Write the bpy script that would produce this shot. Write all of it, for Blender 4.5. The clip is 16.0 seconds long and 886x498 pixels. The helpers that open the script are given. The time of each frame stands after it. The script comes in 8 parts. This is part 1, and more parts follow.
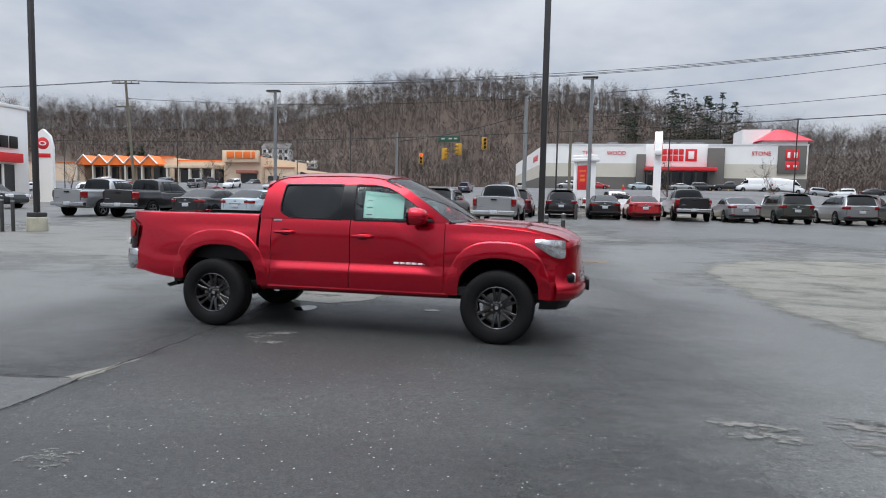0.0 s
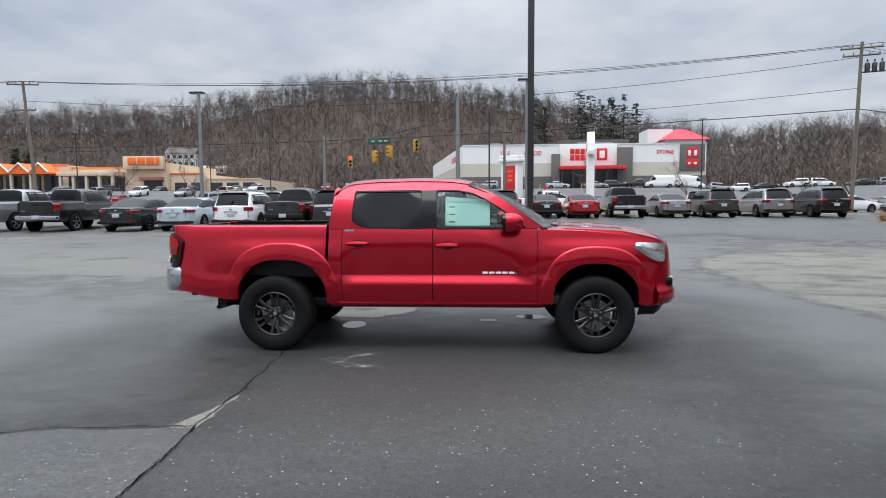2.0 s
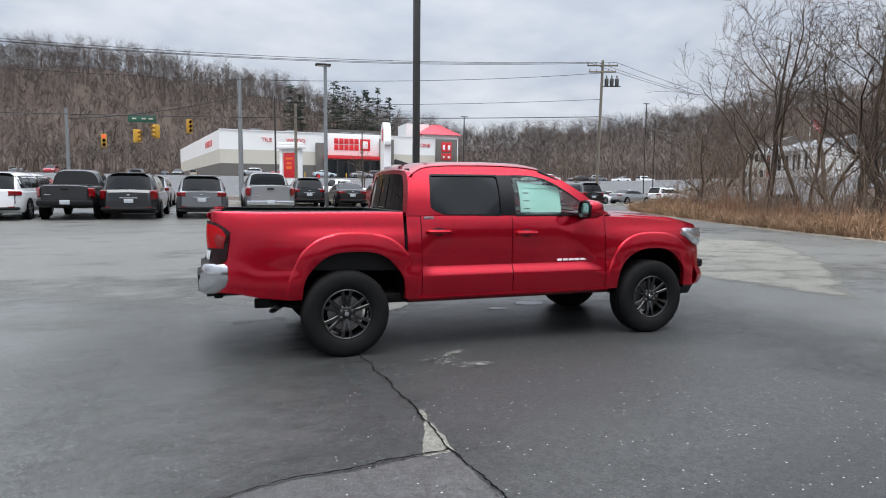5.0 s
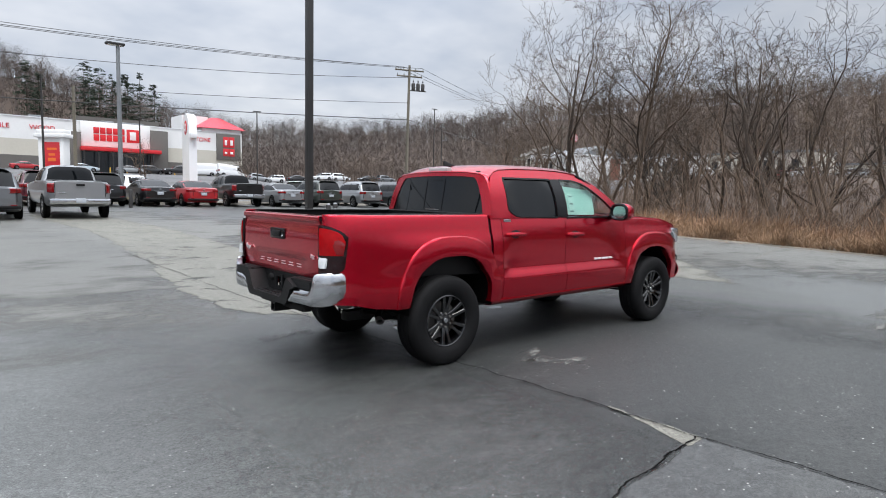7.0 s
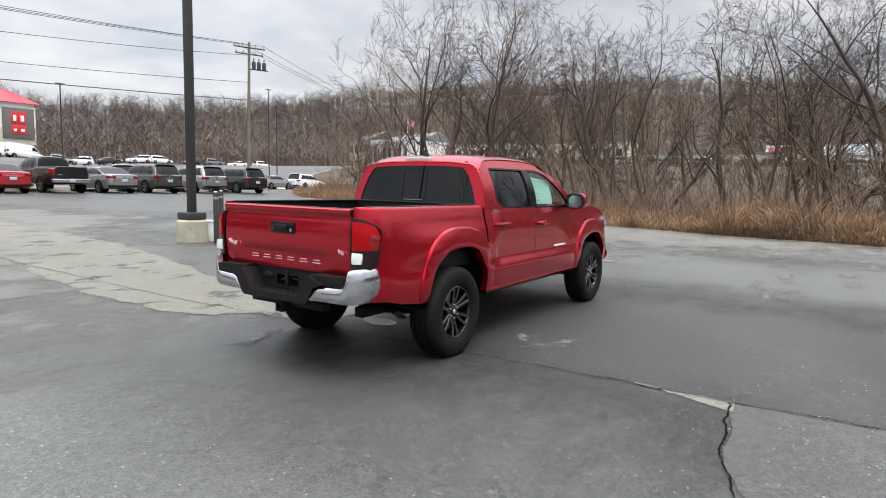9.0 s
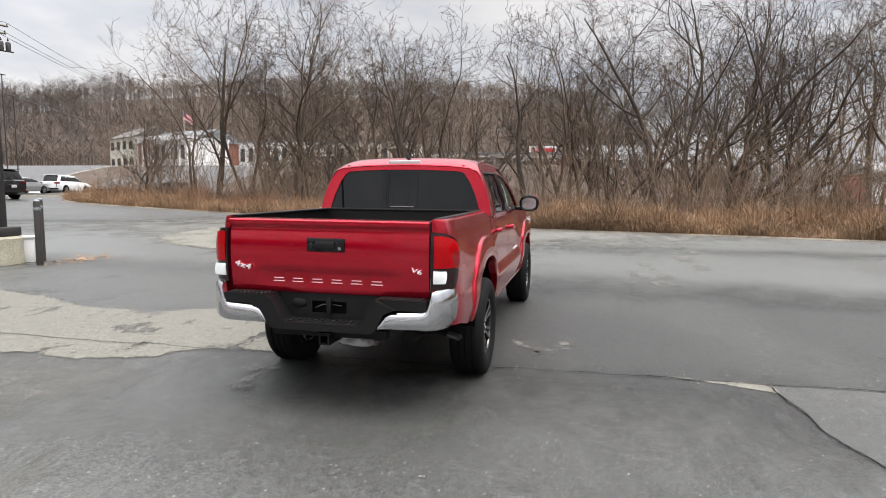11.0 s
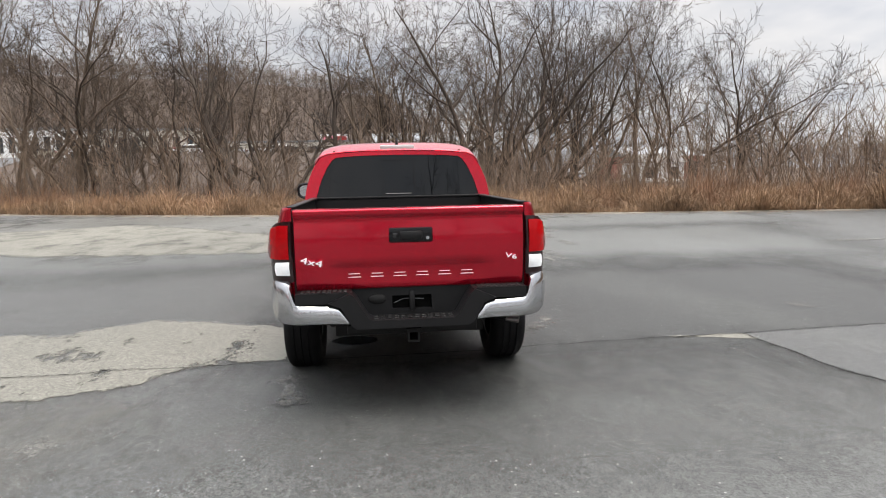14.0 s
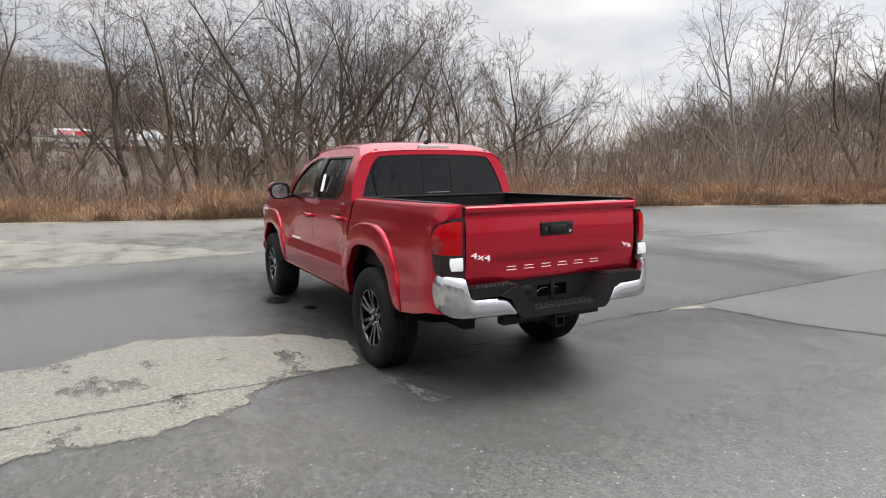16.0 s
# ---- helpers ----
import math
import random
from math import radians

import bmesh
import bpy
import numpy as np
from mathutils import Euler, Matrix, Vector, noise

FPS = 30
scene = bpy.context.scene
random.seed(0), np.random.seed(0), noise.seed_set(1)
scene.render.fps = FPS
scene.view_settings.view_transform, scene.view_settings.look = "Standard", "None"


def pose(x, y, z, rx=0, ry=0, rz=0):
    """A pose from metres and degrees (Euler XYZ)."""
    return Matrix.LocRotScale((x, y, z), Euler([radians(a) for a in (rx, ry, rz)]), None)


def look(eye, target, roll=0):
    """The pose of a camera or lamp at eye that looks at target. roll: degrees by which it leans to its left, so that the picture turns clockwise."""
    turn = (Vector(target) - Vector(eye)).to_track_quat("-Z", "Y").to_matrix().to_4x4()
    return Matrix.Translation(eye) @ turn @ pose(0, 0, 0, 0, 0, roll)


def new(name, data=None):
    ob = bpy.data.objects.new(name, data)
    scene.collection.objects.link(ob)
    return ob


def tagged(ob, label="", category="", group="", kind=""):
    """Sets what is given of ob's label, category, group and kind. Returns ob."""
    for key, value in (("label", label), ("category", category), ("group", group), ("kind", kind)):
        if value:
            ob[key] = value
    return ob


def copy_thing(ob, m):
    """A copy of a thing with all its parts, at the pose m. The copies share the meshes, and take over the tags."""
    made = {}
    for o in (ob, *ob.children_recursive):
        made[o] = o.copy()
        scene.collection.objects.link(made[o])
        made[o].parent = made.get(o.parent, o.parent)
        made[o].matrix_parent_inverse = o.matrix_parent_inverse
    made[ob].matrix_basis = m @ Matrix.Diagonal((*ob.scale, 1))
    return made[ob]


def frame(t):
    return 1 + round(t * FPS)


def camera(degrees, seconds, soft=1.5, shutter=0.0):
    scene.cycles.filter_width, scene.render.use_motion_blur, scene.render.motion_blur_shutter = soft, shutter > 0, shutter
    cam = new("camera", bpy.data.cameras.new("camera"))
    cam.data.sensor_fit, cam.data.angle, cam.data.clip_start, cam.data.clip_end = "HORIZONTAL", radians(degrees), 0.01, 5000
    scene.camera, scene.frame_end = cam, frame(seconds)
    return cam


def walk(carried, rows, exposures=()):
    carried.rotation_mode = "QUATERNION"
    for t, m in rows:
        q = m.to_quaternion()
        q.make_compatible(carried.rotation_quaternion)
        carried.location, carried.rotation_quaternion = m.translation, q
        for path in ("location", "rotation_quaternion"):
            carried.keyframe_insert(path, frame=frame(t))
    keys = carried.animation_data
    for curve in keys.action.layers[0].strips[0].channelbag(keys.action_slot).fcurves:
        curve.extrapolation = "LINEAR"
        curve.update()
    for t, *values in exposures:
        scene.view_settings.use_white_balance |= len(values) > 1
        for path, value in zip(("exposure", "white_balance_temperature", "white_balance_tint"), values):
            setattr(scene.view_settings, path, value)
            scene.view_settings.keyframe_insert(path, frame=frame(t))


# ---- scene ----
cam = camera(72.4, 16.0, soft=1.0)
PATH = [
    (0, (2.305, -7.031, 1.479), (1.905, -5.078, 1.323), 1.2),
    (0.5, (1.699, -6.988, 1.485), (1.384, -5.019, 1.338), 0.8),
    (1, (1.117, -6.951, 1.499), (0.873, -4.971, 1.354), 0.3),
    (1.5, (0.682, -6.86, 1.499), (0.497, -4.874, 1.355), -0.1),
    (2, (0.481, -6.869, 1.5), (0.357, -4.878, 1.353), -0.3),
    (2.5, (0.37, -6.845, 1.499), (0.331, -4.851, 1.353), -0.2),
    (3, (0.035, -6.823, 1.461), (0.123, -4.83, 1.317), -0.0),
    (3.5, (-0.507, -6.641, 1.469), (-0.272, -4.66, 1.323), 0.1),
    (3.7, (-0.781, -6.595, 1.451), (-0.48, -4.624, 1.305), 0.1),
    (5.8, (-3.651, -5.635, 1.457), (-2.744, -3.864, 1.258), 0.5),
    (6, (-3.899, -5.505, 1.442), (-2.925, -3.77, 1.245), 0.4),
    (6.5, (-4.453, -5.119, 1.437), (-3.318, -3.483, 1.255), 0.8),
    (7, (-4.948, -4.715, 1.448), (-3.657, -3.197, 1.276), 1.1),
    (7.5, (-5.362, -4.326, 1.456), (-3.946, -2.924, 1.287), 1.2),
    (8, (-5.606, -3.981, 1.46), (-4.1, -2.676, 1.287), 1.1),
    (8.2, (-5.677, -3.906, 1.459), (-4.142, -2.637, 1.28), 1.1),
    (10.3, (-6.254, -2.565, 1.504), (-4.405, -1.837, 1.275), 1.0),
    (10.5, (-6.316, -2.316, 1.508), (-4.439, -1.663, 1.284), 0.8),
    (11, (-6.346, -1.636, 1.501), (-4.411, -1.175, 1.297), 0.4),
    (11.5, (-6.4, -1.052, 1.524), (-4.431, -0.76, 1.329), 0.2),
    (12, (-6.333, -0.598, 1.498), (-4.35, -0.423, 1.306), -0.3),
    (12.5, (-6.334, -0.248, 1.495), (-4.347, -0.155, 1.288), -0.7),
    (13, (-6.359, -0.086, 1.498), (-4.372, -0.077, 1.272), -1.0),
    (13.5, (-6.353, -0.035, 1.49), (-4.369, -0.119, 1.253), -1.1),
    (14, (-6.362, 0.207, 1.481), (-4.389, -0.011, 1.235), -1.1),
    (14.5, (-6.251, 0.674, 1.499), (-4.309, 0.281, 1.226), -0.8),
    (15, (-6.16, 1.289, 1.497), (-4.266, 0.708, 1.221), -0.6),
    (15.5, (-6.027, 1.897, 1.486), (-4.198, 1.137, 1.213), -0.6),
    (16, (-5.867, 2.527, 1.488), (-4.119, 1.587, 1.239), -0.6),
]
EXPOSURES = [(0.0, 0.16, 6500, 10), (3.5, 0.26, 6500, 10), (6.0, 0.40, 6550, 10), (8.0, 0.47, 6700, 10), (10.3, 0.76, 7200, 12), (11.6, 0.70, 7200, 12), (15.4, 0.76, 7200, 12), (16.0, 0.70, 7200, 12)]
walk(cam, [(t, look(eye, target, roll)) for t, eye, target, roll in PATH], EXPOSURES)
SKY_BASE, SKY_RISE, SKY_ZENITH = 0.80, 0.75, 3.2

# ---- world and sun ----
world = bpy.data.worlds.new("overcast_sky")
scene.world = world
world.use_nodes = True
wn, wl = world.node_tree.nodes, world.node_tree.links
wn.clear()
w_out, w_bg = wn.new("ShaderNodeOutputWorld"), wn.new("ShaderNodeBackground")
w_sky = wn.new("ShaderNodeTexSky")
w_sky.sky_type, w_sky.sun_disc = "NISHITA", False
w_sky.sun_elevation, w_sky.sun_rotation = radians(66), radians(200)
w_co, w_sep = wn.new("ShaderNodeTexCoord"), wn.new("ShaderNodeSeparateXYZ")
wl.new(w_co.outputs["Generated"], w_sep.inputs[0])


def w_math(op, a, b=None, clamp=False):
    n = wn.new("ShaderNodeMath")
    n.operation, n.use_clamp = op, clamp
    for i, v in enumerate((a, b)):
        if v is None:
            continue
        if isinstance(v, (int, float)):
            n.inputs[i].default_value = v
        else:
            wl.new(v, n.inputs[i])
    return n.outputs[0]


up = w_math("MAXIMUM", w_sep.outputs[2], 0.0)
low = w_math("ADD", up, 0.22)
flat = wn.new("ShaderNodeCombineXYZ")
wl.new(w_math("DIVIDE", w_sep.outputs[0], low), flat.inputs[0])
wl.new(w_math("DIVIDE", w_sep.outputs[1], low), flat.inputs[1])


def w_noise(scale, detail, rough):
    n = wn.new("ShaderNodeTexNoise")
    n.inputs["Scale"].default_value, n.inputs["Detail"].default_value, n.inputs["Roughness"].default_value = scale, detail, rough
    wl.new(flat.outputs[0], n.inputs["Vector"])
    return n.outputs["Fac"]


cloud = w_math("ADD", w_math("MULTIPLY", w_noise(0.9, 5, 0.55), 0.62), w_math("MULTIPLY", w_noise(2.6, 4, 0.5), 0.38))
ramp = wn.new("ShaderNodeValToRGB")
ramp.color_ramp.elements[0].position, ramp.color_ramp.elements[0].color = 0.36, (0.40, 0.455, 0.55, 1)
ramp.color_ramp.elements[1].position, ramp.color_ramp.elements[1].color = 0.64, (0.72, 0.745, 0.79, 1)
wl.new(cloud, ramp.inputs[0])
# an overcast sky grows brighter towards the zenith
high = w_math("POWER", w_math("MULTIPLY", w_math("SUBTRACT", up, 0.40), 1.667, True), 1.2)
rise = w_math("ADD", w_math("ADD", w_math("MULTIPLY", up, SKY_RISE), SKY_BASE), w_math("MULTIPLY", high, SKY_ZENITH))
# and the cloud is thicker towards the east
thick = w_math("SUBTRACT", 1.0, w_math("MULTIPLY", w_math("MULTIPLY", w_math("SUBTRACT", w_sep.outputs[0], 0.60), 3.3, True), 0.24))
rise = w_math("MULTIPLY", rise, thick)
scaled = wn.new("ShaderNodeVectorMath")
scaled.operation = "SCALE"
wl.new(ramp.outputs[0], scaled.inputs[0])
wl.new(rise, scaled.inputs["Scale"])
dim = wn.new("ShaderNodeVectorMath")
dim.operation = "SCALE"
dim.inputs["Scale"].default_value = 0.10
wl.new(w_sky.outputs[0], dim.inputs[0])
blend = wn.new("ShaderNodeMix")
blend.data_type = "RGBA"
blend.inputs["Factor"].default_value = 0.93
wl.new(dim.outputs[0], blend.inputs["A"])
wl.new(scaled.outputs[0], blend.inputs["B"])
wl.new(blend.outputs["Result"], w_bg.inputs["Color"])
w_bg.inputs["Strength"].default_value = 1.0
wl.new(w_bg.outputs[0], w_out.inputs[0])

sun = new("sun", bpy.data.lights.new("sun", "SUN"))
sun.data.energy, sun.data.angle, sun.data.color = 1.5, radians(40), (1.0, 0.98, 0.95)
sun.matrix_world = look((-8, -20, 60), (0, 0, 0))

# ---- materials ----


def node_mat(name):
    m = bpy.data.materials.new(name)
    m.use_nodes = True
    return m, m.node_tree.nodes, m.node_tree.links, m.node_tree.nodes["Principled BSDF"]


def paint(name, color, rough=0.5, metal=0.0, vary=0.0, scale=6.0, bump=0.0, bump_scale=60.0, coat=0.0, spec=0.5, rough_vary=0.0, random_tint=0.0, coat_rough=0.04):
    """A surface with colour variation at two scales and fine relief."""
    m, n, l, b = node_mat(name)
    b.inputs["Base Color"].default_value = (*color, 1)
    b.inputs["Roughness"].default_value, b.inputs["Metallic"].default_value = rough, metal
    b.inputs["Specular IOR Level"].default_value = spec
    b.inputs["Coat Weight"].default_value, b.inputs["Coat Roughness"].default_value = coat, coat_rough
    co = n.new("ShaderNodeTexCoord")
    if vary or random_tint or rough_vary:
        big, small = n.new("ShaderNodeTexNoise"), n.new("ShaderNodeTexNoise")
        for t, s, d in ((big, scale, 4), (small, scale * 11, 3)):
            t.inputs["Scale"].default_value, t.inputs["Detail"].default_value = s, d
            l.new(co.outputs["Object"], t.inputs["Vector"])
        add = n.new("ShaderNodeMath")
        add.operation = "ADD"
        l.new(big.outputs["Fac"], add.inputs[0])
        l.new(small.outputs["Fac"], add.inputs[1])
        span = n.new("ShaderNodeMapRange")
        span.inputs["From Min"].default_value, span.inputs["From Max"].default_value = 0.6, 1.4
        span.inputs["To Min"].default_value, span.inputs["To Max"].default_value = 1 - vary, 1 + vary
        l.new(add.outputs[0], span.inputs["Value"])
        value = span.outputs[0]
        if random_tint:
            info, mul = n.new("ShaderNodeObjectInfo"), n.new("ShaderNodeMath")
            r = n.new("ShaderNodeMapRange")
            r.inputs["To Min"].default_value, r.inputs["To Max"].default_value = 1 - random_tint, 1 + random_tint
            l.new(info.outputs["Random"], r.inputs["Value"])
            mul.operation = "MULTIPLY"
            l.new(value, mul.inputs[0])
            l.new(r.outputs[0], mul.inputs[1])
            value = mul.outputs[0]
        sc = n.new("ShaderNodeVectorMath")
        sc.operation = "SCALE"
        sc.inputs[0].default_value = color
        l.new(value, sc.inputs["Scale"])
        l.new(sc.outputs[0], b.inputs["Base Color"])
        if rough_vary:
            rr = n.new("ShaderNodeMapRange")
            rr.inputs["From Min"].default_value, rr.inputs["From Max"].default_value = 0.35, 0.65
            rr.inputs["To Min"].default_value, rr.inputs["To Max"].default_value = rough - rough_vary, rough + rough_vary
            l.new(big.outputs["Fac"], rr.inputs["Value"])
            l.new(rr.outputs[0], b.inputs["Roughness"])
    if bump:
        t, bp = n.new("ShaderNodeTexNoise"), n.new("ShaderNodeBump")
        t.inputs["Scale"].default_value, t.inputs["Detail"].default_value = bump_scale, 4
        bp.inputs["Strength"].default_value, bp.inputs["Distance"].default_value = bump, 0.01
        l.new(co.outputs["Object"], t.inputs["Vector"])
        l.new(t.outputs["Fac"], bp.inputs["Height"])
        l.new(bp.outputs[0], b.inputs["Normal"])
    return m


def asphalt_mat(name, dark, pale, pale_at, wet_rough, dry_rough, speck=0.8):
    """Weathered asphalt: damp and dry areas, broad streaks, pale worn spots, coarse grains with light stones."""
    m, n, l, b = node_mat(name)
    co = n.new("ShaderNodeTexCoord")

    def tex(kind, scale, detail=4, rough=0.6, stretch=None, warp=0.0):
        t = n.new(kind)
        t.inputs["Scale"].default_value = scale
        if kind == "ShaderNodeTexNoise":
            t.inputs["Detail"].default_value, t.inputs["Roughness"].default_value = detail, rough
            t.inputs["Distortion"].default_value = warp
        if stretch:
            mp = n.new("ShaderNodeMapping")
            mp.inputs["Scale"].default_value, mp.inputs["Rotation"].default_value = stretch, (0, 0, radians(8))
            l.new(co.outputs["Object"], mp.inputs[0])
            l.new(mp.outputs[0], t.inputs["Vector"])
        else:
            l.new(co.outputs["Object"], t.inputs["Vector"])
        return t

    def ranged(out, a, z, lo, hi, smooth=False):
        r = n.new("ShaderNodeMapRange")
        if smooth:
            r.interpolation_type = "SMOOTHSTEP"
        for k, v in (("From Min", a), ("From Max", z), ("To Min", lo), ("To Max", hi)):
            r.inputs[k].default_value = v
        l.new(out, r.inputs["Value"])
        return r.outputs[0]

    def mixed(fac, a, bb):
        x = n.new("ShaderNodeMix")
        x.data_type = "RGBA"
        l.new(fac, x.inputs["Factor"])
        for key, v in (("A", a), ("B", bb)):
            if isinstance(v, tuple):
                x.inputs[key].default_value = (*v, 1)
            else:
                l.new(v, x.inputs[key])
        return x.outputs["Result"]

    wide = tex("ShaderNodeTexNoise", 0.11, 4, 0.55)
    streak = tex("ShaderNodeTexNoise", 0.16, 6, 0.62, (0.55, 1.5, 1), 0.6)
    grain = tex("ShaderNodeTexNoise", 75, 4, 0.8)
    stones = tex("ShaderNodeTexVoronoi", 48)
    blotch = tex("ShaderNodeTexNoise", 0.8, 9, 0.72, (0.6, 1.6, 1), 0.3)
    mid = tex("ShaderNodeTexNoise", 27, 6, 0.85)
    worn = n.new("ShaderNodeMath")
    worn.operation = "MAXIMUM"
    l.new(ranged(streak.outputs["Fac"], pale_at, pale_at + 0.16, 0, 0.8, True), worn.inputs[0])
    l.new(ranged(blotch.outputs["Fac"], 0.62, 0.70, 0, 1.0), worn.inputs[1])
    pale_fac = worn.outputs[0]
    base = mixed(pale_fac, dark, pale)
    tone = n.new("ShaderNodeMath")
    tone.operation = "MULTIPLY"
    l.new(ranged(grain.outputs["Fac"], 0.34, 0.66, 0.42, 1.7), tone.inputs[0])
    l.new(ranged(mid.outputs["Fac"], 0.34, 0.66, 0.5, 1.55), tone.inputs[1])
    tone2 = n.new("ShaderNodeMath")
    tone2.operation = "MULTIPLY"
    l.new(tone.outputs[0], tone2.inputs[0])
    l.new(ranged(wide.outputs["Fac"], 0.3, 0.7, 0.85, 1.2), tone2.inputs[1])
    sc = n.new("ShaderNodeVectorMath")
    sc.operation = "SCALE"
    l.new(base, sc.inputs[0])
    l.new(tone2.outputs[0], sc.inputs["Scale"])
    # a few stones are much lighter than the rest
    sep = n.new("ShaderNodeSeparateColor")
    l.new(stones.outputs["Color"], sep.inputs[0])
    pick = ranged(sep.outputs[0], 0.958, 0.984, 0, speck)
    near = ranged(stones.outputs["Distance"], 0.35, 0.24, 0, 1)
    both = n.new("ShaderNodeMath")
    both.operation = "MULTIPLY"
    l.new(pick, both.inputs[0])
    l.new(near, both.inputs[1])
    # and small dark pits where stones have gone
    pits = n.new("ShaderNodeMath")
    pits.operation = "MULTIPLY"
    l.new(ranged(sep.outputs[1], 0.90, 0.97, 0, 0.75), pits.inputs[0])
    l.new(near, pits.inputs[1])
    pitted = mixed(pits.outputs[0], sc.outputs[0], (0.012, 0.012, 0.012))
    l.new(mixed(both.outputs[0], pitted, (0.46, 0.46, 0.43)), b.inputs["Base Color"])
    damp = ranged(wide.outputs["Fac"], 0.38, 0.62, wet_rough, dry_rough, True)
    rr = n.new("ShaderNodeMath")
    rr.operation = "ADD"
    l.new(damp, rr.inputs[0])
    l.new(ranged(pale_fac, 0, 1, 0, 0.12), rr.inputs[1])
    l.new(rr.outputs[0], b.inputs["Roughness"])
    bp = n.new("ShaderNodeBump")
    bp.inputs["Strength"].default_value, bp.inputs["Distance"].default_value = 0.6, 0.008
    l.new(grain.outputs["Fac"], bp.inputs["Height"])
    l.new(bp.outputs[0], b.inputs["Normal"])
    return m


def worn_away(m, scale, ragged_by, soft=False):
    """Lets a thin surface layer end unevenly, by its own thickness and a noise."""
    n, l = m.node_tree.nodes, m.node_tree.links
    b = n["Principled BSDF"]
    at, co, t = n.new("ShaderNodeAttribute"), n.new("ShaderNodeTexCoord"), n.new("ShaderNodeTexNoise")
    at.attribute_name = "layer"
    t.inputs["Scale"].default_value, t.inputs["Detail"].default_value, t.inputs["Roughness"].default_value = scale, 8, 0.68
    mp = n.new("ShaderNodeMapping")
    mp.inputs["Scale"].default_value, mp.inputs["Rotation"].default_value = (0.75, 1.35, 1), (0, 0, radians(-12))
    l.new(co.outputs["Object"], mp.inputs[0])
    l.new(mp.outputs[0], t.inputs["Vector"])
    ma = n.new("ShaderNodeMath")
    ma.operation = "MULTIPLY_ADD"
    ma.inputs[1].default_value = ragged_by * 2
    l.new(t.outputs["Fac"], ma.inputs[0])
    l.new(at.outputs["Fac"], ma.inputs[2])
    r = n.new("ShaderNodeMapRange")
    r.interpolation_type = "SMOOTHSTEP"
    w = 0.45 if soft else 0.10
    r.inputs["From Min"].default_value, r.inputs["From Max"].default_value = ragged_by + 0.5 - w, ragged_by + 0.5 + w
    l.new(ma.outputs[0], r.inputs["Value"])
    l.new(r.outputs[0], b.inputs["Alpha"])
    return m


def glass_mat(name, tint, gloss=0.02):
    """A thin pane: clear tinted glass whose gloss grows towards grazing views, alike from both sides."""
    m, n, l, b = node_mat(name)
    n.remove(b)
    out = n["Material Output"]
    tr, gl, mx, lw = n.new("ShaderNodeBsdfTransparent"), n.new("ShaderNodeBsdfGlossy"), n.new("ShaderNodeMixShader"), n.new("ShaderNodeLayerWeight")
    tr.inputs[0].default_value = (*tint, 1)
    gl.inputs["Roughness"].default_value = gloss
    lw.inputs["Blend"].default_value = 0.5
    steep, scaled_up = n.new("ShaderNodeMath"), n.new("ShaderNodeMath")
    steep.operation, scaled_up.operation = "POWER", "MULTIPLY_ADD"
    steep.inputs[1].default_value = 5.0
    scaled_up.inputs[1].default_value, scaled_up.inputs[2].default_value = 0.9, 0.045
    l.new(lw.outputs["Facing"], steep.inputs[0])
    l.new(steep.outputs[0], scaled_up.inputs[0])
    l.new(scaled_up.outputs[0], mx.inputs[0])
    l.new(tr.outputs[0], mx.inputs[1])
    l.new(gl.outputs[0], mx.inputs[2])
    l.new(mx.outputs[0], out.inputs[0])
    return m


M = {}
M["red"] = paint("red_metallic_paint", (0.47, 0.0010, 0.018), 0.22, 0.80, 0.05, 3, coat=0.72, coat_rough=0.06, spec=0.3)
M["black_plastic"] = paint("black_plastic", (0.0055, 0.0055, 0.006), 0.48, 0, 0.15, 20, 0.25, 220, spec=0.28)
M["gloss_black"] = paint("gloss_black", (0.005, 0.005, 0.006), 0.14, 0, 0, spec=0.32)
M["privacy"] = paint("privacy_glass", (0.003, 0.004, 0.005), 0.015, 0, 0, spec=0.36)
M["glass"] = glass_mat("clear_glass", (0.80, 0.88, 0.86))
M["chrome"] = paint("chrome", (0.56, 0.57, 0.59), 0.17, 1.0, 0.05, 4, rough_vary=0.06)
M["badge"] = paint("polished_badge", (0.85, 0.85, 0.87), 0.35, 0.6, 0.05, 10)
M["rubber"] = paint("tyre_rubber", (0.0075, 0.0075, 0.008), 0.75, 0, 0.25, 14, 0.3, 130, spec=0.16)
M["alloy"] = paint("gloss_black_alloy", (0.009, 0.0095, 0.0105), 0.15, 0.25, 0.08, 10, coat=0.8, spec=0.55)
M["alloy_silver"] = paint("silver_alloy", (0.42, 0.42, 0.43), 0.3, 0.9, 0.08, 10)
M["steel"] = paint("brake_steel", (0.28, 0.27, 0.26), 0.42, 0.9, 0.2, 12)
M["frame_black"] = paint("chassis_black", (0.007, 0.007, 0.007), 0.6, 0, 0.3, 8, spec=0.25)
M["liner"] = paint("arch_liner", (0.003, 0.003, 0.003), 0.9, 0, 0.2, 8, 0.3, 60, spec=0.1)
M["lamp_red"] = paint("red_lens", (0.34, 0.0005, 0.003), 0.12, 0, 0.25, 30, coat=0.1, spec=0.2)
M["lamp_dark"] = paint("dark_lens", (0.014, 0.003, 0.004), 0.12, 0, 0.1, 25, coat=0.35, spec=0.3)
M["lamp_white"] = paint("clear_lens", (0.75, 0.77, 0.78), 0.12, 0, 0.12, 30, coat=1.0)
M["lamp_reflector"] = paint("headlamp_reflector", (0.55, 0.56, 0.58), 0.14, 0.8, 0.6, 22, coat=1.0)
M["lamp_amber"] = paint("amber_lens", (0.7, 0.18, 0.03), 0.15, 0, 0, coat=1.0)
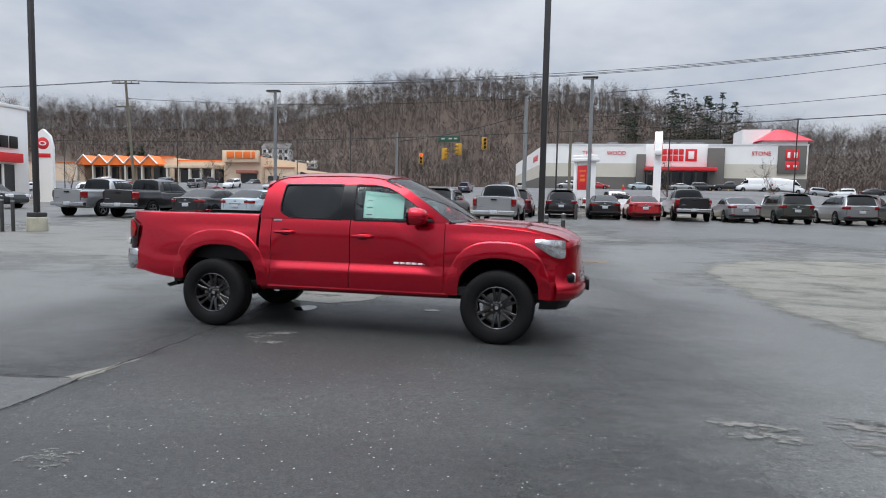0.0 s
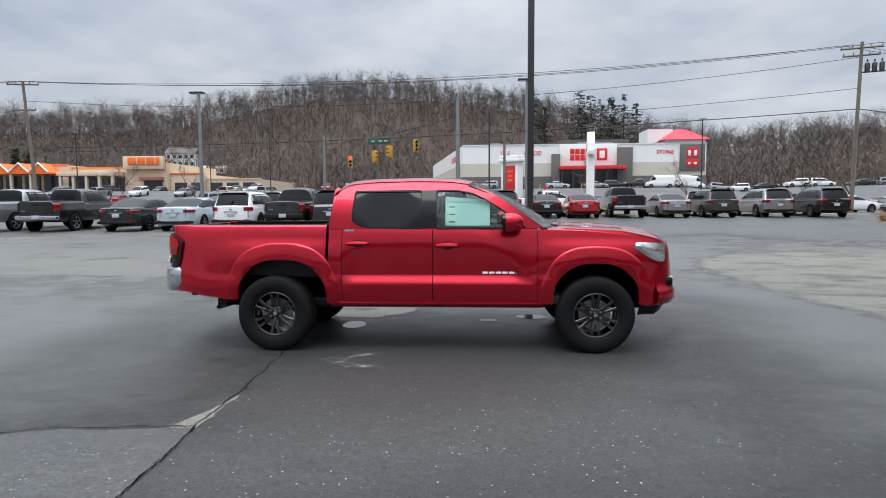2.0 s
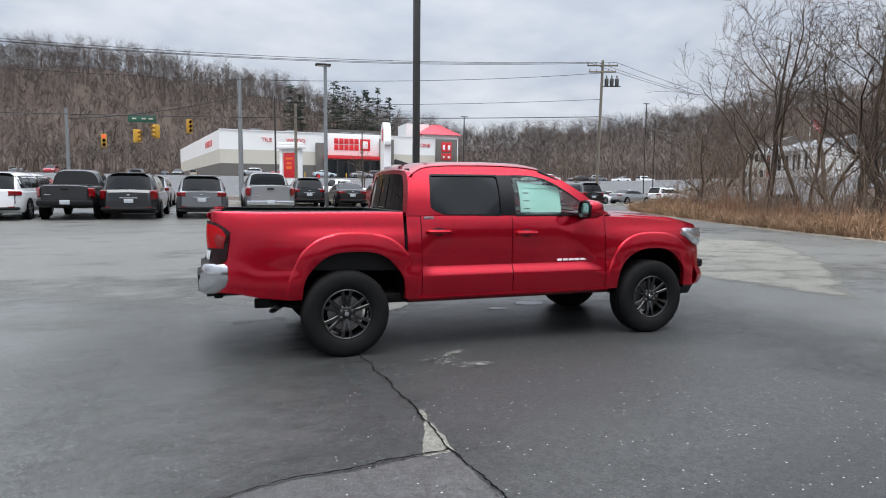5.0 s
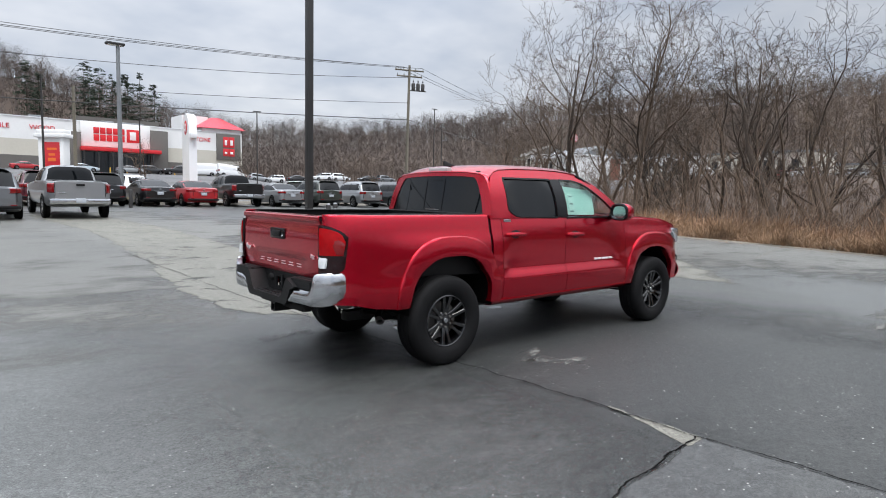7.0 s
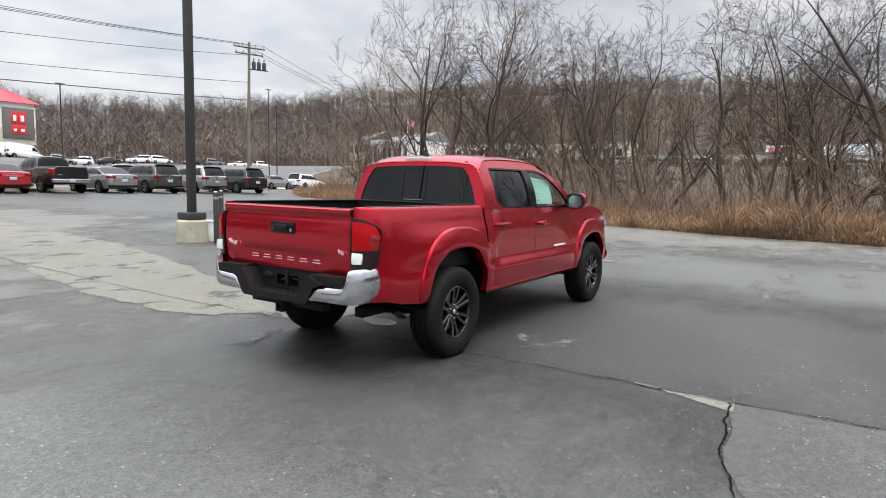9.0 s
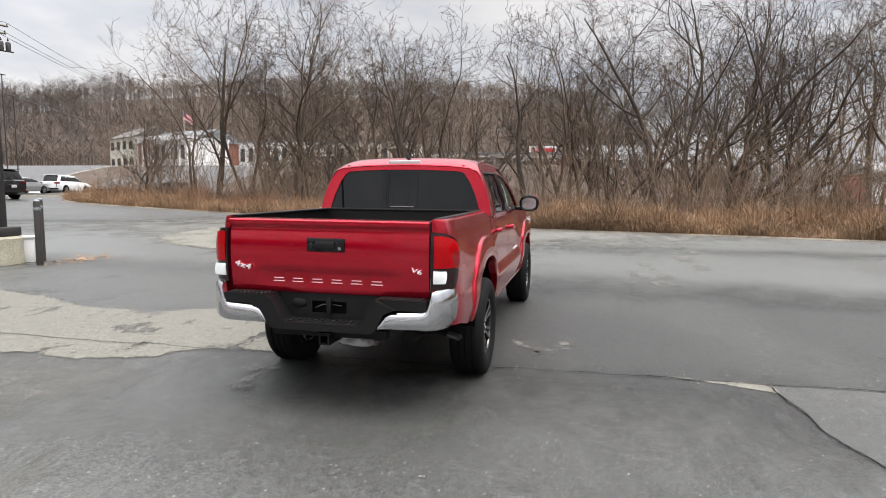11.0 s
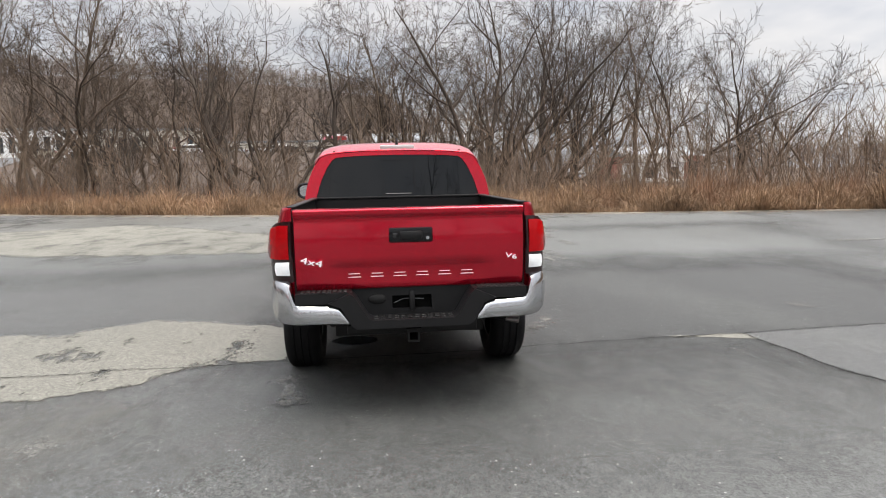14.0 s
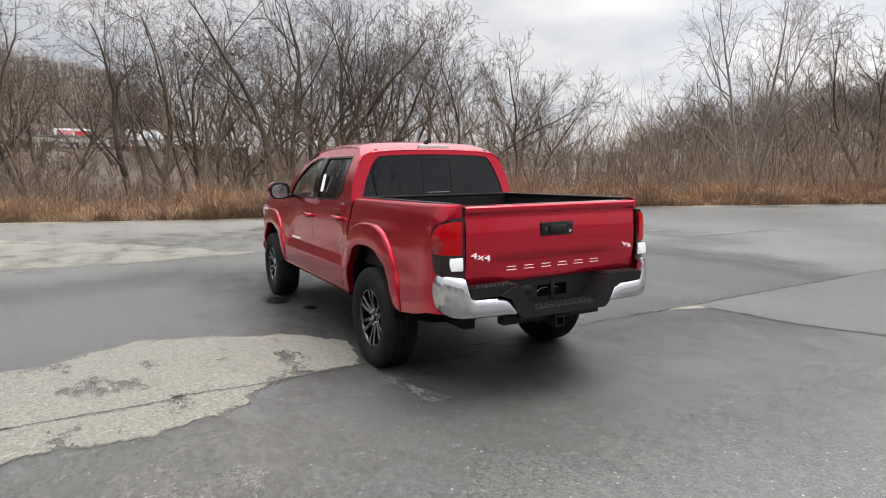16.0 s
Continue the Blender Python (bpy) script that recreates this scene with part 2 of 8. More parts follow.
M["interior"] = paint("grey_cloth", (0.05, 0.05, 0.055), 0.9, 0, 0.2, 12, 0.2, 180)
M["dash"] = paint("dashboard_vinyl", (0.025, 0.025, 0.027), 0.7, 0, 0.1, 12)
M["sticker"] = paint("pale_green_paper", (0.55, 0.80, 0.73), 0.6, 0, 0.06, 6)
M["sticker_print"] = paint("faint_print", (0.44, 0.68, 0.62), 0.6, 0, 0.06, 6)
M["sticker_pale"] = paint("pale_print_field", (0.64, 0.84, 0.78), 0.6, 0, 0.06, 6)
M["paper"] = paint("white_paper", (0.75, 0.78, 0.76), 0.6, 0, 0.05, 8)
M["ink"] = paint("grey_ink", (0.10, 0.16, 0.15), 0.6)
M["sign_black"] = paint("black_sign_letters", (0.012, 0.012, 0.013), 0.5)
M["concrete"] = paint("weathered_concrete", (0.40, 0.38, 0.30), 0.9, 0, 0.35, 3, 0.6, 40)
M["pole_dark"] = paint("dark_bronze_paint", (0.035, 0.034, 0.034), 0.5, 0.2, 0.2, 4)
M["pole_grey"] = paint("galvanised_steel", (0.24, 0.255, 0.265), 0.5, 0.5, 0.15, 3)
M["pole_black"] = paint("black_pole_paint", (0.03, 0.028, 0.027), 0.55, 0, 0.2, 3)
M["pole_wood"] = paint("weathered_wood_pole", (0.16, 0.145, 0.115), 0.9, 0, 0.25, 2.5, 0.4, 30)
M["wire"] = paint("black_cable", (0.03, 0.03, 0.032), 0.6)
M["white_paint"] = paint("white_wall_paint", (0.80, 0.80, 0.79), 0.7, 0, 0.04, 0.3)
M["cream"] = paint("cream_stucco", (0.66, 0.53, 0.40), 0.85, 0, 0.06, 0.3)
M["beige_wall"] = paint("beige_wall", (0.56, 0.53, 0.46), 0.8, 0, 0.05, 0.3)
M["brown_wall"] = paint("grey_brown_wall", (0.135, 0.125, 0.115), 0.8, 0, 0.08, 0.3)
M["sign_red"] = paint("red_sign", (0.62, 0.022, 0.03), 0.45, 0, 0.05, 1)
M["roof_red"] = paint("red_metal_roof", (0.62, 0.05, 0.075), 0.5, 0, 0.06, 0.6)
M["orange"] = paint("orange_canopy", (0.80, 0.17, 0.025), 0.6, 0, 0.05, 0.6)
M["window_dark"] = paint("dark_window", (0.03, 0.035, 0.04), 0.1, 0, 0.2, 0.5)
M["brick_red"] = paint("red_brick_wall", (0.30, 0.12, 0.09), 0.85, 0, 0.15, 2)
M["yellow"] = paint("signal_yellow", (0.52, 0.29, 0.03), 0.5, 0, 0.1, 4)
M["white_gloss"] = paint("white_sign_enamel", (0.80, 0.81, 0.82), 0.35, 0, 0.03, 1)
M["plate"] = paint("number_plate", (0.45, 0.48, 0.52), 0.4, 0, 0.05, 20)
M["asphalt"] = asphalt_mat("damp_asphalt", (0.066, 0.068, 0.066), (0.098, 0.100, 0.094), 0.54, 0.33, 0.50, 0.9)
M["smooth_asphalt"] = worn_away(asphalt_mat("smooth_damp_asphalt", (0.052, 0.054, 0.053), (0.064, 0.066, 0.063), 0.55, 0.30, 0.40), 2.5, 0.5)
M["faded_asphalt"] = worn_away(asphalt_mat("faded_asphalt", (0.142, 0.137, 0.115), (0.098, 0.096, 0.084), 0.50, 0.5, 0.72, 0.6), 1.3, 1.15, True)
M["dark_asphalt"] = worn_away(asphalt_mat("dark_grey_asphalt", (0.026, 0.0275, 0.027), (0.042, 0.044, 0.042), 0.54, 0.42, 0.56, 0.9), 0.9, 0.45, True)
M["old_asphalt"] = worn_away(asphalt_mat("pale_old_asphalt", (0.138, 0.134, 0.113), (0.112, 0.109, 0.094), 0.50, 0.5, 0.72, 0.4), 2.2, 0.95)
M["dry_asphalt"] = worn_away(asphalt_mat("half_dry_asphalt", (0.108, 0.107, 0.097), (0.074, 0.074, 0.070), 0.55, 0.36, 0.55), 0.8, 1.3, True)
# base colour raised to carry the sheen of reflected sky
M["sheen_asphalt"] = worn_away(asphalt_mat("painted_sheen_asphalt", (0.092, 0.096, 0.093), (0.112, 0.115, 0.108), 0.55, 0.28, 0.42, 1.0), 0.5, 0.3, True)
M["road"] = asphalt_mat("grey_road", (0.075, 0.075, 0.076), (0.12, 0.12, 0.118), 0.55, 0.45, 0.6, 0.2)
M["crack"] = paint("open_crack", (0.004, 0.004, 0.004), 0.95, 0, 0.2, 8, spec=0.05)
M["puddle"] = worn_away(paint("puddle_water", (0.012, 0.013, 0.014), 0.02, 0, 0, spec=0.6), 5, 0.6)
M["scuff"] = worn_away(paint("dried_salt_mark", (0.140, 0.137, 0.127), 0.85, 0, 0.3, 6, 0.3, 90), 13, 2.2, True)
M["kerb"] = paint("kerb_concrete", (0.36, 0.34, 0.30), 0.9, 0, 0.3, 2, 0.4, 40)
M["gravel"] = paint("crumbled_edge", (0.17, 0.15, 0.12), 0.95, 0, 0.6, 1.1, 0.6, 30)
M["litter_ground"] = paint("leaf_litter", (0.078, 0.056, 0.043), 0.95, 0, 0.35, 0.35, 0.8, 6)
M["dry_grass_ground"] = paint("dry_lawn", (0.24, 0.19, 0.105), 0.95, 0, 0.3, 0.5, 0.6, 12)
M["straw"] = paint("dry_grass_blades", (0.235, 0.146, 0.084), 0.9, 0, 0.75, 0.5)
M["brush"] = paint("brown_brush_twigs", (0.24, 0.135, 0.080), 0.9, 0, 0.6, 0.4)
M["bark"] = paint("grey_brown_bark", (0.120, 0.088, 0.064), 0.95, 0, 0.3, 2.0, 0.5, 25, random_tint=0.25)
M["bark_pale"] = paint("pale_bark", (0.20, 0.175, 0.15), 0.95, 0, 0.3, 2.0, 0.5, 25)
M["bark_dark"] = paint("dark_bark", (0.058, 0.043, 0.033), 0.95, 0, 0.3, 2.0, 0.5, 25, random_tint=0.2)
M["twigs"] = paint("thicket_twigs", (0.165, 0.115, 0.080), 0.95, 0, 0.35, 0.6)
M["lens_deep"] = paint("deep_red_lens", (0.20, 0.003, 0.005), 0.12, 0, 0.1, 25, coat=0.5)
M["far_bark"] = paint("far_wood", (0.160, 0.126, 0.106), 0.95, 0, 0.45, 0.02)
M["far_twig"] = paint("far_twigs", (0.125, 0.102, 0.090), 0.95, 0, 0.45, 0.02)
M["far_ridge"] = paint("ridge_wood", (0.095, 0.078, 0.070), 0.95, 0, 0.4, 0.02)
M["scrub"] = paint("dead_scrub", (0.090, 0.064, 0.048), 0.95, 0, 0.6, 0.35)
M["far_scrub"] = paint("hillside_scrub", (0.088, 0.064, 0.052), 0.95, 0, 0.6, 0.03)
M["pine"] = paint("pine_needles", (0.030, 0.048, 0.030), 0.9, 0, 0.4, 0.3)

# ---- building helpers ----


def obj(name, bm, mats, parent=None, smooth=35):
    """Links a bmesh as one mesh object."""
    me = bpy.data.meshes.new(name)
    bm.to_mesh(me)
    bm.free()
    for m in mats if isinstance(mats, (list, tuple)) else [mats]:
        me.materials.append(m)
    if smooth:
        me.shade_smooth()
        me.set_sharp_from_angle(angle=radians(smooth))
    ob = new(name, me)
    if parent:
        ob.parent = parent
    return ob


def part(name, bm, material, parent, label="", smooth=35):
    ob = obj(name, bm, material, parent, smooth)
    return tagged(ob, label) if label else ob


def thing(name, label, category, at=(0, 0, 0), turn=0.0, group="", kind=""):
    """An empty at the base of a thing, which holds its parts."""
    ob = new(name)
    ob.matrix_world = pose(*at, 0, 0, turn)
    ob.empty_display_size = 0.2
    return tagged(ob, label, category, group, kind)


def box_into(bm, lo, hi, bevel=0.0, segments=2, matrix=None, mat_index=0):
    made = bmesh.ops.create_cube(bm, size=1.0)["verts"]
    c = [(a + b) / 2 for a, b in zip(lo, hi)]
    s = [b - a for a, b in zip(lo, hi)]
    for v in made:
        v.co = Vector((v.co[0] * s[0] + c[0], v.co[1] * s[1] + c[1], v.co[2] * s[2] + c[2]))
    faces = {f for v in made for f in v.link_faces}
    for f in faces:
        f.material_index = mat_index
    if bevel:
        edges = list({e for v in made for e in v.link_edges})
        res = bmesh.ops.bevel(bm, geom=edges, offset=bevel, segments=segments, affect="EDGES", profile=0.5, clamp_overlap=True)
        made = list({v for f in res["faces"] for v in f.verts} | {v for v in made if v.is_valid})
    if matrix is not None:
        bmesh.ops.transform(bm, matrix=matrix, verts=[v for v in made if v.is_valid])
    return bm


def box(lo, hi, bevel=0.0, segments=2, matrix=None):
    return box_into(bmesh.new(), lo, hi, bevel, segments, matrix)


def grid(rows, closed=False, flip=False, bm=None):
    """Faces between rows of equally many points."""
    bm = bm or bmesh.new()
    vs = [[bm.verts.new(p) for p in row] for row in rows]
    for a, b in zip(vs, vs[1:]):
        n = len(a)
        for i in range(n if closed else n - 1):
            j = (i + 1) % n
            quad = (a[i], a[j], b[j], b[i])
            if len({tuple(round(c, 6) for c in v.co) for v in quad}) < 3:
                continue
            try:
                bm.faces.new(quad[::-1] if flip else quad)
            except ValueError:
                pass
    return bm


def cap(bm, points, flip=False):
    f = bm.faces.new([bm.verts.new(p) for p in (points[::-1] if flip else points)])
    return f


def solid(bm, thick):
    """Gives a sheet a thickness, inwards against its normals."""
    bmesh.ops.remove_doubles(bm, verts=bm.verts, dist=1e-5)
    bm.normal_update()
    bmesh.ops.solidify(bm, geom=bm.faces[:], thickness=thick)
    return bm


def lathe(profile, steps=32, axis="y", bm=None):
    """Turns (radius, height) points round an axis."""
    rows = []
    for r, h in profile:
        ring = []
        for k in range(steps):
            a = 2 * math.pi * k / steps
            c, s = r * math.cos(a), r * math.sin(a)
            ring.append({"y": (c, h, s), "z": (c, s, h), "x": (h, c, s)}[axis])
        rows.append(ring)
    bm = grid(rows, closed=True, bm=bm)
    return bm


def tube_into(bm, path, radii, sides=6, capped=True):
    """A round bar along a path, with a radius for each point."""
    path = [Vector(p) for p in path]
    if isinstance(radii, (int, float)):
        radii = [radii] * len(path)
    rows = []
    for i, p in enumerate(path):
        way = (path[min(i + 1, len(path) - 1)] - path[max(i - 1, 0)]).normalized()
        side = way.cross(Vector((0, 0, 1)) if abs(way.z) < 0.95 else Vector((1, 0, 0))).normalized()
        other = way.cross(side)
        rows.append([p + radii[i] * (math.cos(2 * math.pi * k / sides) * side + math.sin(2 * math.pi * k / sides) * other) for k in range(sides)])
    grid(rows, closed=True, flip=True, bm=bm)
    if capped:
        cap(bm, rows[0])
        cap(bm, rows[-1], True)
    return bm


def tube(path, radii, sides=6, capped=True):
    return tube_into(bmesh.new(), path, radii, sides, capped)


def prism(outline, depth, axis="y", bm=None, holes=()):
    """A flat plate: an outline (with holes) in two axes, pulled along the third from depth[0] to depth[1]."""
    flat_bm = bmesh.new()
    edges = []
    for loop in (outline, *holes):
        vs = [flat_bm.verts.new((p[0], p[1], 0)) for p in loop]
        edges += [flat_bm.edges.new((a, b)) for a, b in zip(vs, vs[1:] + vs[:1])]
    bmesh.ops.triangle_fill(flat_bm, use_beauty=True, use_dissolve=False, edges=edges)
    put = {"y": lambda u, v, w: (u, w, v), "x": lambda u, v, w: (w, u, v), "z": lambda u, v, w: (u, v, w)}[axis]
    bm = bm or bmesh.new()
    flat_bm.verts.index_update()
    sheets = []
    for w in depth:
        vs = [bm.verts.new(put(v.co.x, v.co.y, w)) for v in flat_bm.verts]
        sheets.append(vs)
        for f in flat_bm.faces:
            bm.faces.new([vs[v.index] for v in f.verts])
    for e in flat_bm.edges:
        if len(e.link_faces) == 1:
            a, b = (v.index for v in e.verts)
            bm.faces.new((sheets[0][a], sheets[0][b], sheets[1][b], sheets[1][a]))
    flat_bm.free()
    bmesh.ops.recalc_face_normals(bm, faces=bm.faces[:])
    return bm


def lerp_list(table, x):
    """A value between the pairs of a table."""
    xs = [p[0] for p in table]
    return float(np.interp(x, xs, [p[1] for p in table]))


def letters(text, size, material, parent, place, name="lettering", depth=0.006, label=""):
    """Raised letters in the built-in font, as a mesh."""
    cu = bpy.data.curves.new(name, "FONT")
    cu.body, cu.size, cu.extrude, cu.align_x, cu.align_y = text, size, depth, "CENTER", "CENTER"
    cu.resolution_u = 3
    tmp = new(name, cu)
    me = bpy.data.meshes.new_from_object(tmp)
    bpy.data.objects.remove(tmp)
    bpy.data.curves.remove(cu)
    me.materials.clear()
    me.materials.append(material)
    ob = new(name, me)
    ob.parent = parent
    ob.matrix_basis = place
    return tagged(ob, label) if label else ob


# ---- ground ----
EDGE = [(-90, -62), (-66, -34), (-46, -12), (-36, -1.5), (-29, 4.0), (-23.6, 8.2), (-19.6, 10.4), (-16.3, 12.1), (-10.5, 13.3), (-6.9, 14.0), (-4.4, 14.5), (-1, 15.1), (3, 15.6), (6, 15.8), (10, 16.2), (14, 17.1), (16.3, 17.7), (20.4, 18.9), (24.8, 20.4), (27.3, 22.2), (31, 26), (40, 34)]


def edge_x(y):
    return lerp_list(EDGE, y)


# bearing in degrees from +x towards +y, and the hill's height over the plain
HILL = [(-180, 8), (-120, 14), (-90, 22), (-66, 22), (-56, 12), (-48, 3), (-44, 0), (-30, 0), (-12, 0), (-8, 12), (-4, 32), (0, 48), (6, 53), (16, 56), (30, 52), (42, 43), (48, 32), (58, 25), (68, 22), (76, 34), (84, 50), (92, 60), (100, 64), (106, 60), (112, 50), (117, 41), (123, 36), (130, 32), (137, 28), (150, 24), (180, 8)]


def smooth01(v):
    v = min(max(v, 0.0), 1.0)
    return v * v * (3 - 2 * v)


def ground_z(x, y):
    z = 0.021 * min(max(y, 0.0), 31)
    z += 4.0 * smooth01((y - 62) / 60) + 2.2 * smooth01((y - 130) / 90)
    east = x - edge_x(min(max(y, -90), 40))
    if east > 0:
        z += -0.9 * smooth01((east - 7) / 8) * (1 - smooth01((east - 18) / 12)) + 4.0 * smooth01((east - 20) / 26) * (1 - smooth01((y - 62) / 60)) * smooth01((y + 24) / 22)
    r, b = math.hypot(x, y), math.degrees(math.atan2(y, x))
    near, far = (250, 400) if -100 < b < 140 else (300, 500)
    if b < -20:
        near, far = 110, 190
        if b > -70:
            near, far = 70, 150
    z += lerp_list(HILL, b) * smooth01((r - near) / (far - near)) * (1 if b > -20 else 0.42)
    return z


def sheet(name, xs, ys, lift, material, label, category, zf=ground_z, kind="structure", parent=None):
    rows = [[(x, y, zf(x, y) + lift) for x in xs] for y in ys]
    ob = obj(name, grid(rows), material, parent)
    return tagged(ob, label, category, kind=kind)


def spread(lo, hi, near_step, grow):
    out, v, s = [0.0], 0.0, near_step
    while v < hi:
        v += s
        s *= grow
        out.append(v)
    v, s = 0.0, near_step
    while v > lo:
        v -= s
        s *= grow
        out.insert(0, v)
    return out


ground = sheet("ground", spread(-1500, 1500, 2.5, 1.035), spread(-1500, 1500, 2.5, 1.035), -0.05, M["litter_ground"], "brown leaf-littered earth rising to wooded hills", "ground")

# the car park, up to its ragged grass edge
lot_rows = []
for y in sorted({*np.linspace(-80, 33.5, 120).tolist(), 0.0, 31.0}):
    e = edge_x(y) + 0.16 * noise.noise((0.9 * y, 3.1, 0))
    lot_rows.append([(x, y, ground_z(min(x, e - 0.01), y) + 0.012) for x in np.linspace(-75, e, 50)])
lot = tagged(obj("parking_lot", grid(lot_rows), M["asphalt"]), "damp dark asphalt car park with pale worn streaks", "pavement", kind="structure")


def ragged(points, step=0.12, rough=0.06, seed=0.0, freq=2.2):
    """A closed outline, subdivided and made uneven."""
    out = []
    pts = [Vector((*p, 0)) for p in points]
    for a, b in zip(pts, pts[1:] + pts[:1]):
        n = max(1, int((b - a).length / step))
        for i in range(n):
            p = a.lerp(b, i / n)
            q = p * freq
            p = p + rough * Vector((noise.noise((q.x, q.y, seed)) + 0.5 * noise.noise((3.1 * q.x, 3.1 * q.y, seed + 4)), noise.noise((q.x, q.y, seed + 9)) + 0.5 * noise.noise((3.1 * q.x, 3.1 * q.y, seed + 14)), 0))
            out.append((p.x, p.y))
    return out


PATCH_A = [(-1.56, 0.90), (-1.66, 1.32), (-1.84, 1.74), (-2.18, 1.98), (-2.34, 2.5), (-2.38, 4.0), (-2.3, 5.4), (-1.95, 7.2), (-1.6, 14), (-2.2, 22), (0.2, 22.5), (0.6, 14), (0.4, 8), (-0.1, 5.6), (-0.55, 3.9), (-0.5, 3.1), (-0.05, 2.5), (-0.2, 1.9), (-0.32, 1.5), (-0.45, 1.15), (-0.95, 0.85)]
PATCH_B = [(5.85, 0.1), (5.62, 0.9), (5.38, 1.9), (5.18, 3.0), (5.0, 4.4), (5.2, 6.6), (5.5, 7.6), (6.8, 9.0), (10, 9.6), (12.4, 7.1), (11.0, 5.4), (9.4, 3.2), (7.0, 1.0)]
def soft_patch(name, outline, lift, material, label, category, soft=0.2, step=0.1, cover=1.0):
    """A thin layer on the asphalt that thins out towards its outline."""
    pts = np.array(outline)
    lo, hi = pts.min(0) - soft, pts.max(0) + soft
    nx, ny = int((hi[0] - lo[0]) / step) + 2, int((hi[1] - lo[1]) / step) + 2
    gx, gy = np.meshgrid(np.linspace(lo[0], hi[0], nx), np.linspace(lo[1], hi[1], ny))
    far, inside = np.full(gx.shape, 1e9), np.zeros(gx.shape, bool)
    for (ax, ay), (bx, by) in zip(pts, np.roll(pts, -1, 0)):
        dx, dy = bx - ax, by - ay
        f = np.clip(((gx - ax) * dx + (gy - ay) * dy) / (dx * dx + dy * dy + 1e-12), 0, 1)
        far = np.minimum(far, np.hypot(gx - ax - f * dx, gy - ay - f * dy))
        if ay != by:
            inside ^= ((ay > gy) != (by > gy)) & (gx < (bx - ax) * (gy - ay) / (by - ay) + ax)
    layer = cover * np.clip(0.5 + np.where(inside, far, -far) / (2 * soft), 0, 1)
    v = [(x, y, ground_z(x, y) + lift) for x, y in zip(gx.ravel().tolist(), gy.ravel().tolist())]
    keep = layer > 0
    f = []
    for j in range(ny - 1):
        for i in range(nx - 1):
            if keep[j, i] or keep[j, i + 1] or keep[j + 1, i] or keep[j + 1, i + 1]:
                k = j * nx + i
                f.append((k, k + 1, k + nx + 1, k + nx))
    me = bpy.data.meshes.new(name)
    me.from_pydata(v, [], f)
    me.attributes.new("layer", "FLOAT", "POINT").data.foreach_set("value", layer.ravel().astype(np.float32))
    me.materials.append(material)
    me.update()
    return tagged(new(name, me), label, category, kind="structure")


# paler than the lot: the wet asphalt's sky sheen put into the colour
soft_patch("damp_area", [(-16, -7.5), (-3.3, -6), (-3.6, 4.5), (-16, 6)], 0.0155, M["sheen_asphalt"], "grey asphalt behind the pickup, painted paler for its wet sheen", "pavement", 1.6, 0.4)
soft_patch("damp_area", [(3.6, 2.0), (3.6, -2.5), (2.8, -8.5), (9, -10), (11, -3), (12, 2), (13, 9), (9, 16), (2.2, 12), (2.6, 5)], 0.0142, M["sheen_asphalt"], "grey asphalt before the pickup, painted paler for its wet sheen", "pavement", 1.5, 0.3)
soft_patch("damp_area", [(9, -11), (19, -13), (19.5, 1.5), (9, -1)], 0.0155, M["sheen_asphalt"], "grey asphalt near the bank, painted paler for its wet sheen", "pavement", 1.6, 0.4)
soft_patch("damp_area", [(-1.43, -3.0), (-1.9, -3.08), (-2.3, -3.09), (-2.7, -3.21), (-3.1, -3.39), (-4.2, -3.61), (-6.5, -4.3), (-5, -8.5), (-1.2, -8.5), (-1.33, -4.8), (-1.39, -3.6)], 0.0185, M["smooth_asphalt"], "smooth damp asphalt between two cracks", "pavement", 0.06, 0.04)
# a darker layer round and under the pickup, fading out over a wide edge
soft_patch("wet_area", [(-2.2, -5.6), (0, -6.6), (2.4, -6.4), (2.8, -2.8), (2.8, 0.9), (-1.6, 1.0), (-2.0, -1)], 0.0165, M["dark_asphalt"], "darker asphalt round and under the pickup", "pavement", 1.3, 0.25)
soft_patch("dry_area", [(-15, 4.5), (-3, 3.0), (0.5, 9), (4, 14), (2, 24), (-20, 22)], 0.0175, M["dry_asphalt"], "half-dried asphalt with pale blotches", "pavement", 2.2, 0.4)
soft_patch("dry_area", [(6.5, 5), (11, -2.5), (17, -8), (18, 10), (9, 13)], 0.0175, M["dry_asphalt"], "half-dried asphalt with pale streaks by the bank", "pavement", 2.6, 0.4)
soft_patch("asphalt_patch", ragged(PATCH_A, 0.3, 0.11, 1.0, 3.0), 0.020, M["old_asphalt"], "pale old asphalt strip with a ragged edge", "pavement", 0.10, 0.06, 0.70)
soft_patch("asphalt_patch", ragged(PATCH_B, 0.3, 0.14, 5.0, 2.6), 0.020, M["faded_asphalt"], "pale old asphalt area with a ragged edge", "pavement", 0.22, 0.07, 0.80)
soft_patch("asphalt_patch", ragged([(-1.62, -3.04), (-1.42, -3.05), (-1.40, -2.36), (-1.48, -2.66)], 0.05, 0.02, 8.0, 6), 0.020, M["old_asphalt"], "small pale wedge of broken asphalt", "pavement", 0.03, 0.012)
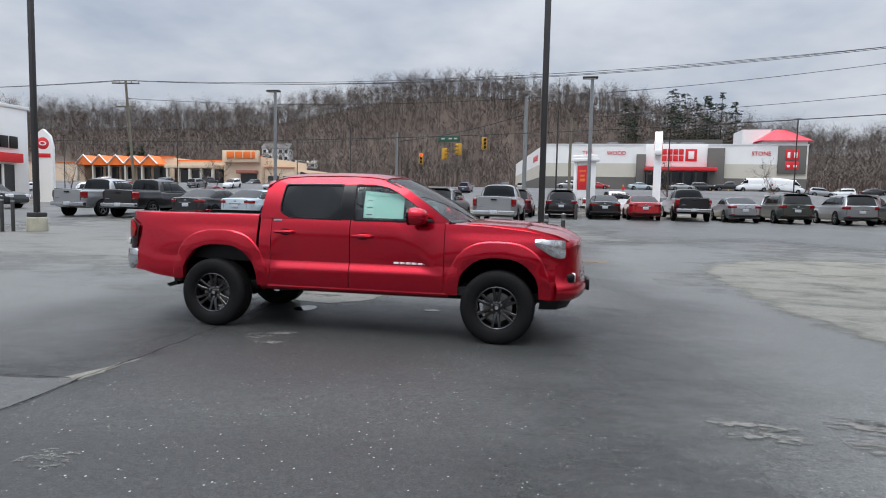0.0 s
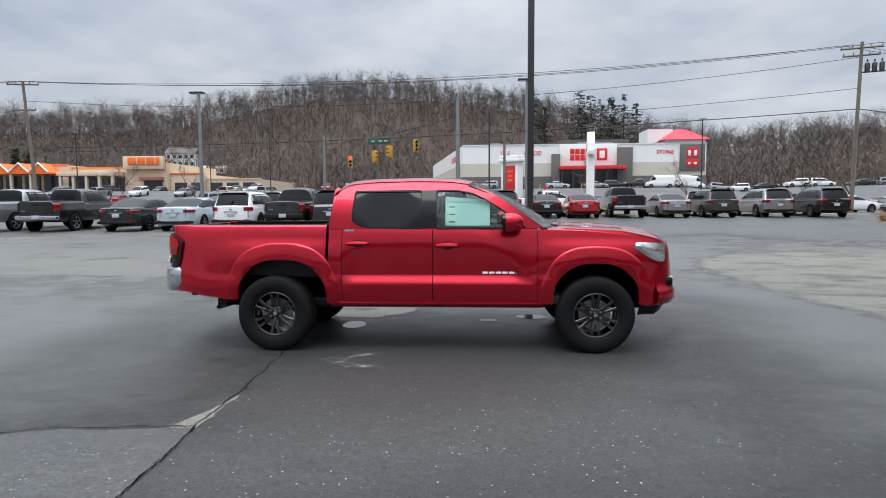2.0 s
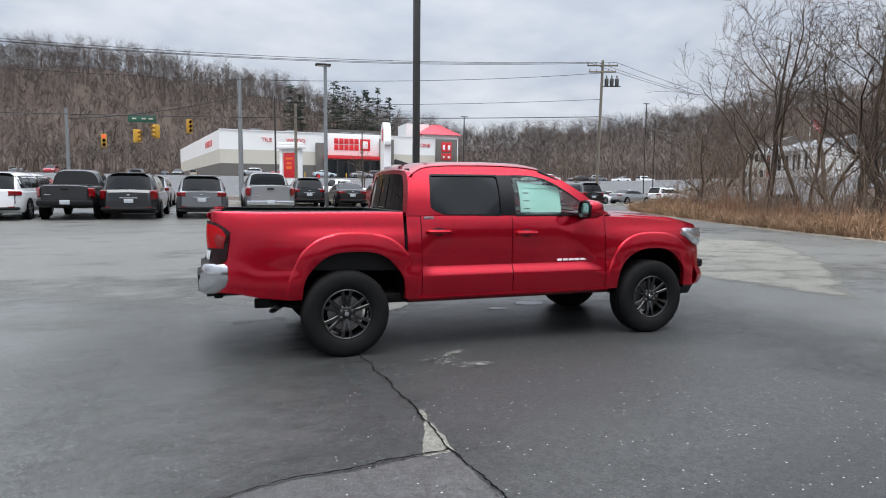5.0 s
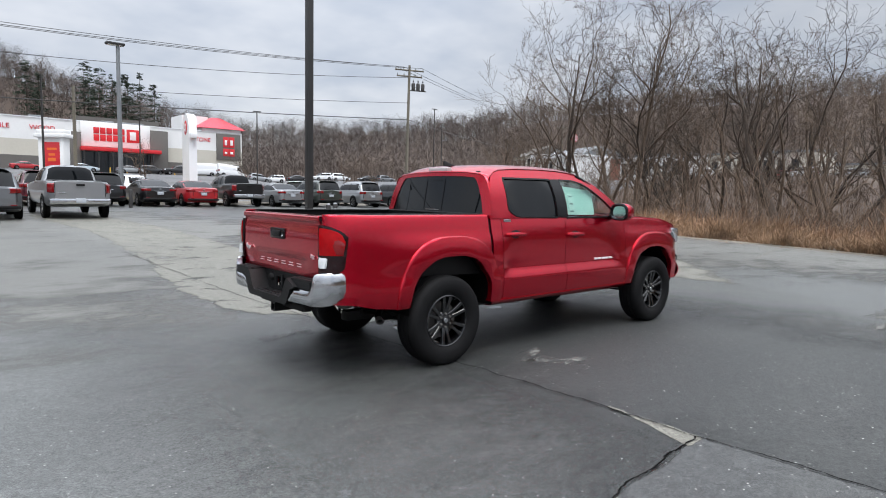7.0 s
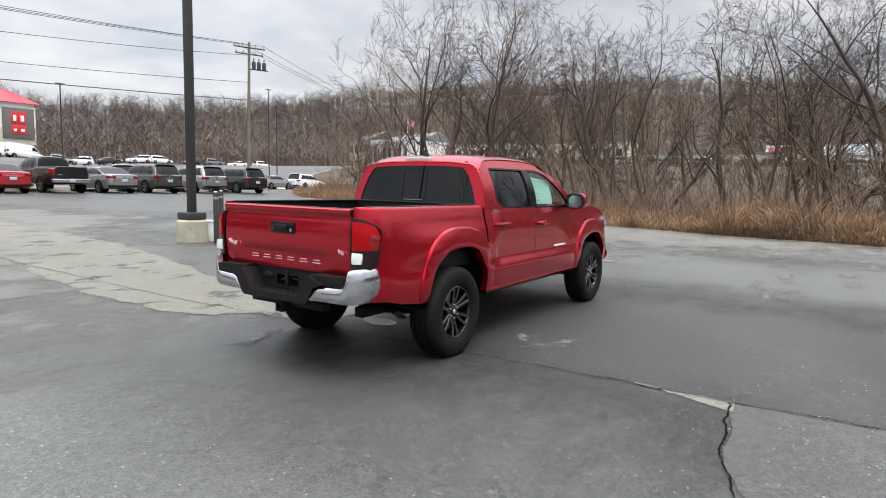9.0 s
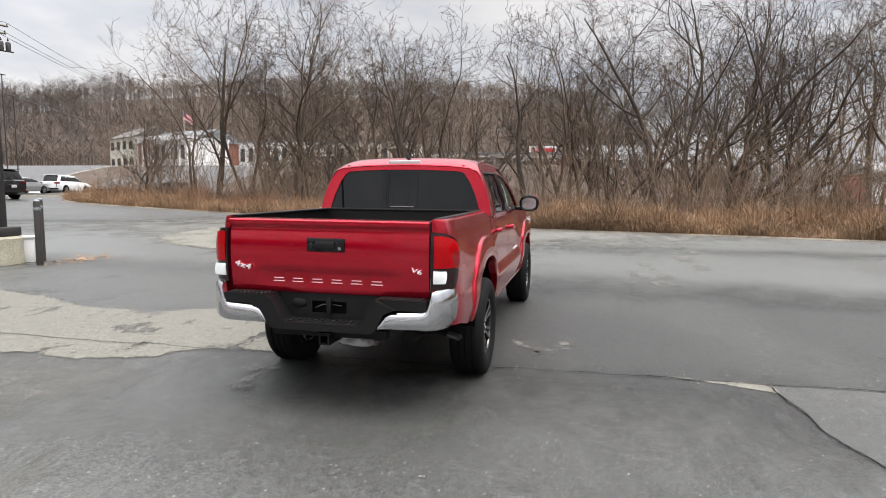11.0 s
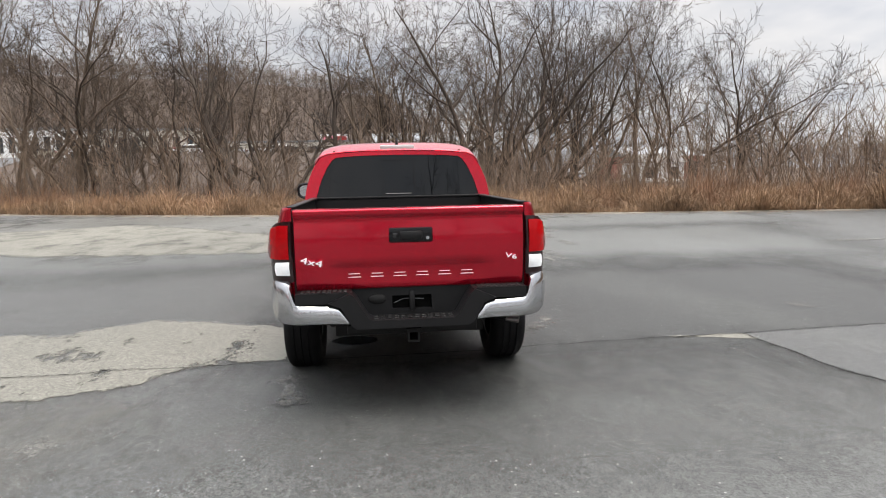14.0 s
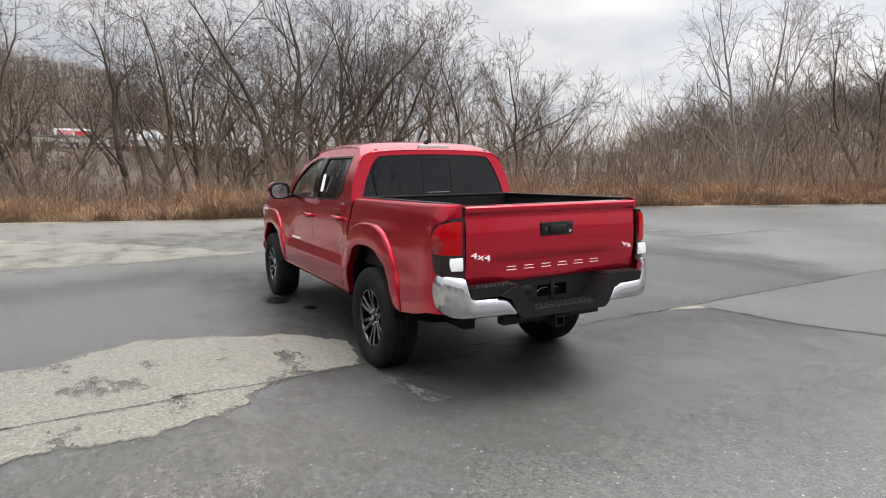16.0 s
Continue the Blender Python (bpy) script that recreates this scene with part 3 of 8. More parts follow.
MARKS = [(7.2, -3.65, 0.5, 0.13), (5.8, -3.75, 0.45, 0.1), (4.42, -2.9, 0.3, 0.1), (3.6, -2.9, 0.2, 0.06), (-0.45, -4.3, 0.09, 0.06), (-2.4, 0.80, 0.13, 0.05), (-2.08, 0.88, 0.05, 0.07), (3.55, -2.72, 0.26, 0.05), (4.32, -2.55, 0.18, 0.10), (4.75, -2.45, 0.40, 0.05), (5.3, -2.85, 0.22, 0.04), (6.0, -2.75, 0.4, 0.07), (8.7, -4.05, 0.6, 0.09), (9.8, -3.9, 0.3, 0.16), (3.4, -10.5, 0.09, 1.5), (11.5, -12.5, 0.6, 0.12), (4.7, -9.4, 0.08, 0.8), (13, -3, 1.2, 0.12), (16.5, -7, 1.0, 0.16), (-0.62, -1.45, 0.13, 0.05), (-0.84, -1.26, 0.12, 0.06), (-0.66, -1.06, 0.10, 0.035), (-0.98, -1.2, 0.07, 0.04)]
for i, (x, y, a, b) in enumerate(MARKS):
    ring = [(x + a * math.cos(k * math.pi / 9), y + b * math.sin(k * math.pi / 9)) for k in range(18)]
    soft_patch("dried_mark", ring, 0.0225, M["scuff"], "pale dried mark on the asphalt", "stain", max(0.07, 0.9 * min(a, b)), 0.05 if max(a, b) > 0.5 else 0.025, 0.75)
for i, (x, y, a, b) in enumerate([(1.14, 0.95, 0.19, 0.14), (-1.07, 0.42, 0.14, 0.20), (0.57, 0.72, 0.10, 0.06)]):
    ring = [(x + a * math.cos(k * math.pi / 9), y + b * math.sin(k * math.pi / 9)) for k in range(18)]
    soft_patch("puddle", ring, 0.0225, M["puddle"], "small shallow puddle reflecting the grey sky", "puddle", 0.05, 0.015)


def crack(points, width, seed, step=0.022, wander=0.035):
    """An uneven open crack along a line."""
    pts = [Vector((*p, 0)) for p in points]
    line = []
    for a, b in zip(pts, pts[1:]):
        n = max(1, int((b - a).length / step))
        line += [a.lerp(b, i / n) for i in range(n)]
    line.append(pts[-1])
    left, right = [], []
    for i, p in enumerate(line):
        d = (line[min(i + 1, len(line) - 1)] - line[max(i - 1, 0)]).normalized()
        nrm = Vector((-d.y, d.x, 0))
        p = p + nrm * (wander * noise.noise((p.x * 3, p.y * 3, seed)) + 0.5 * wander * noise.noise((p.x * 11, p.y * 11, seed)) + 0.32 * wander * noise.noise((p.x * 31, p.y * 31, seed)))
        w = width * (0.35 + 1.1 * abs(noise.noise((p.x * 17, p.y * 17, seed + 3))))
        for side, out in ((1, left), (-1, right)):
            q = p + side * w * nrm
            out.append((q.x, q.y, ground_z(q.x, q.y) + 0.026))
    return tagged(obj("crack", grid([left, right], flip=True), M["crack"], smooth=0), "long thin open crack in the asphalt", "crack", kind="structure")


crack([(-1.95, 8.5), (-1.88, 4.2), (-1.83, 3.0), (-1.74, 2.2), (-1.69, 1.4), (-1.63, 0.9), (-1.52, -0.9), (-1.47, -1.6), (-1.44, -2.2), (-1.44, -2.95), (-1.38, -3.5), (-1.36, -4.2), (-1.31, -5.5), (-1.25, -6.9), (-1.2, -9)], 0.008, 2.0)
crack([(-1.45, -2.98), (-1.9, -3.07), (-2.3, -3.08), (-2.7, -3.2), (-3.1, -3.38), (-4.2, -3.6)], 0.008, 7.0)

# ---- the red pickup ----
truck = thing("pickup_truck", "shiny red crew-cab pickup with black alloy wheels and chrome bumper", "pickup truck", (0, 0, 0.012))

SIDE = [(0.47, 0.80), (0.54, 0.846), (0.60, 0.857), (0.72, 0.868), (0.735, 0.8675), (0.75, 0.864), (0.845, 0.827), (0.852, 0.8255), (0.86, 0.8255), (1.0, 0.830), (1.12, 0.831), (1.2, 0.822), (1.26, 0.808), (1.32, 0.788)]
# the bed and the fenders have no crease
SMOOTH_SIDE = [(0.47, 0.80), (0.54, 0.842), (0.60, 0.854), (0.70, 0.862), (0.80, 0.857), (0.90, 0.845), (1.0, 0.835), (1.12, 0.823), (1.2, 0.812), (1.26, 0.799), (1.32, 0.781)]
LEVELS = [0.50, 0.52, 0.54, 0.57, 0.60, 0.66, 0.70, 0.72, 0.735, 0.75, 0.78, 0.815, 0.845, 0.852, 0.86, 0.90, 0.92, 1.0, 1.06, 1.12, 1.16, 1.2, 1.23, 1.26, 1.285, 1.30, 1.32]
ARCH = {"rear": (-1.54, 0.50, 0.505, 0.54), "front": (1.62, 0.50, 0.465, 0.51)}


def arch_point(which, a, da, db):
    """A point on a wheel arch's boxy curve; a from 0 (front end) to pi."""
    cx, z0, w, h = ARCH[which]
    c, s = math.cos(a), math.sin(a)
    p = 2 / 2.7
    return cx + (w + da) * math.copysign(abs(c) ** p, c), z0 + (h + db) * abs(s) ** p


def arch_floor(x, which):
    cx, z0, w, h = ARCH[which]
    d = abs((x - cx) / w)
    return z0 + h * (1 - d**2.7) ** (1 / 2.7) if d < 1 else 0.0


def wall_y(x, z):
    k = max(smooth01((-0.84 - x) / 0.07), smooth01((x - 0.80 - 0.9 * (0.86 - z)) / 0.12))
    y = (1 - k) * lerp_list(SIDE, z) + k * lerp_list(SMOOTH_SIDE, z)
    # the shoulders over the wheels stand a little proud
    for cx, s in ((-1.54, 0.62), (1.62, 0.58)):
        y += 0.027 * math.exp(-(((x - cx) / s) ** 4)) * smooth01((z - 0.86) / 0.08) * (1 - smooth01((z - 1.08) / 0.09))
    if x > 2.0:
        y -= 0.95 * (x - 2.0) ** 2
    return y


def steps(a, b, d=0.022):
    n = max(2, int(abs(b - a) / d))
    return [a + (b - a) * i / n for i in range(n + 1)]


def side_panel(name, xs, floor, top, side, material, extra=None, label=""):
    """A body panel between a floor and a top line, with the body's side shape."""
    rows = []
    for x in xs:
        lo, hi = floor(x), top(x)
        col = [(x, side * wall_y(x, min(max(z, lo), hi)), min(max(z, lo), hi)) for z in LEVELS]
        if extra:
            col.append(extra(x, side, hi))
        rows.append(col)
    bm = grid(rows, flip=side < 0)
    solid(bm, 0.012)
    return part(name, bm, material, truck, label)


FENDER_TOP = [(1.05, 1.272), (1.5, 1.255), (1.9, 1.213), (2.1, 1.172), (2.3, 1.125)]
for s in (-1, 1):
    side_panel("rear_door", steps(-0.918, -0.004, 0.05), lambda x: max(0.545, arch_floor(x, "rear")), lambda x: 1.288, s, M["red"])
    side_panel("front_door", steps(0.004, 1.045, 0.05), lambda x: max(0.545, arch_floor(x, "front")), lambda x: 1.288 - 0.012 * max(0, x - 0.7), s, M["red"])
    side_panel("cab_corner", steps(-1.058, -0.925, 0.03), lambda x: max(0.50, arch_floor(x, "rear")), lambda x: 1.288, s, M["red"])
    side_panel("front_fender", steps(1.052, 2.30, 0.02), lambda x: max(0.55 if x < 1.3 else 0.51, arch_floor(x, "front")), lambda x: lerp_list(FENDER_TOP, x), s, M["red"], lambda x, sd, hi: (x, sd * (wall_y(x, hi) - 0.055), hi + 0.016))
    # sill under the doors
    bm = grid([[(x, s * y, z) for x in (-1.05, -0.5, 0.3, 1.10)] for y, z in ((0.836, 0.548), (0.838, 0.532), (0.824, 0.512), (0.79, 0.490), (0.74, 0.486))], flip=s > 0)
    part("sill", solid(bm, 0.01), M["red"], truck)
    # bed side with its rounded rear corner
    cols = [(x, 0.0) for x in steps(-1.088, -2.46, 0.022)] + [(-2.53, 0.02), (-2.60, 0.07), (-2.655, 0.16), (-2.70, 0.33), (-2.728, 0.55), (-2.742, 0.80), (-2.745, 1.0)]
    rows = []
    for x, k in cols:
        lo = max(lerp_list([(-2.8, 0.63), (-2.4, 0.60), (-2.02, 0.555), (-1.09, 0.50)], x), arch_floor(x, "rear"))
        hi = 1.318
        rows.append([(x, s * ((1 - k) * wall_y(x, min(max(z, lo), hi)) + k * 0.702), min(max(z, lo), hi)) for z in LEVELS])
        rows[-1] += [(x, s * ((1 - k) * (wall_y(x, hi) - d) + k * 0.702), hi + h) for d, h in ((0.010, 0.008), (0.038, 0.010))]
    part("bed_side", solid(grid(rows, flip=s > 0), 0.014), M["red"], truck)
    # black cap along the bed rail
    part("bed_rail_cap", box((-2.64, min(s * 0.69, s * 0.742), 1.312), (-1.09, max(s * 0.69, s * 0.742), 1.334), 0.008), M["black_plastic"], truck)
    # flares, wells
    for which in ("rear", "front"):
        rings = []
        for i in range(41):
            a = math.pi * i / 40
            ring = []
            for da, db, yy in ((0.080, 0.086, None), (0.079, 0.085, 0.010), (0.074, 0.079, 0.021), (0.066, 0.070, 0.025), (0.01, 0.012, 0.033), (-0.028, -0.040, 0.037), (-0.038, -0.053, 0.030), (-0.040, -0.056, -0.04)):
                x, z = arch_point(which, a, da, db)
                base = wall_y(min(x, 2.1), min(max(z, 0.5), 1.3))
                thin = 0.25 + 0.75 * smooth01((z - 0.54) / 0.26)
                z = max(z, 0.565 if which == "rear" and x < -1.54 else 0.53)
                ring.append((x, s * (base - 0.008 if yy is None else max(base + yy * 0.5 * thin, 0.838 + yy * thin) if yy > 0 else base + yy), z))
            rings.append(ring)
        part("wheel_arch_flare", solid(grid(rings, flip=s > 0), 0.006), M["red"], truck)
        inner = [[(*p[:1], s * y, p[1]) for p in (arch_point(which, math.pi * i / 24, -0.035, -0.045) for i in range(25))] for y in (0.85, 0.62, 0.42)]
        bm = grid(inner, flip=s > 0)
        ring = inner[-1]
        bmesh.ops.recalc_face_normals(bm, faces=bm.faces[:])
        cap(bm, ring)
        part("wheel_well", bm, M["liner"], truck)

# cab: sides with window openings, roof, back
CAB_TOP = [(-1.055, 1.29), (-1.04, 1.42), (-1.02, 1.53), (-0.99, 1.62), (-0.955, 1.675), (-0.90, 1.712), (-0.82, 1.735), (-0.6, 1.753), (-0.2, 1.762), (0.08, 1.757), (0.22, 1.747), (0.34, 1.73), (0.46, 1.70), (0.61, 1.635), (0.78, 1.525), (0.96, 1.398), (1.10, 1.292)]
REAR_WIN = [(-0.812, 1.372), (-0.818, 1.42), (-0.80, 1.64), (-0.785, 1.662), (-0.14, 1.668), (-0.118, 1.655), (-0.112, 1.30), (-0.13, 1.292), (-0.66, 1.300), (-0.715, 1.312), (-0.78, 1.346)]
FRONT_WIN = [(0.040, 1.300), (0.036, 1.655), (0.055, 1.670), (0.25, 1.668), (0.40, 1.640), (0.52, 1.585), (0.66, 1.50), (0.80, 1.405), (0.91, 1.315), (0.90, 1.297), (0.06, 1.290)]


def glass_y(z):
    d = z - 1.31
    return 0.800 - 0.10 * d - 0.70 * max(d, 0) ** 2


def finely(outline, d=0.04):
    """The same closed outline with more points."""
    out = []
    for a, b in zip(outline, outline[1:] + outline[:1]):
        n = max(1, int(math.hypot(b[0] - a[0], b[1] - a[1]) / d))
        out += [(a[0] + (b[0] - a[0]) * i / n, a[1] + (b[1] - a[1]) * i / n) for i in range(n)]
    return out


def leaning(outline, side, off, holes=(), thick=0.02):
    """A plate in the leaning plane of the cab's side."""
    outline, holes = finely(outline), [finely(q) for q in holes]
    bm = prism(outline, (0.0, 1.0), "y", holes=holes)
    for v in bm.verts:
        v.co.y = side * (glass_y(v.co.z) + off - thick * v.co.y)
    bmesh.ops.recalc_face_normals(bm, faces=bm.faces[:])
    return bm


def grown(outline, d):
    c = Vector((sum(p[0] for p in outline) / len(outline), sum(p[1] for p in outline) / len(outline)))
    return [((p[0] - c.x) * (1 + d / 0.35) + c.x, (p[1] - c.y) * (1 + d / 0.18) + c.y) for p in outline]


frame_outline = [(1.10, 1.284), (-1.055, 1.284)] + CAB_TOP[0:]
frame_outline = [p for i, p in enumerate(frame_outline) if i == 0 or p != frame_outline[i - 1]]
for s in (-1, 1):
    part("cab_side_frame", leaning(frame_outline, s, 0.004, (REAR_WIN, FRONT_WIN), 0.03), M["red"], truck)
    part("window_seal", leaning(grown(REAR_WIN, 0.012), s, 0.007, (grown(REAR_WIN, -0.002),), 0.012), M["black_plastic"], truck)
    part("window_seal", leaning(grown(FRONT_WIN, 0.012), s, 0.007, (grown(FRONT_WIN, -0.002),), 0.012), M["black_plastic"], truck)
    part("door_pillar_trim", leaning([(-0.108, 1.288), (-0.114, 1.676), (0.028, 1.680), (0.034, 1.288)], s, 0.0095, thick=0.01), M["gloss_black"], truck)
    rear_pane = part("rear_side_window", leaning(grown(REAR_WIN, 0.002), s, -0.008, thick=0.004), M["privacy"], truck)
    front_pane = part("front_side_window", leaning(grown(FRONT_WIN, 0.002), s, -0.008, thick=0.001), M["glass"], truck)
    front_pane.visible_shadow = False


def cab_edge_z(x):
    return lerp_list(CAB_TOP, x)


def roof_point(f, u):
    """A point of the roof; f from the back to the windscreen, u from side to side."""
    xe = -0.955 + f * (0.36 + 0.955)
    ze = cab_edge_z(xe)
    drop = 0.045 * (1 - smooth01(f / 0.10)) + 0.03 * smooth01((f - 0.85) / 0.15)
    shoulder = 0.62 * (1 - abs(u) ** 9) + 0.38 * (1 - abs(u) ** 2.4)
    return xe + (1 - u * u) * (-0.05 + 0.15 * f), u * (glass_y(ze) + 0.004), ze + (0.050 - 0.35 * drop) * shoulder


ACROSS = [math.sin(math.pi / 2 * (-1 + j / 20)) for j in range(41)]
roof_rows = [[roof_point(i / 18, u) for u in ACROSS] for i in range(19)]
part("roof", solid(grid(roof_rows), 0.012), M["red"], truck)
# windscreen
rows = []
for i in range(9):
    f = i / 8
    row = []
    for j in range(17):
        u = -1 + j / 8
        top, bot = roof_point(1.0, u), (1.095 + 0.20 * (1 - u * u), u * 0.79, 1.29 + 0.012 * (1 - u * u))
        p = Vector(top).lerp(Vector(bot), f)
        p.z += 0.035 * math.sin(math.pi * f)
        row.append(tuple(p))
    rows.append(row)
screen = part("windscreen", grid(rows), M["glass"], truck)
screen.visible_shadow = False
for k in (0, -1):
    part("windscreen_trim", tube([rows[i][k] for i in range(9)], 0.016, 6), M["gloss_black"], truck)


# back of the cab with its three-part window
def back_x(y, z):
    return -1.06 + 0.17 * (z - 1.285) - 0.05 * (1 - (y / 0.8) ** 2)


def back_plate(outline, off, holes=(), thick=0.02):
    bm = prism(finely(outline), (0.0, 1.0), "x", holes=[finely(q) for q in holes])
    for v in bm.verts:
        v.co.x = back_x(v.co.y, v.co.z) - off + thick * v.co.x
    bmesh.ops.recalc_face_normals(bm, faces=bm.faces[:])
    return bm


half = [(0.803, 1.284), (0.795, 1.36), (0.772, 1.46), (0.742, 1.54), (0.700, 1.62), (0.665, 1.672), (0.60, 1.698), (0.45, 1.713), (0.25, 1.722), (0.0, 1.725)]
outer = half + [(-y, z) for y, z in reversed(half[:-1])]
gh = [(0.70, 1.302), (0.705, 1.33), (0.665, 1.46), (0.61, 1.58), (0.565, 1.645), (0.53, 1.668), (0.40, 1.678), (0.2, 1.684), (0.0, 1.686)]
hole = gh + [(-y, z) for y, z in reversed(gh[:-1])]
hole += [(-0.4, 1.295), (0.0, 1.292), (0.4, 1.295)]
part("cab_back_frame", back_plate(outer, 0.004, (hole,), 0.03), M["red"], truck)
# the roof rolls down to the back window's frame
EDGE_Z = [(y, z) for y, z in reversed(half)]
rows = []
for f in (0.0, 0.25, 0.5, 0.75, 1.0):
    row = []
    for u in ACROSS:
        y = 0.706 * u
        z = lerp_list(EDGE_Z, abs(y))
        a, b = Vector((back_x(y, z) - 0.005, y, z - 0.004)), Vector(roof_point(0.0, u))
        p = a.lerp(b, f)
        p.z += 0.010 * math.sin(math.pi * f)
        p.x -= 0.008 * math.sin(math.pi * f)
        row.append(tuple(p))
    rows.append(row)
part("roof_rear_edge", solid(grid(rows), 0.01), M["red"], truck)
part("back_window", back_plate(grown(hole, 0.002), -0.004, thick=0.004), M["privacy"], truck)
slider = [(-0.145, 1.345), (-0.145, 1.652), (0.145, 1.652), (0.145, 1.345)]
inner = [(-0.133, 1.36), (-0.133, 1.640), (0.133, 1.640), (0.133, 1.36)]
part("slider_frame", back_plate(slider, 0.001, (inner,), 0.006), M["gloss_black"], truck)
part("slider_latch", back_plate([(-0.11, 1.352), (-0.11, 1.358), (0.11, 1.358), (0.11, 1.352)], 0.003, thick=0.004), M["steel"], truck)
part("high_brake_lamp", box((-1.03, -0.15, 1.722), (-0.965, 0.15, 1.772), 0.014), paint("smoked_lens", (0.42, 0.38, 0.38), 0.3, 0, 0.15, 20, coat=0.5), truck, "smoky grey high brake lamp")
for s in (-1, 1):
    part("roof_joint_cover", box((-1.005, s * 0.545 - 0.010, 1.69), (-0.96, s * 0.545 + 0.010, 1.728), 0.004), M["black_plastic"], truck)
fin = grid([[(-0.96, 0, 1.79), (-0.96, 0, 1.835), (-0.945, 0, 1.845)], [(-0.93, 0.012, 1.79), (-0.93, 0.008, 1.828), (-0.93, 0, 1.842)], [(-0.78, 0.014, 1.79), (-0.80, 0.008, 1.80), (-0.80, 0, 1.803)]])
grid([[(x, -y, z) for x, y, z in ((-0.96, 0, 1.79), (-0.96, 0, 1.835), (-0.945, 0, 1.845))], [(-0.93, -0.012, 1.79), (-0.93, -0.008, 1.828), (-0.93, 0, 1.842)], [(-0.78, -0.014, 1.79), (-0.80, -0.008, 1.80), (-0.80, 0, 1.803)]], bm=fin)
part("roof_antenna", fin, M["black_plastic"], truck)

# bonnet and front end
HOOD = [(1.10, 1.290), (1.2, 1.305), (1.35, 1.318), (1.89, 1.290), (2.2, 1.243), (2.33, 1.20), (2.42, 1.155), (2.485, 1.105)]
HOOD_W = [(1.10, 0.742), (1.9, 0.765), (2.1, 0.765), (2.25, 0.745), (2.33, 0.695), (2.42, 0.60), (2.485, 0.49)]
rows = []
for i in range(31):
    x = 1.12 + 1.365 * i / 30
    row = []
    for j in range(25):
        u = -1 + j / 12
        w = lerp_list(HOOD_W, x)
        bulge = 0.016 * (smooth01((abs(u) - 0.30) / 0.12) - 1) * -1 * smooth01((x - 1.2) / 0.3)
        row.append((x - 0.05 * u * u * smooth01((x - 2.2) / 0.3), u * w, lerp_list(HOOD, x) - 0.016 - (0.030 + 0.03 * smooth01((x - 1.8) / 0.5)) * abs(u) ** 3 + bulge))
    drop = 0.025 + 0.055 * smooth01((x - 1.85) / 0.35)
    row = [(row[0][0] - 0.004, row[0][1] - 0.008, row[0][2] - drop)] + row + [(row[-1][0] - 0.004, row[-1][1] + 0.008, row[-1][2] - drop)]
    rows.append(row)
rows.append([(p[0] - 0.01, p[1], min(p[2], rows[-1][13][2]) - 0.06) for p in rows[-1]])
part("bonnet", solid(grid(rows), 0.012), M["red"], truck)
part("cowl", solid(grid([[(1.09 + dx + 0.19 * (1 - (y / 0.78) ** 2), y, z) for y in (-0.77, -0.5, -0.25, 0, 0.25, 0.5, 0.77)] for dx, z in ((-0.02, 1.285), (0.05, 1.276))]), 0.01), M["black_plastic"], truck)
for s, y0 in ((1, 0.05), (-1, -0.55)):
    part("wiper", tube([(1.27, y0 + 0.02, 1.302), (1.20, y0 + 0.25, 1.322), (1.14, y0 + 0.48, 1.336)], 0.008, 5), M["black_plastic"], truck)

PLAN = [(2.20, 0.822), (2.29, 0.785), (2.37, 0.722), (2.43, 0.64), (2.48, 0.5), (2.52, 0.3), (2.535, 0.0)]
plan = PLAN + [(x, -y) for x, y in reversed(PLAN[:-1])]
FACE = [(0.50, -0.06), (0.53, 0.01), (0.58, 0.045), (0.64, 0.05), (0.68, 0.03), (0.72, 0.01), (0.82, 0.0), (0.95, -0.015), (1.05, -0.03), (1.10, -0.045), (1.125, -0.07)]
rows = []
for z, off in FACE:
    row = []
    for x, y in plan:
        d = Vector((x - 1.9, y * 0.55, 0)).normalized()
        row.append((x + off * d.x, y + off * d.y, z))
    rows.append(row)
part("front_fascia", solid(grid(rows, flip=True), 0.012), M["red"], truck)
def to_nose(bm):
    """Bends the grille's pieces round the nose and leans them back."""
    for v in bm.verts:
        v.co.x -= 0.16 * (v.co.z - 0.70) + 0.24 * v.co.y**2
    return bm


part("grille", to_nose(prism(finely([(-0.47, 0.70), (-0.45, 1.05), (0.45, 1.05), (0.47, 0.70)], 0.06), (2.46, 2.548), "x")), M["black_plastic"], truck)
for k in range(5):
    part("grille_bar", to_nose(prism(finely([(-0.43, 0.745 + 0.06 * k), (-0.43, 0.765 + 0.06 * k), (0.43, 0.765 + 0.06 * k), (0.43, 0.745 + 0.06 * k)], 0.08), (2.54, 2.562), "x")), M["gloss_black"], truck)
part("grille_surround", to_nose(prism(finely([(-0.50, 0.68), (-0.47, 1.05), (-0.40, 1.085), (0.40, 1.085), (0.47, 1.05), (0.50, 0.68)], 0.06), (2.50, 2.562), "x", holes=(finely([(-0.48, 0.70), (-0.452, 1.045), (-0.39, 1.07), (0.39, 1.07), (0.452, 1.045), (0.48, 0.70)], 0.06),))), M["chrome"], truck)
part("number_plate_holder", box((2.57, -0.2, 0.56), (2.615, 0.2, 0.68), 0.01), M["black_plastic"], truck)
part("air_dam", grid([[(x - 0.02, y, 0.53) for x, y in ((2.08, 0.80), (2.30, 0.76), (2.44, 0.55), (2.5, 0), (2.44, -0.55), (2.30, -0.76), (2.08, -0.80))], [(x - 0.06, y * 0.97, 0.39) for x, y in ((2.10, 0.80), (2.28, 0.76), (2.40, 0.55), (2.46, 0), (2.40, -0.55), (2.28, -0.76), (2.10, -0.80))]]), M["black_plastic"], truck)
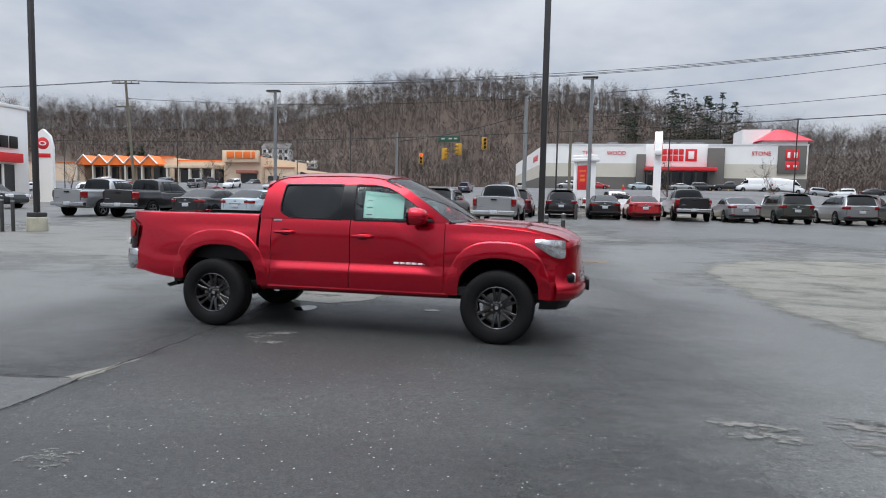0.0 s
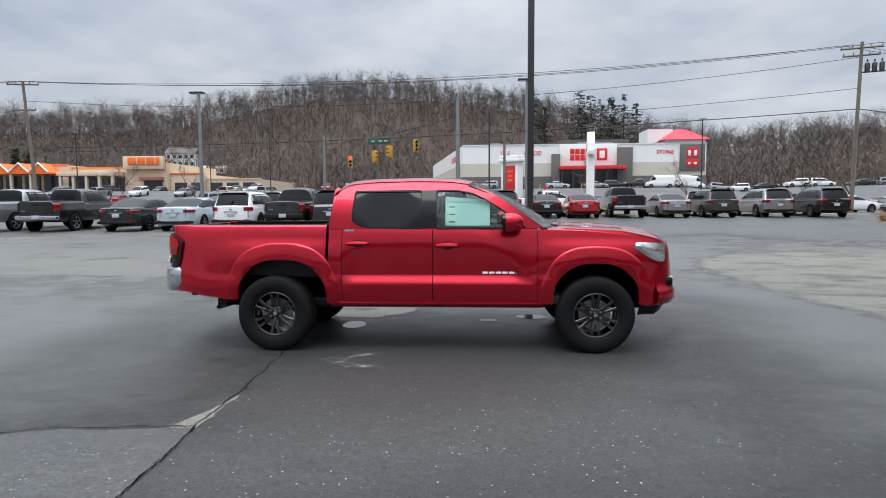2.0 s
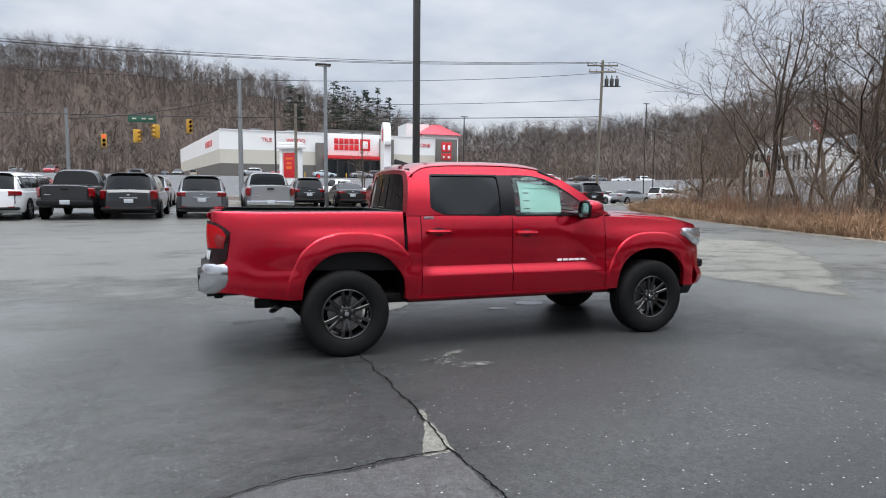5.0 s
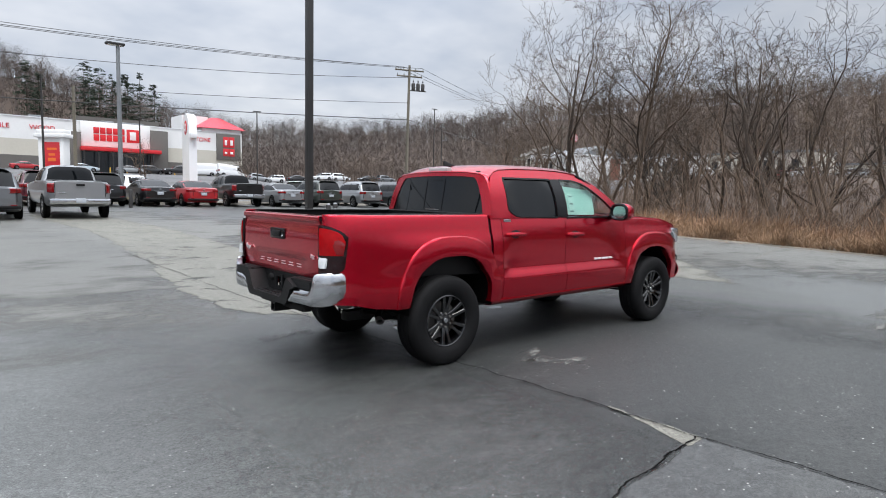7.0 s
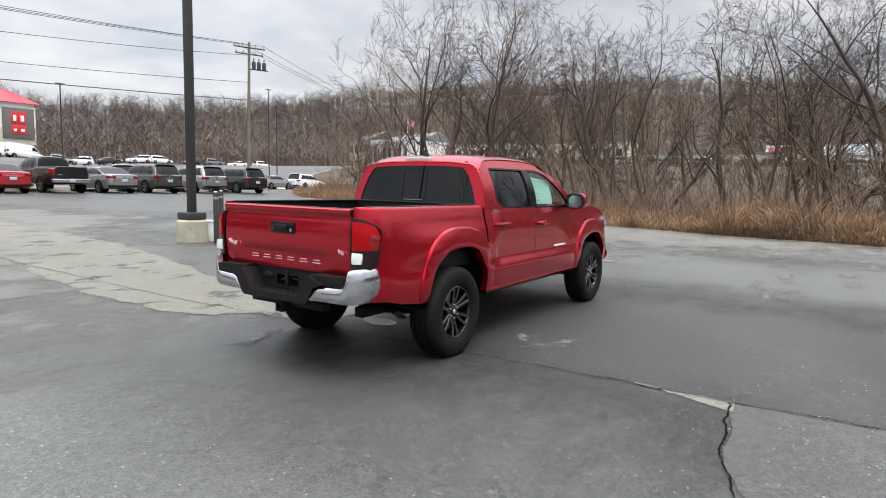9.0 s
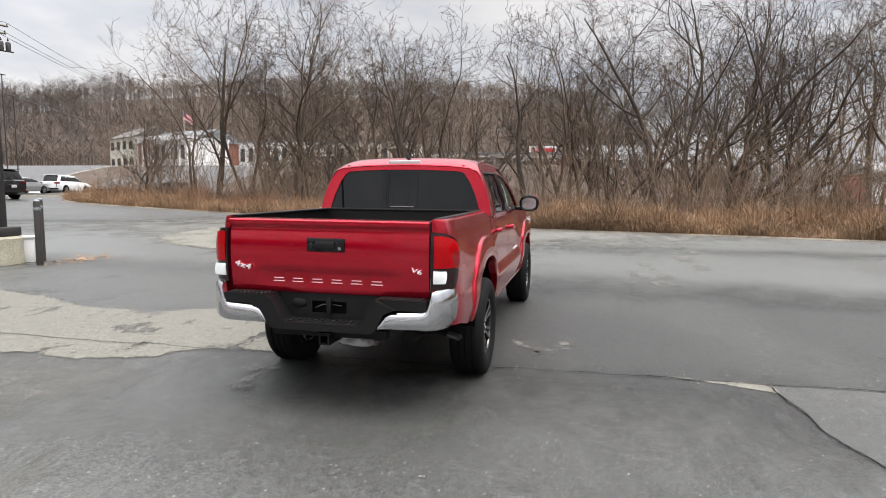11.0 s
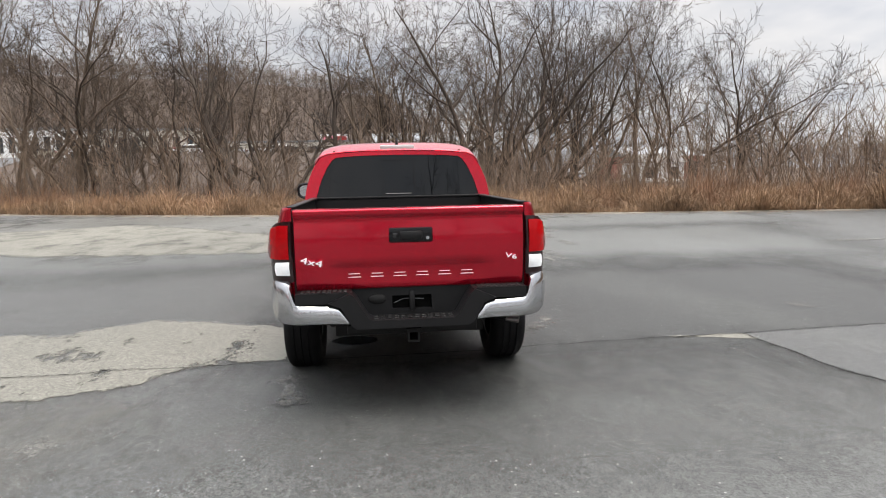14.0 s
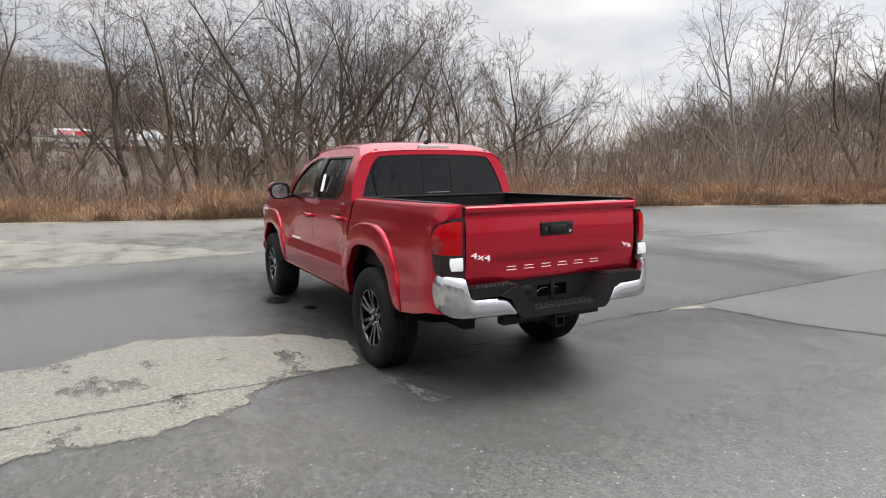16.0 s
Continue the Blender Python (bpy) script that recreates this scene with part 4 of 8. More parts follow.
for s in (-1, 1):
    lp = [(1.99, 0.822), (2.05, 0.818), (2.10, 0.812), (2.15, 0.803), (2.20, 0.789), (2.245, 0.772), (2.285, 0.750)]
    top = [1.108, 1.117, 1.122, 1.124, 1.123, 1.120, 1.112]
    bot = [1.102, 1.070, 1.030, 0.996, 0.976, 0.970, 0.978]
    rows = []
    for k in range(5):
        f = k / 4
        row = []
        for (x, y), a, b in zip(lp, top, bot):
            d = Vector((max(x - 2.0, 0.0) * 1.6, y, 0)).normalized()
            o = 0.012 + 0.012 * math.sin(math.pi * f)
            row.append((x + o * d.x, s * (y + o * d.y), b + (a - b) * f))
        rows.append(row)
    lamp = part("headlamp", solid(grid(rows, flip=s < 0), 0.03), M["lamp_reflector"], truck, "clear headlamp with amber reflector")
    part("amber_reflector", box((2.185, min(s * 0.76, s * 0.834), 1.03), (2.225, max(s * 0.76, s * 0.834), 1.08), 0.012, matrix=None), M["lamp_amber"], lamp)
    bowl = []
    for k in range(4):
        f = 0.16 + 0.66 * k / 3
        bowl.append([(x + 0.028 * (x - 1.9), s * (y + 0.034), b + (a - b) * f) for (x, y), a, b in list(zip(lp, top, bot))[2:6]])
    part("lamp_bowl", solid(grid(bowl, flip=s < 0), 0.006), M["lamp_white"], lamp)
    part("headlamp_brow", tube([(x + 0.016, s * (y + 0.016), a - 0.005) for (x, y), a in zip(lp, top)], 0.007, 5), M["gloss_black"], lamp)
    fog = part("fog_lamp_pocket", box((2.28, min(s * 0.60, s * 0.755), 0.70), (2.425, max(s * 0.60, s * 0.755), 0.82), 0.03, matrix=None), M["gloss_black"], truck)
    part("fog_lamp", lathe([(0.0, 0.0), (0.045, 0.0), (0.05, -0.03), (0.0, -0.03)], 16, "x"), M["lamp_white"], fog).matrix_basis = pose(2.43, s * 0.67, 0.76)

# bed box, tailgate
part("bed_floor", box((-2.66, -0.74, 0.80), (-1.10, 0.74, 0.83)), M["black_plastic"], truck)
for y in (-0.74, 0.74):
    part("bed_wall", box((-2.66, min(y, y * 0.96), 0.8301), (-1.135, max(y, y * 0.96), 1.311)), M["black_plastic"], truck)
part("bed_wall", box((-1.134, -0.74, 0.8301), (-1.10, 0.74, 1.311)), M["black_plastic"], truck)
part("bed_front_cap", box((-1.142, -0.74, 1.312), (-1.093, 0.74, 1.336), 0.008), M["black_plastic"], truck)
GATE = [(-2.67, 0.802), (-2.735, 0.800), (-2.744, 0.815), (-2.746, 0.84), (-2.744, 0.925), (-2.752, 0.945), (-2.762, 0.965), (-2.766, 1.0), (-2.764, 1.1), (-2.758, 1.2), (-2.752, 1.226), (-2.755, 1.240), (-2.771, 1.256), (-2.775, 1.275), (-2.773, 1.294), (-2.764, 1.304), (-2.67, 1.309)]
rows = []
for y in (-0.692, -0.688, -0.6, -0.52, -0.46, -0.40, -0.2, 0, 0.2, 0.40, 0.46, 0.52, 0.6, 0.688, 0.692):
    k = smooth01((0.52 - abs(y)) / 0.10)
    inset = 0.008 if abs(y) > 0.69 else 0.0
    rows.append([((x if not 0.82 < z < 0.96 else x * k + (1 - k) * (-2.746 - 0.016 * (z - 0.82) / 0.14)) + inset, y, z) for x, z in GATE])
gate = part("tailgate", solid(grid(rows), 0.02), M["red"], truck)
part("handle_bezel", box((-2.776, -0.132, 1.078), (-2.755, 0.132, 1.172), 0.012), M["gloss_black"], gate)
part("tailgate_handle", box((-2.790, -0.068, 1.096), (-2.772, 0.068, 1.150), 0.012), M["black_plastic"], gate)
part("lock", lathe([(0.0, -0.004), (0.011, -0.004), (0.013, 0.004)], 14, "x"), M["chrome"], gate).matrix_basis = pose(-2.777, -0.10, 1.105)
part("camera_lens", box((-2.780, 0.086, 1.105), (-2.774, 0.108, 1.138), 0.004), M["alloy"], gate)
turn_back = Matrix(((0, 0, -1, 0), (-1, 0, 0, 0), (0, 1, 0, 0), (0, 0, 0, 1)))
slant = Matrix(((1.45, 0.35, 0, 0), (0, 0.80, 0, 0), (0, 0, 1, 0), (0, 0, 0, 1)))
letters("4x4", 0.062, M["badge"], gate, Matrix.Translation((-2.774, 0.592, 0.975)) @ turn_back @ slant, "four_by_four_badge", 0.006, "chrome four-wheel-drive badge")
letters("V6", 0.046, M["badge"], gate, Matrix.Translation((-2.774, -0.612, 0.975)) @ turn_back @ slant, "engine_badge", 0.006, "chrome engine badge")
# six pressed name marks in the gate, the light on their upper and lower edges drawn as pale bars
for k in range(6):
    y = 0.345 - 0.137 * k
    part("name_bar", box((-2.7505, y - 0.040, 0.872), (-2.740, y + 0.040, 0.877), 0.002), M["badge"], gate)
    part("name_bar", box((-2.7505, y - 0.034, 0.892), (-2.740, y + 0.034, 0.897), 0.002), M["badge"], gate)
for s in (-1, 1):
    part("tailgate_gap", box((-2.735, min(s * 0.693, s * 0.701), 0.70), (-2.68, max(s * 0.693, s * 0.701), 1.30)), M["frame_black"], truck)
    lp = [(-2.585, 0.824), (-2.625, 0.822), (-2.668, 0.810), (-2.708, 0.787), (-2.738, 0.753), (-2.752, 0.706)]

    def lamp_strip(lo, hi, off, pts=lp):
        rows = []
        for k in range(5):
            f = k / 4
            row = []
            for i, (x, y) in enumerate(pts):
                o = off + 0.006 * math.sin(math.pi * f)
                d = Vector((-(i / 5) ** 1.2, 1 - (i / 5) ** 2 + 0.15, 0)).normalized()
                a, b = lo(i), hi(i)
                z = a + (b - a) * f
                x_in = x - 0.05 * (1 - (z - 0.86) / 0.36) * (1 - i / 5)
                row.append((x_in + o * d.x, s * (y + o * d.y - 0.004 - 0.05 * max(z - 1.12, 0)), z))
            rows.append(row)
        return solid(grid(rows, flip=s > 0), 0.02)

    lamp = part("tail_lamp", lamp_strip(lambda i: (0.90, 0.875, 0.862, 0.86, 0.86, 0.86)[i], lambda i: (1.13, 1.165, 1.19, 1.212, 1.222, 1.225)[i], 0.002), M["lamp_dark"], truck, "red and dark smoked tail lamp")
    part("red_lens", lamp_strip(lambda i: 1.0, lambda i: (1.10, 1.15, 1.175, 1.19, 1.20, 1.20)[i], 0.010, [(-2.615, 0.827), (-2.645, 0.822), (-2.675, 0.812), (-2.708, 0.793), (-2.736, 0.762), (-2.748, 0.722)]), M["lamp_red"], lamp, "bright red brake lens")
    part("marker_lens", lamp_strip(lambda i: 1.01, lambda i: (1.085, 1.10, 1.115, 1.13, 1.14, 1.15)[i], 0.014, [(-2.620, 0.827), (-2.638, 0.824), (-2.655, 0.819), (-2.672, 0.813), (-2.690, 0.804), (-2.706, 0.794)]), M["lens_deep"], lamp, "deep red marker lens")
    part("reverse_lamp", lamp_strip(lambda i: 0.905, lambda i: 0.978, 0.010, [(-2.716, 0.788), (-2.725, 0.779), (-2.734, 0.767), (-2.740, 0.754), (-2.745, 0.739), (-2.749, 0.724)]), M["lamp_white"], lamp, "clear reversing lamp")

# rear bumper
BP = [(-2.60, 0.838), (-2.63, 0.842), (-2.675, 0.836), (-2.72, 0.820), (-2.765, 0.790), (-2.798, 0.745), (-2.808, 0.722), (-2.814, 0.700), (-2.820, 0.670), (-2.827, 0.56), (-2.832, 0.47), (-2.833, 0.435), (-2.834, 0.385)]
BT = [0.850, 0.860, 0.864, 0.864, 0.862, 0.858, 0.846, 0.752, 0.724, 0.718, 0.714, 0.706, 0.628]
BB = [0.66, 0.64, 0.622, 0.610, 0.602, 0.598, 0.596, 0.596, 0.595, 0.595, 0.595, 0.595, 0.596]
for s in (-1, 1):
    rows = []
    for (x, y), t, b, i in zip(BP, BT, BB, range(13)):
        d = Vector((-smooth01(i / 6), 1 - smooth01(i / 6) + 0.02, 0)).normalized()
        col = []
        for f, o in ((0.0, -0.05), (0.02, -0.018), (0.10, 0.0), (0.3, 0.008), (0.5, 0.010), (0.72, 0.006), (0.90, -0.002), (0.97, -0.014), (1.0, -0.05)):
            col.append((x + o * d.x, s * (y + o * d.y), b + (t - b) * f))
        rows.append(col)
    part("bumper_corner", solid(grid(rows, flip=s > 0), 0.01), M["chrome"], truck, "shiny chrome bumper corner")
    # the step pad ends in a slope towards the plate recess
    pad = prism([(s * 0.690, 0.722), (s * 0.690, 0.786), (s * 0.362, 0.786), (s * 0.400, 0.722)], (-2.818, -2.655), "x")
    for k in range(9):
        for j in range(3):
            cy = s * (0.40 + 0.031 * k)
            box_into(pad, (-2.81 + 0.05 * j, cy - 0.012, 0.7861), (-2.775 + 0.05 * j, cy + 0.012, 0.793), 0.003, 1)
    part("bumper_step", pad, M["black_plastic"], truck, "textured black bumper step pad")
middle = [(0.500, 0.728), (0.372, 0.784), (0.345, 0.762), (0.268, 0.632), (0.240, 0.618), (-0.240, 0.618), (-0.268, 0.632), (-0.345, 0.762), (-0.372, 0.784), (-0.500, 0.728), (-0.425, 0.700), (-0.368, 0.592), (-0.335, 0.568), (0.335, 0.568), (0.368, 0.592), (0.425, 0.700)]
part("bumper_middle", prism(middle, (-2.848, -2.68), "x"), M["black_plastic"], truck)
PLATE_HOLES = [[(s * 0.016, 0.655), (s * 0.016, 0.735), (s * 0.122, 0.735), (s * 0.122, 0.655)] for s in (-1, 1)]
part("number_plate_recess", prism([(-0.40, 0.60), (-0.40, 0.80), (0.40, 0.80), (0.40, 0.60)], (-2.700, -2.684), "x", holes=PLATE_HOLES), M["black_plastic"], truck)
# black box added behind the plate holes in place of the shade there
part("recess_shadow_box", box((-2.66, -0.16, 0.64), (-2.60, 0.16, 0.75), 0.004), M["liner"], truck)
part("plate_lamp_cable", tube([(-2.668, 0.112, 0.682), (-2.668, 0.060, 0.706), (-2.668, 0.020, 0.709), (-2.668, -0.04, 0.706), (-2.668, -0.075, 0.702)], 0.003, 5), M["pole_grey"], truck)
part("plate_bracket_bar", box((-2.712, -0.016, 0.64), (-2.701, 0.016, 0.762), 0.003), M["black_plastic"], truck)
socket = part("tow_socket", lathe([(0.0, -0.014), (0.028, -0.014), (0.040, -0.008), (0.044, 0.0), (0.0, 0.004)], 22, "x"), M["frame_black"], truck)
socket.matrix_basis = pose(-2.702, 0.212, 0.718) @ Matrix.Diagonal((1, 1.25, 0.72, 1))
low_step = box((-2.838, -0.255, 0.598), (-2.70, 0.255, 0.620), 0.006)
for k in range(12):
    for j in range(2):
        box_into(low_step, (-2.825 + 0.05 * j, -0.238 + 0.0405 * k, 0.6201), (-2.79 + 0.05 * j, -0.210 + 0.0405 * k, 0.627), 0.002, 1)
part("lower_step", low_step, M["black_plastic"], truck)
hitch = prism([(-0.036, 0.462), (-0.036, 0.534), (0.036, 0.534), (0.036, 0.462)], (-2.79, -2.45), "x", holes=([(-0.025, 0.473), (-0.025, 0.523), (0.025, 0.523), (0.025, 0.473)],))
box_into(hitch, (-2.79, -0.047, 0.534), (-2.76, 0.047, 0.546), 0.004)
box_into(hitch, (-2.72, -0.40, 0.50), (-2.64, 0.40, 0.565), 0.01)
part("tow_hitch", hitch, M["frame_black"], truck)

# mirrors, handles, badges
for s in (-1, 1):
    rows = []
    for x, k in ((0.705, 0.84), (0.72, 0.96), (0.76, 1.0), (0.82, 0.93), (0.865, 0.74), (0.888, 0.42)):
        ring = []
        for i in range(16):
            a = 2 * math.pi * i / 16
            c, sn = math.cos(a), math.sin(a)
            ring.append((x, s * (0.975 + 0.115 * k * math.copysign(abs(c) ** 0.75, c)), 1.348 + 0.098 * k * math.copysign(abs(sn) ** 0.75, sn)))
        rows.append(ring)
    bm = grid(rows, closed=True, flip=s < 0)
    cap(bm, rows[-1])
    bmesh.ops.recalc_face_normals(bm, faces=bm.faces[:])
    mirror = part("door_mirror", bm, M["red"], truck, "red door mirror")
    part("mirror_rim", tube([*rows[0], rows[0][0]], 0.017, 6, False), M["gloss_black"], mirror)
    bm = bmesh.new()
    cap(bm, [(0.709, p[1], p[2]) for p in rows[0]])
    part("mirror_glass", bm, M["chrome"], mirror)
    part("mirror_foot", box((0.74, min(s * 0.80, s * 0.90), 1.262), (0.86, max(s * 0.80, s * 0.90), 1.31), 0.018), M["gloss_black"], mirror)
    for hx, hz in ((-0.755, 1.125), (0.150, 1.105)):
        w = wall_y(hx, hz)
        # flat dark disc on the panel, its colour standing for the cup's shaded hollow
        cup = part("handle_cup", lathe([(0.0, 0.001), (0.066, 0.001), (0.070, 0.0), (0.05, -0.012), (0.0, -0.018)], 20, "y"), M["lamp_dark"], truck)
        cup.matrix_basis = pose(hx, s * (w + 0.001), hz) @ Matrix.Diagonal((1, s, 0.55, 1))
        part("door_handle", tube([(hx - 0.115, s * w, hz), (hx - 0.105, s * (w + 0.030), hz + 0.002), (hx, s * (w + 0.040), hz + 0.004), (hx + 0.095, s * (w + 0.032), hz + 0.002), (hx + 0.115, s * w, hz)], [0.014, 0.019, 0.021, 0.019, 0.014], 8), M["red"], truck)
    w = wall_y(0.66, 0.85)
    # white enamel stands in for bright reflections on the chrome name badge
    for k in range(6):
        x = 0.50 + 0.066 * k
        part("name_bar", box((x, min(s * (w - 0.003), s * (w + 0.007)), 0.862), (x + 0.054, max(s * (w - 0.003), s * (w + 0.007)), 0.880), 0.003), M["white_gloss"], truck)
    w = wall_y(-0.86, 1.262) + 0.001
    part("trim_badge", box((-0.895, min(s * w, s * (w + 0.004)), 1.248), (-0.80, max(s * w, s * (w + 0.004)), 1.275), 0.002), M["chrome"], truck)

# window stickers
sticker = part("window_sticker", prism(finely([(0.125, 1.315), (0.125, 1.612), (0.535, 1.575), (0.575, 1.545), (0.575, 1.315)], 0.02), (0.0, 1.0), "y"), M["sticker"], truck, "pale green price sheet taped inside the window")
for v in sticker.data.vertices:
    v.co.y = -(glass_y(v.co.z) - 0.052 - 0.001 * v.co.y)


def sheet_bar(x0, x1, z0, z1, material, parent):
    ob = part("print_block", prism(finely([(x0, z0), (x0, z1), (x1, z1), (x1, z0)], 0.03), (0.0, 1.0), "y"), material, parent)
    for v in ob.data.vertices:
        v.co.y = -(glass_y(v.co.z) - 0.046 - 0.0004 * v.co.y)


sheet_bar(0.15, 0.50, 1.558, 1.570, M["sticker_print"], sticker)
sheet_bar(0.15, 0.235, 1.33, 1.54, M["sticker_pale"], sticker)
for k in range(9):
    sheet_bar(0.255, 0.255 + 0.19 + 0.05 * ((k * 7) % 3) / 2, 1.36 + 0.022 * k, 1.364 + 0.022 * k, M["sticker_print"], sticker)
for k in range(3):
    sheet_bar(0.16, 0.225, 1.348 + 0.075 * k, 1.362 + 0.075 * k, M["ink"], sticker)
tag = part("window_tag", prism([(-0.24, 1.36), (-0.24, 1.50), (-0.19, 1.52), (-0.17, 1.50), (-0.17, 1.36)], (0.0, 1.0), "y"), M["paper"], truck, "white paper tag in the rear window")
for v in tag.data.vertices:
    v.co.y = glass_y(v.co.z) + 0.002 - 0.008 * v.co.y

# inside of the cab and underside
part("cab_floor", box((-1.03, -0.76, 0.52), (1.30, 0.76, 0.60)), M["interior"], truck)
part("cab_lower_back", box((-1.05, -0.765, 0.60), (-1.01, 0.765, 1.284)), M["interior"], truck)
for s in (-1, 1):
    part("door_inner", box((-1.0, min(s * 0.70, s * 0.775), 0.60), (1.05, max(s * 0.70, s * 0.775), 1.27), 0.01), M["interior"], truck)
    for nm, lo, hi in (("front_seat", (0.05, 0.12, 0.60), (0.55, 0.62, 0.92)),):
        bm = box((0.05, s * 0.37 - 0.25, 0.601), (0.55, s * 0.37 + 0.25, 0.92), 0.05)
        box_into(bm, (-0.08, s * 0.37 - 0.24, 0.85), (0.10, s * 0.37 + 0.24, 1.42), 0.06, matrix=None)
        box_into(bm, (-0.07, s * 0.37 - 0.13, 1.45), (0.03, s * 0.37 + 0.13, 1.61), 0.04)
        box_into(bm, (-0.03, s * 0.37 - 0.06, 1.40), (0.0, s * 0.37 + 0.06, 1.47))
        part(nm, bm, M["interior"], truck)
bm = box((-0.85, -0.68, 0.601), (-0.42, 0.68, 0.95), 0.05)
box_into(bm, (-0.99, -0.68, 0.90), (-0.84, 0.68, 1.40), 0.05)
part("rear_bench", bm, M["interior"], truck)
part("dashboard", box((0.85, -0.72, 0.95), (1.28, 0.72, 1.262), 0.05), M["dash"], truck)
wheel_ring = lathe([(0.175 + 0.016 * math.cos(k * math.pi / 4), 0.016 * math.sin(k * math.pi / 4)) for k in range(9)], 28, "x")
tube_into(wheel_ring, [(0, -0.17, 0), (0, 0.17, 0)], 0.02, 6)
part("steering_wheel", wheel_ring, M["dash"], truck).matrix_basis = pose(0.72, 0.37, 1.12, 0, 22, 0)
part("underbody", box((-2.0, -0.66, 0.45), (2.1, 0.66, 0.56), 0.02), M["frame_black"], truck)
for s in (-1, 1):
    part("frame_rail", box((-2.38, s * 0.45 - 0.045, 0.42), (2.25, s * 0.45 + 0.045, 0.52), 0.01), M["frame_black"], truck)
    part("leaf_spring", tube([(-2.25, s * 0.52, 0.47), (-1.95, s * 0.52, 0.40), (-1.618, s * 0.52, 0.36), (-1.25, s * 0.52, 0.41), (-1.0, s * 0.52, 0.46)], 0.028, 6), M["frame_black"], truck)
axle = tube([(-1.618, -0.72, 0.385), (-1.618, 0.72, 0.385)], 0.05, 10)
tube_into(axle, [(-1.76, 0.05, 0.385), (-1.70, 0.05, 0.385), (-1.618, 0.05, 0.385), (-1.50, 0.05, 0.385), (-1.42, 0.05, 0.385)], [0.05, 0.13, 0.155, 0.12, 0.05], 12)
part("rear_axle", axle, M["frame_black"], truck)
part("front_axle", tube([(1.618, -0.7, 0.36), (1.618, 0.7, 0.36)], 0.05, 8), M["frame_black"], truck)
part("exhaust_pipe", tube([(-0.6, -0.35, 0.44), (-1.3, -0.42, 0.50), (-1.95, -0.44, 0.52), (-2.06, -0.50, 0.505), (-2.16, -0.62, 0.485), (-2.22, -0.73, 0.468)], 0.028, 10), M["frame_black"], truck, "dark sooty exhaust pipe")
part("exhaust_tip", tube([(-2.205, -0.700, 0.473), (-2.235, -0.765, 0.462), (-2.241, -0.78, 0.460)], [0.031, 0.032, 0.033], 14, False), M["steel"], truck, "bright steel exhaust tip")
part("gearbox_guard", box((0.2, -0.25, 0.36), (1.2, 0.25, 0.50), 0.04), M["frame_black"], truck)
part("fuel_tank", box((-1.0, 0.12, 0.36), (-0.1, 0.42, 0.50), 0.04), M["frame_black"], truck)

# wheels
R, W2 = 0.386, 0.1325
TYRE = [(0.222, -0.102), (0.236, -0.116), (0.27, -0.129), (0.31, -0.1325), (0.345, -0.128), (0.366, -0.116), (0.380, -0.098), (R, -0.080), (R, -0.056), (R - 0.009, -0.054), (R - 0.009, -0.046), (R, -0.044), (R, -0.005), (R - 0.009, -0.003), (R - 0.009, 0.003), (R, 0.005), (R, 0.044), (R - 0.009, 0.046), (R - 0.009, 0.054), (R, 0.056), (R, 0.080), (0.380, 0.098), (0.366, 0.116), (0.345, 0.128), (0.31, 0.1325), (0.27, 0.129), (0.236, 0.116), (0.222, 0.102)]


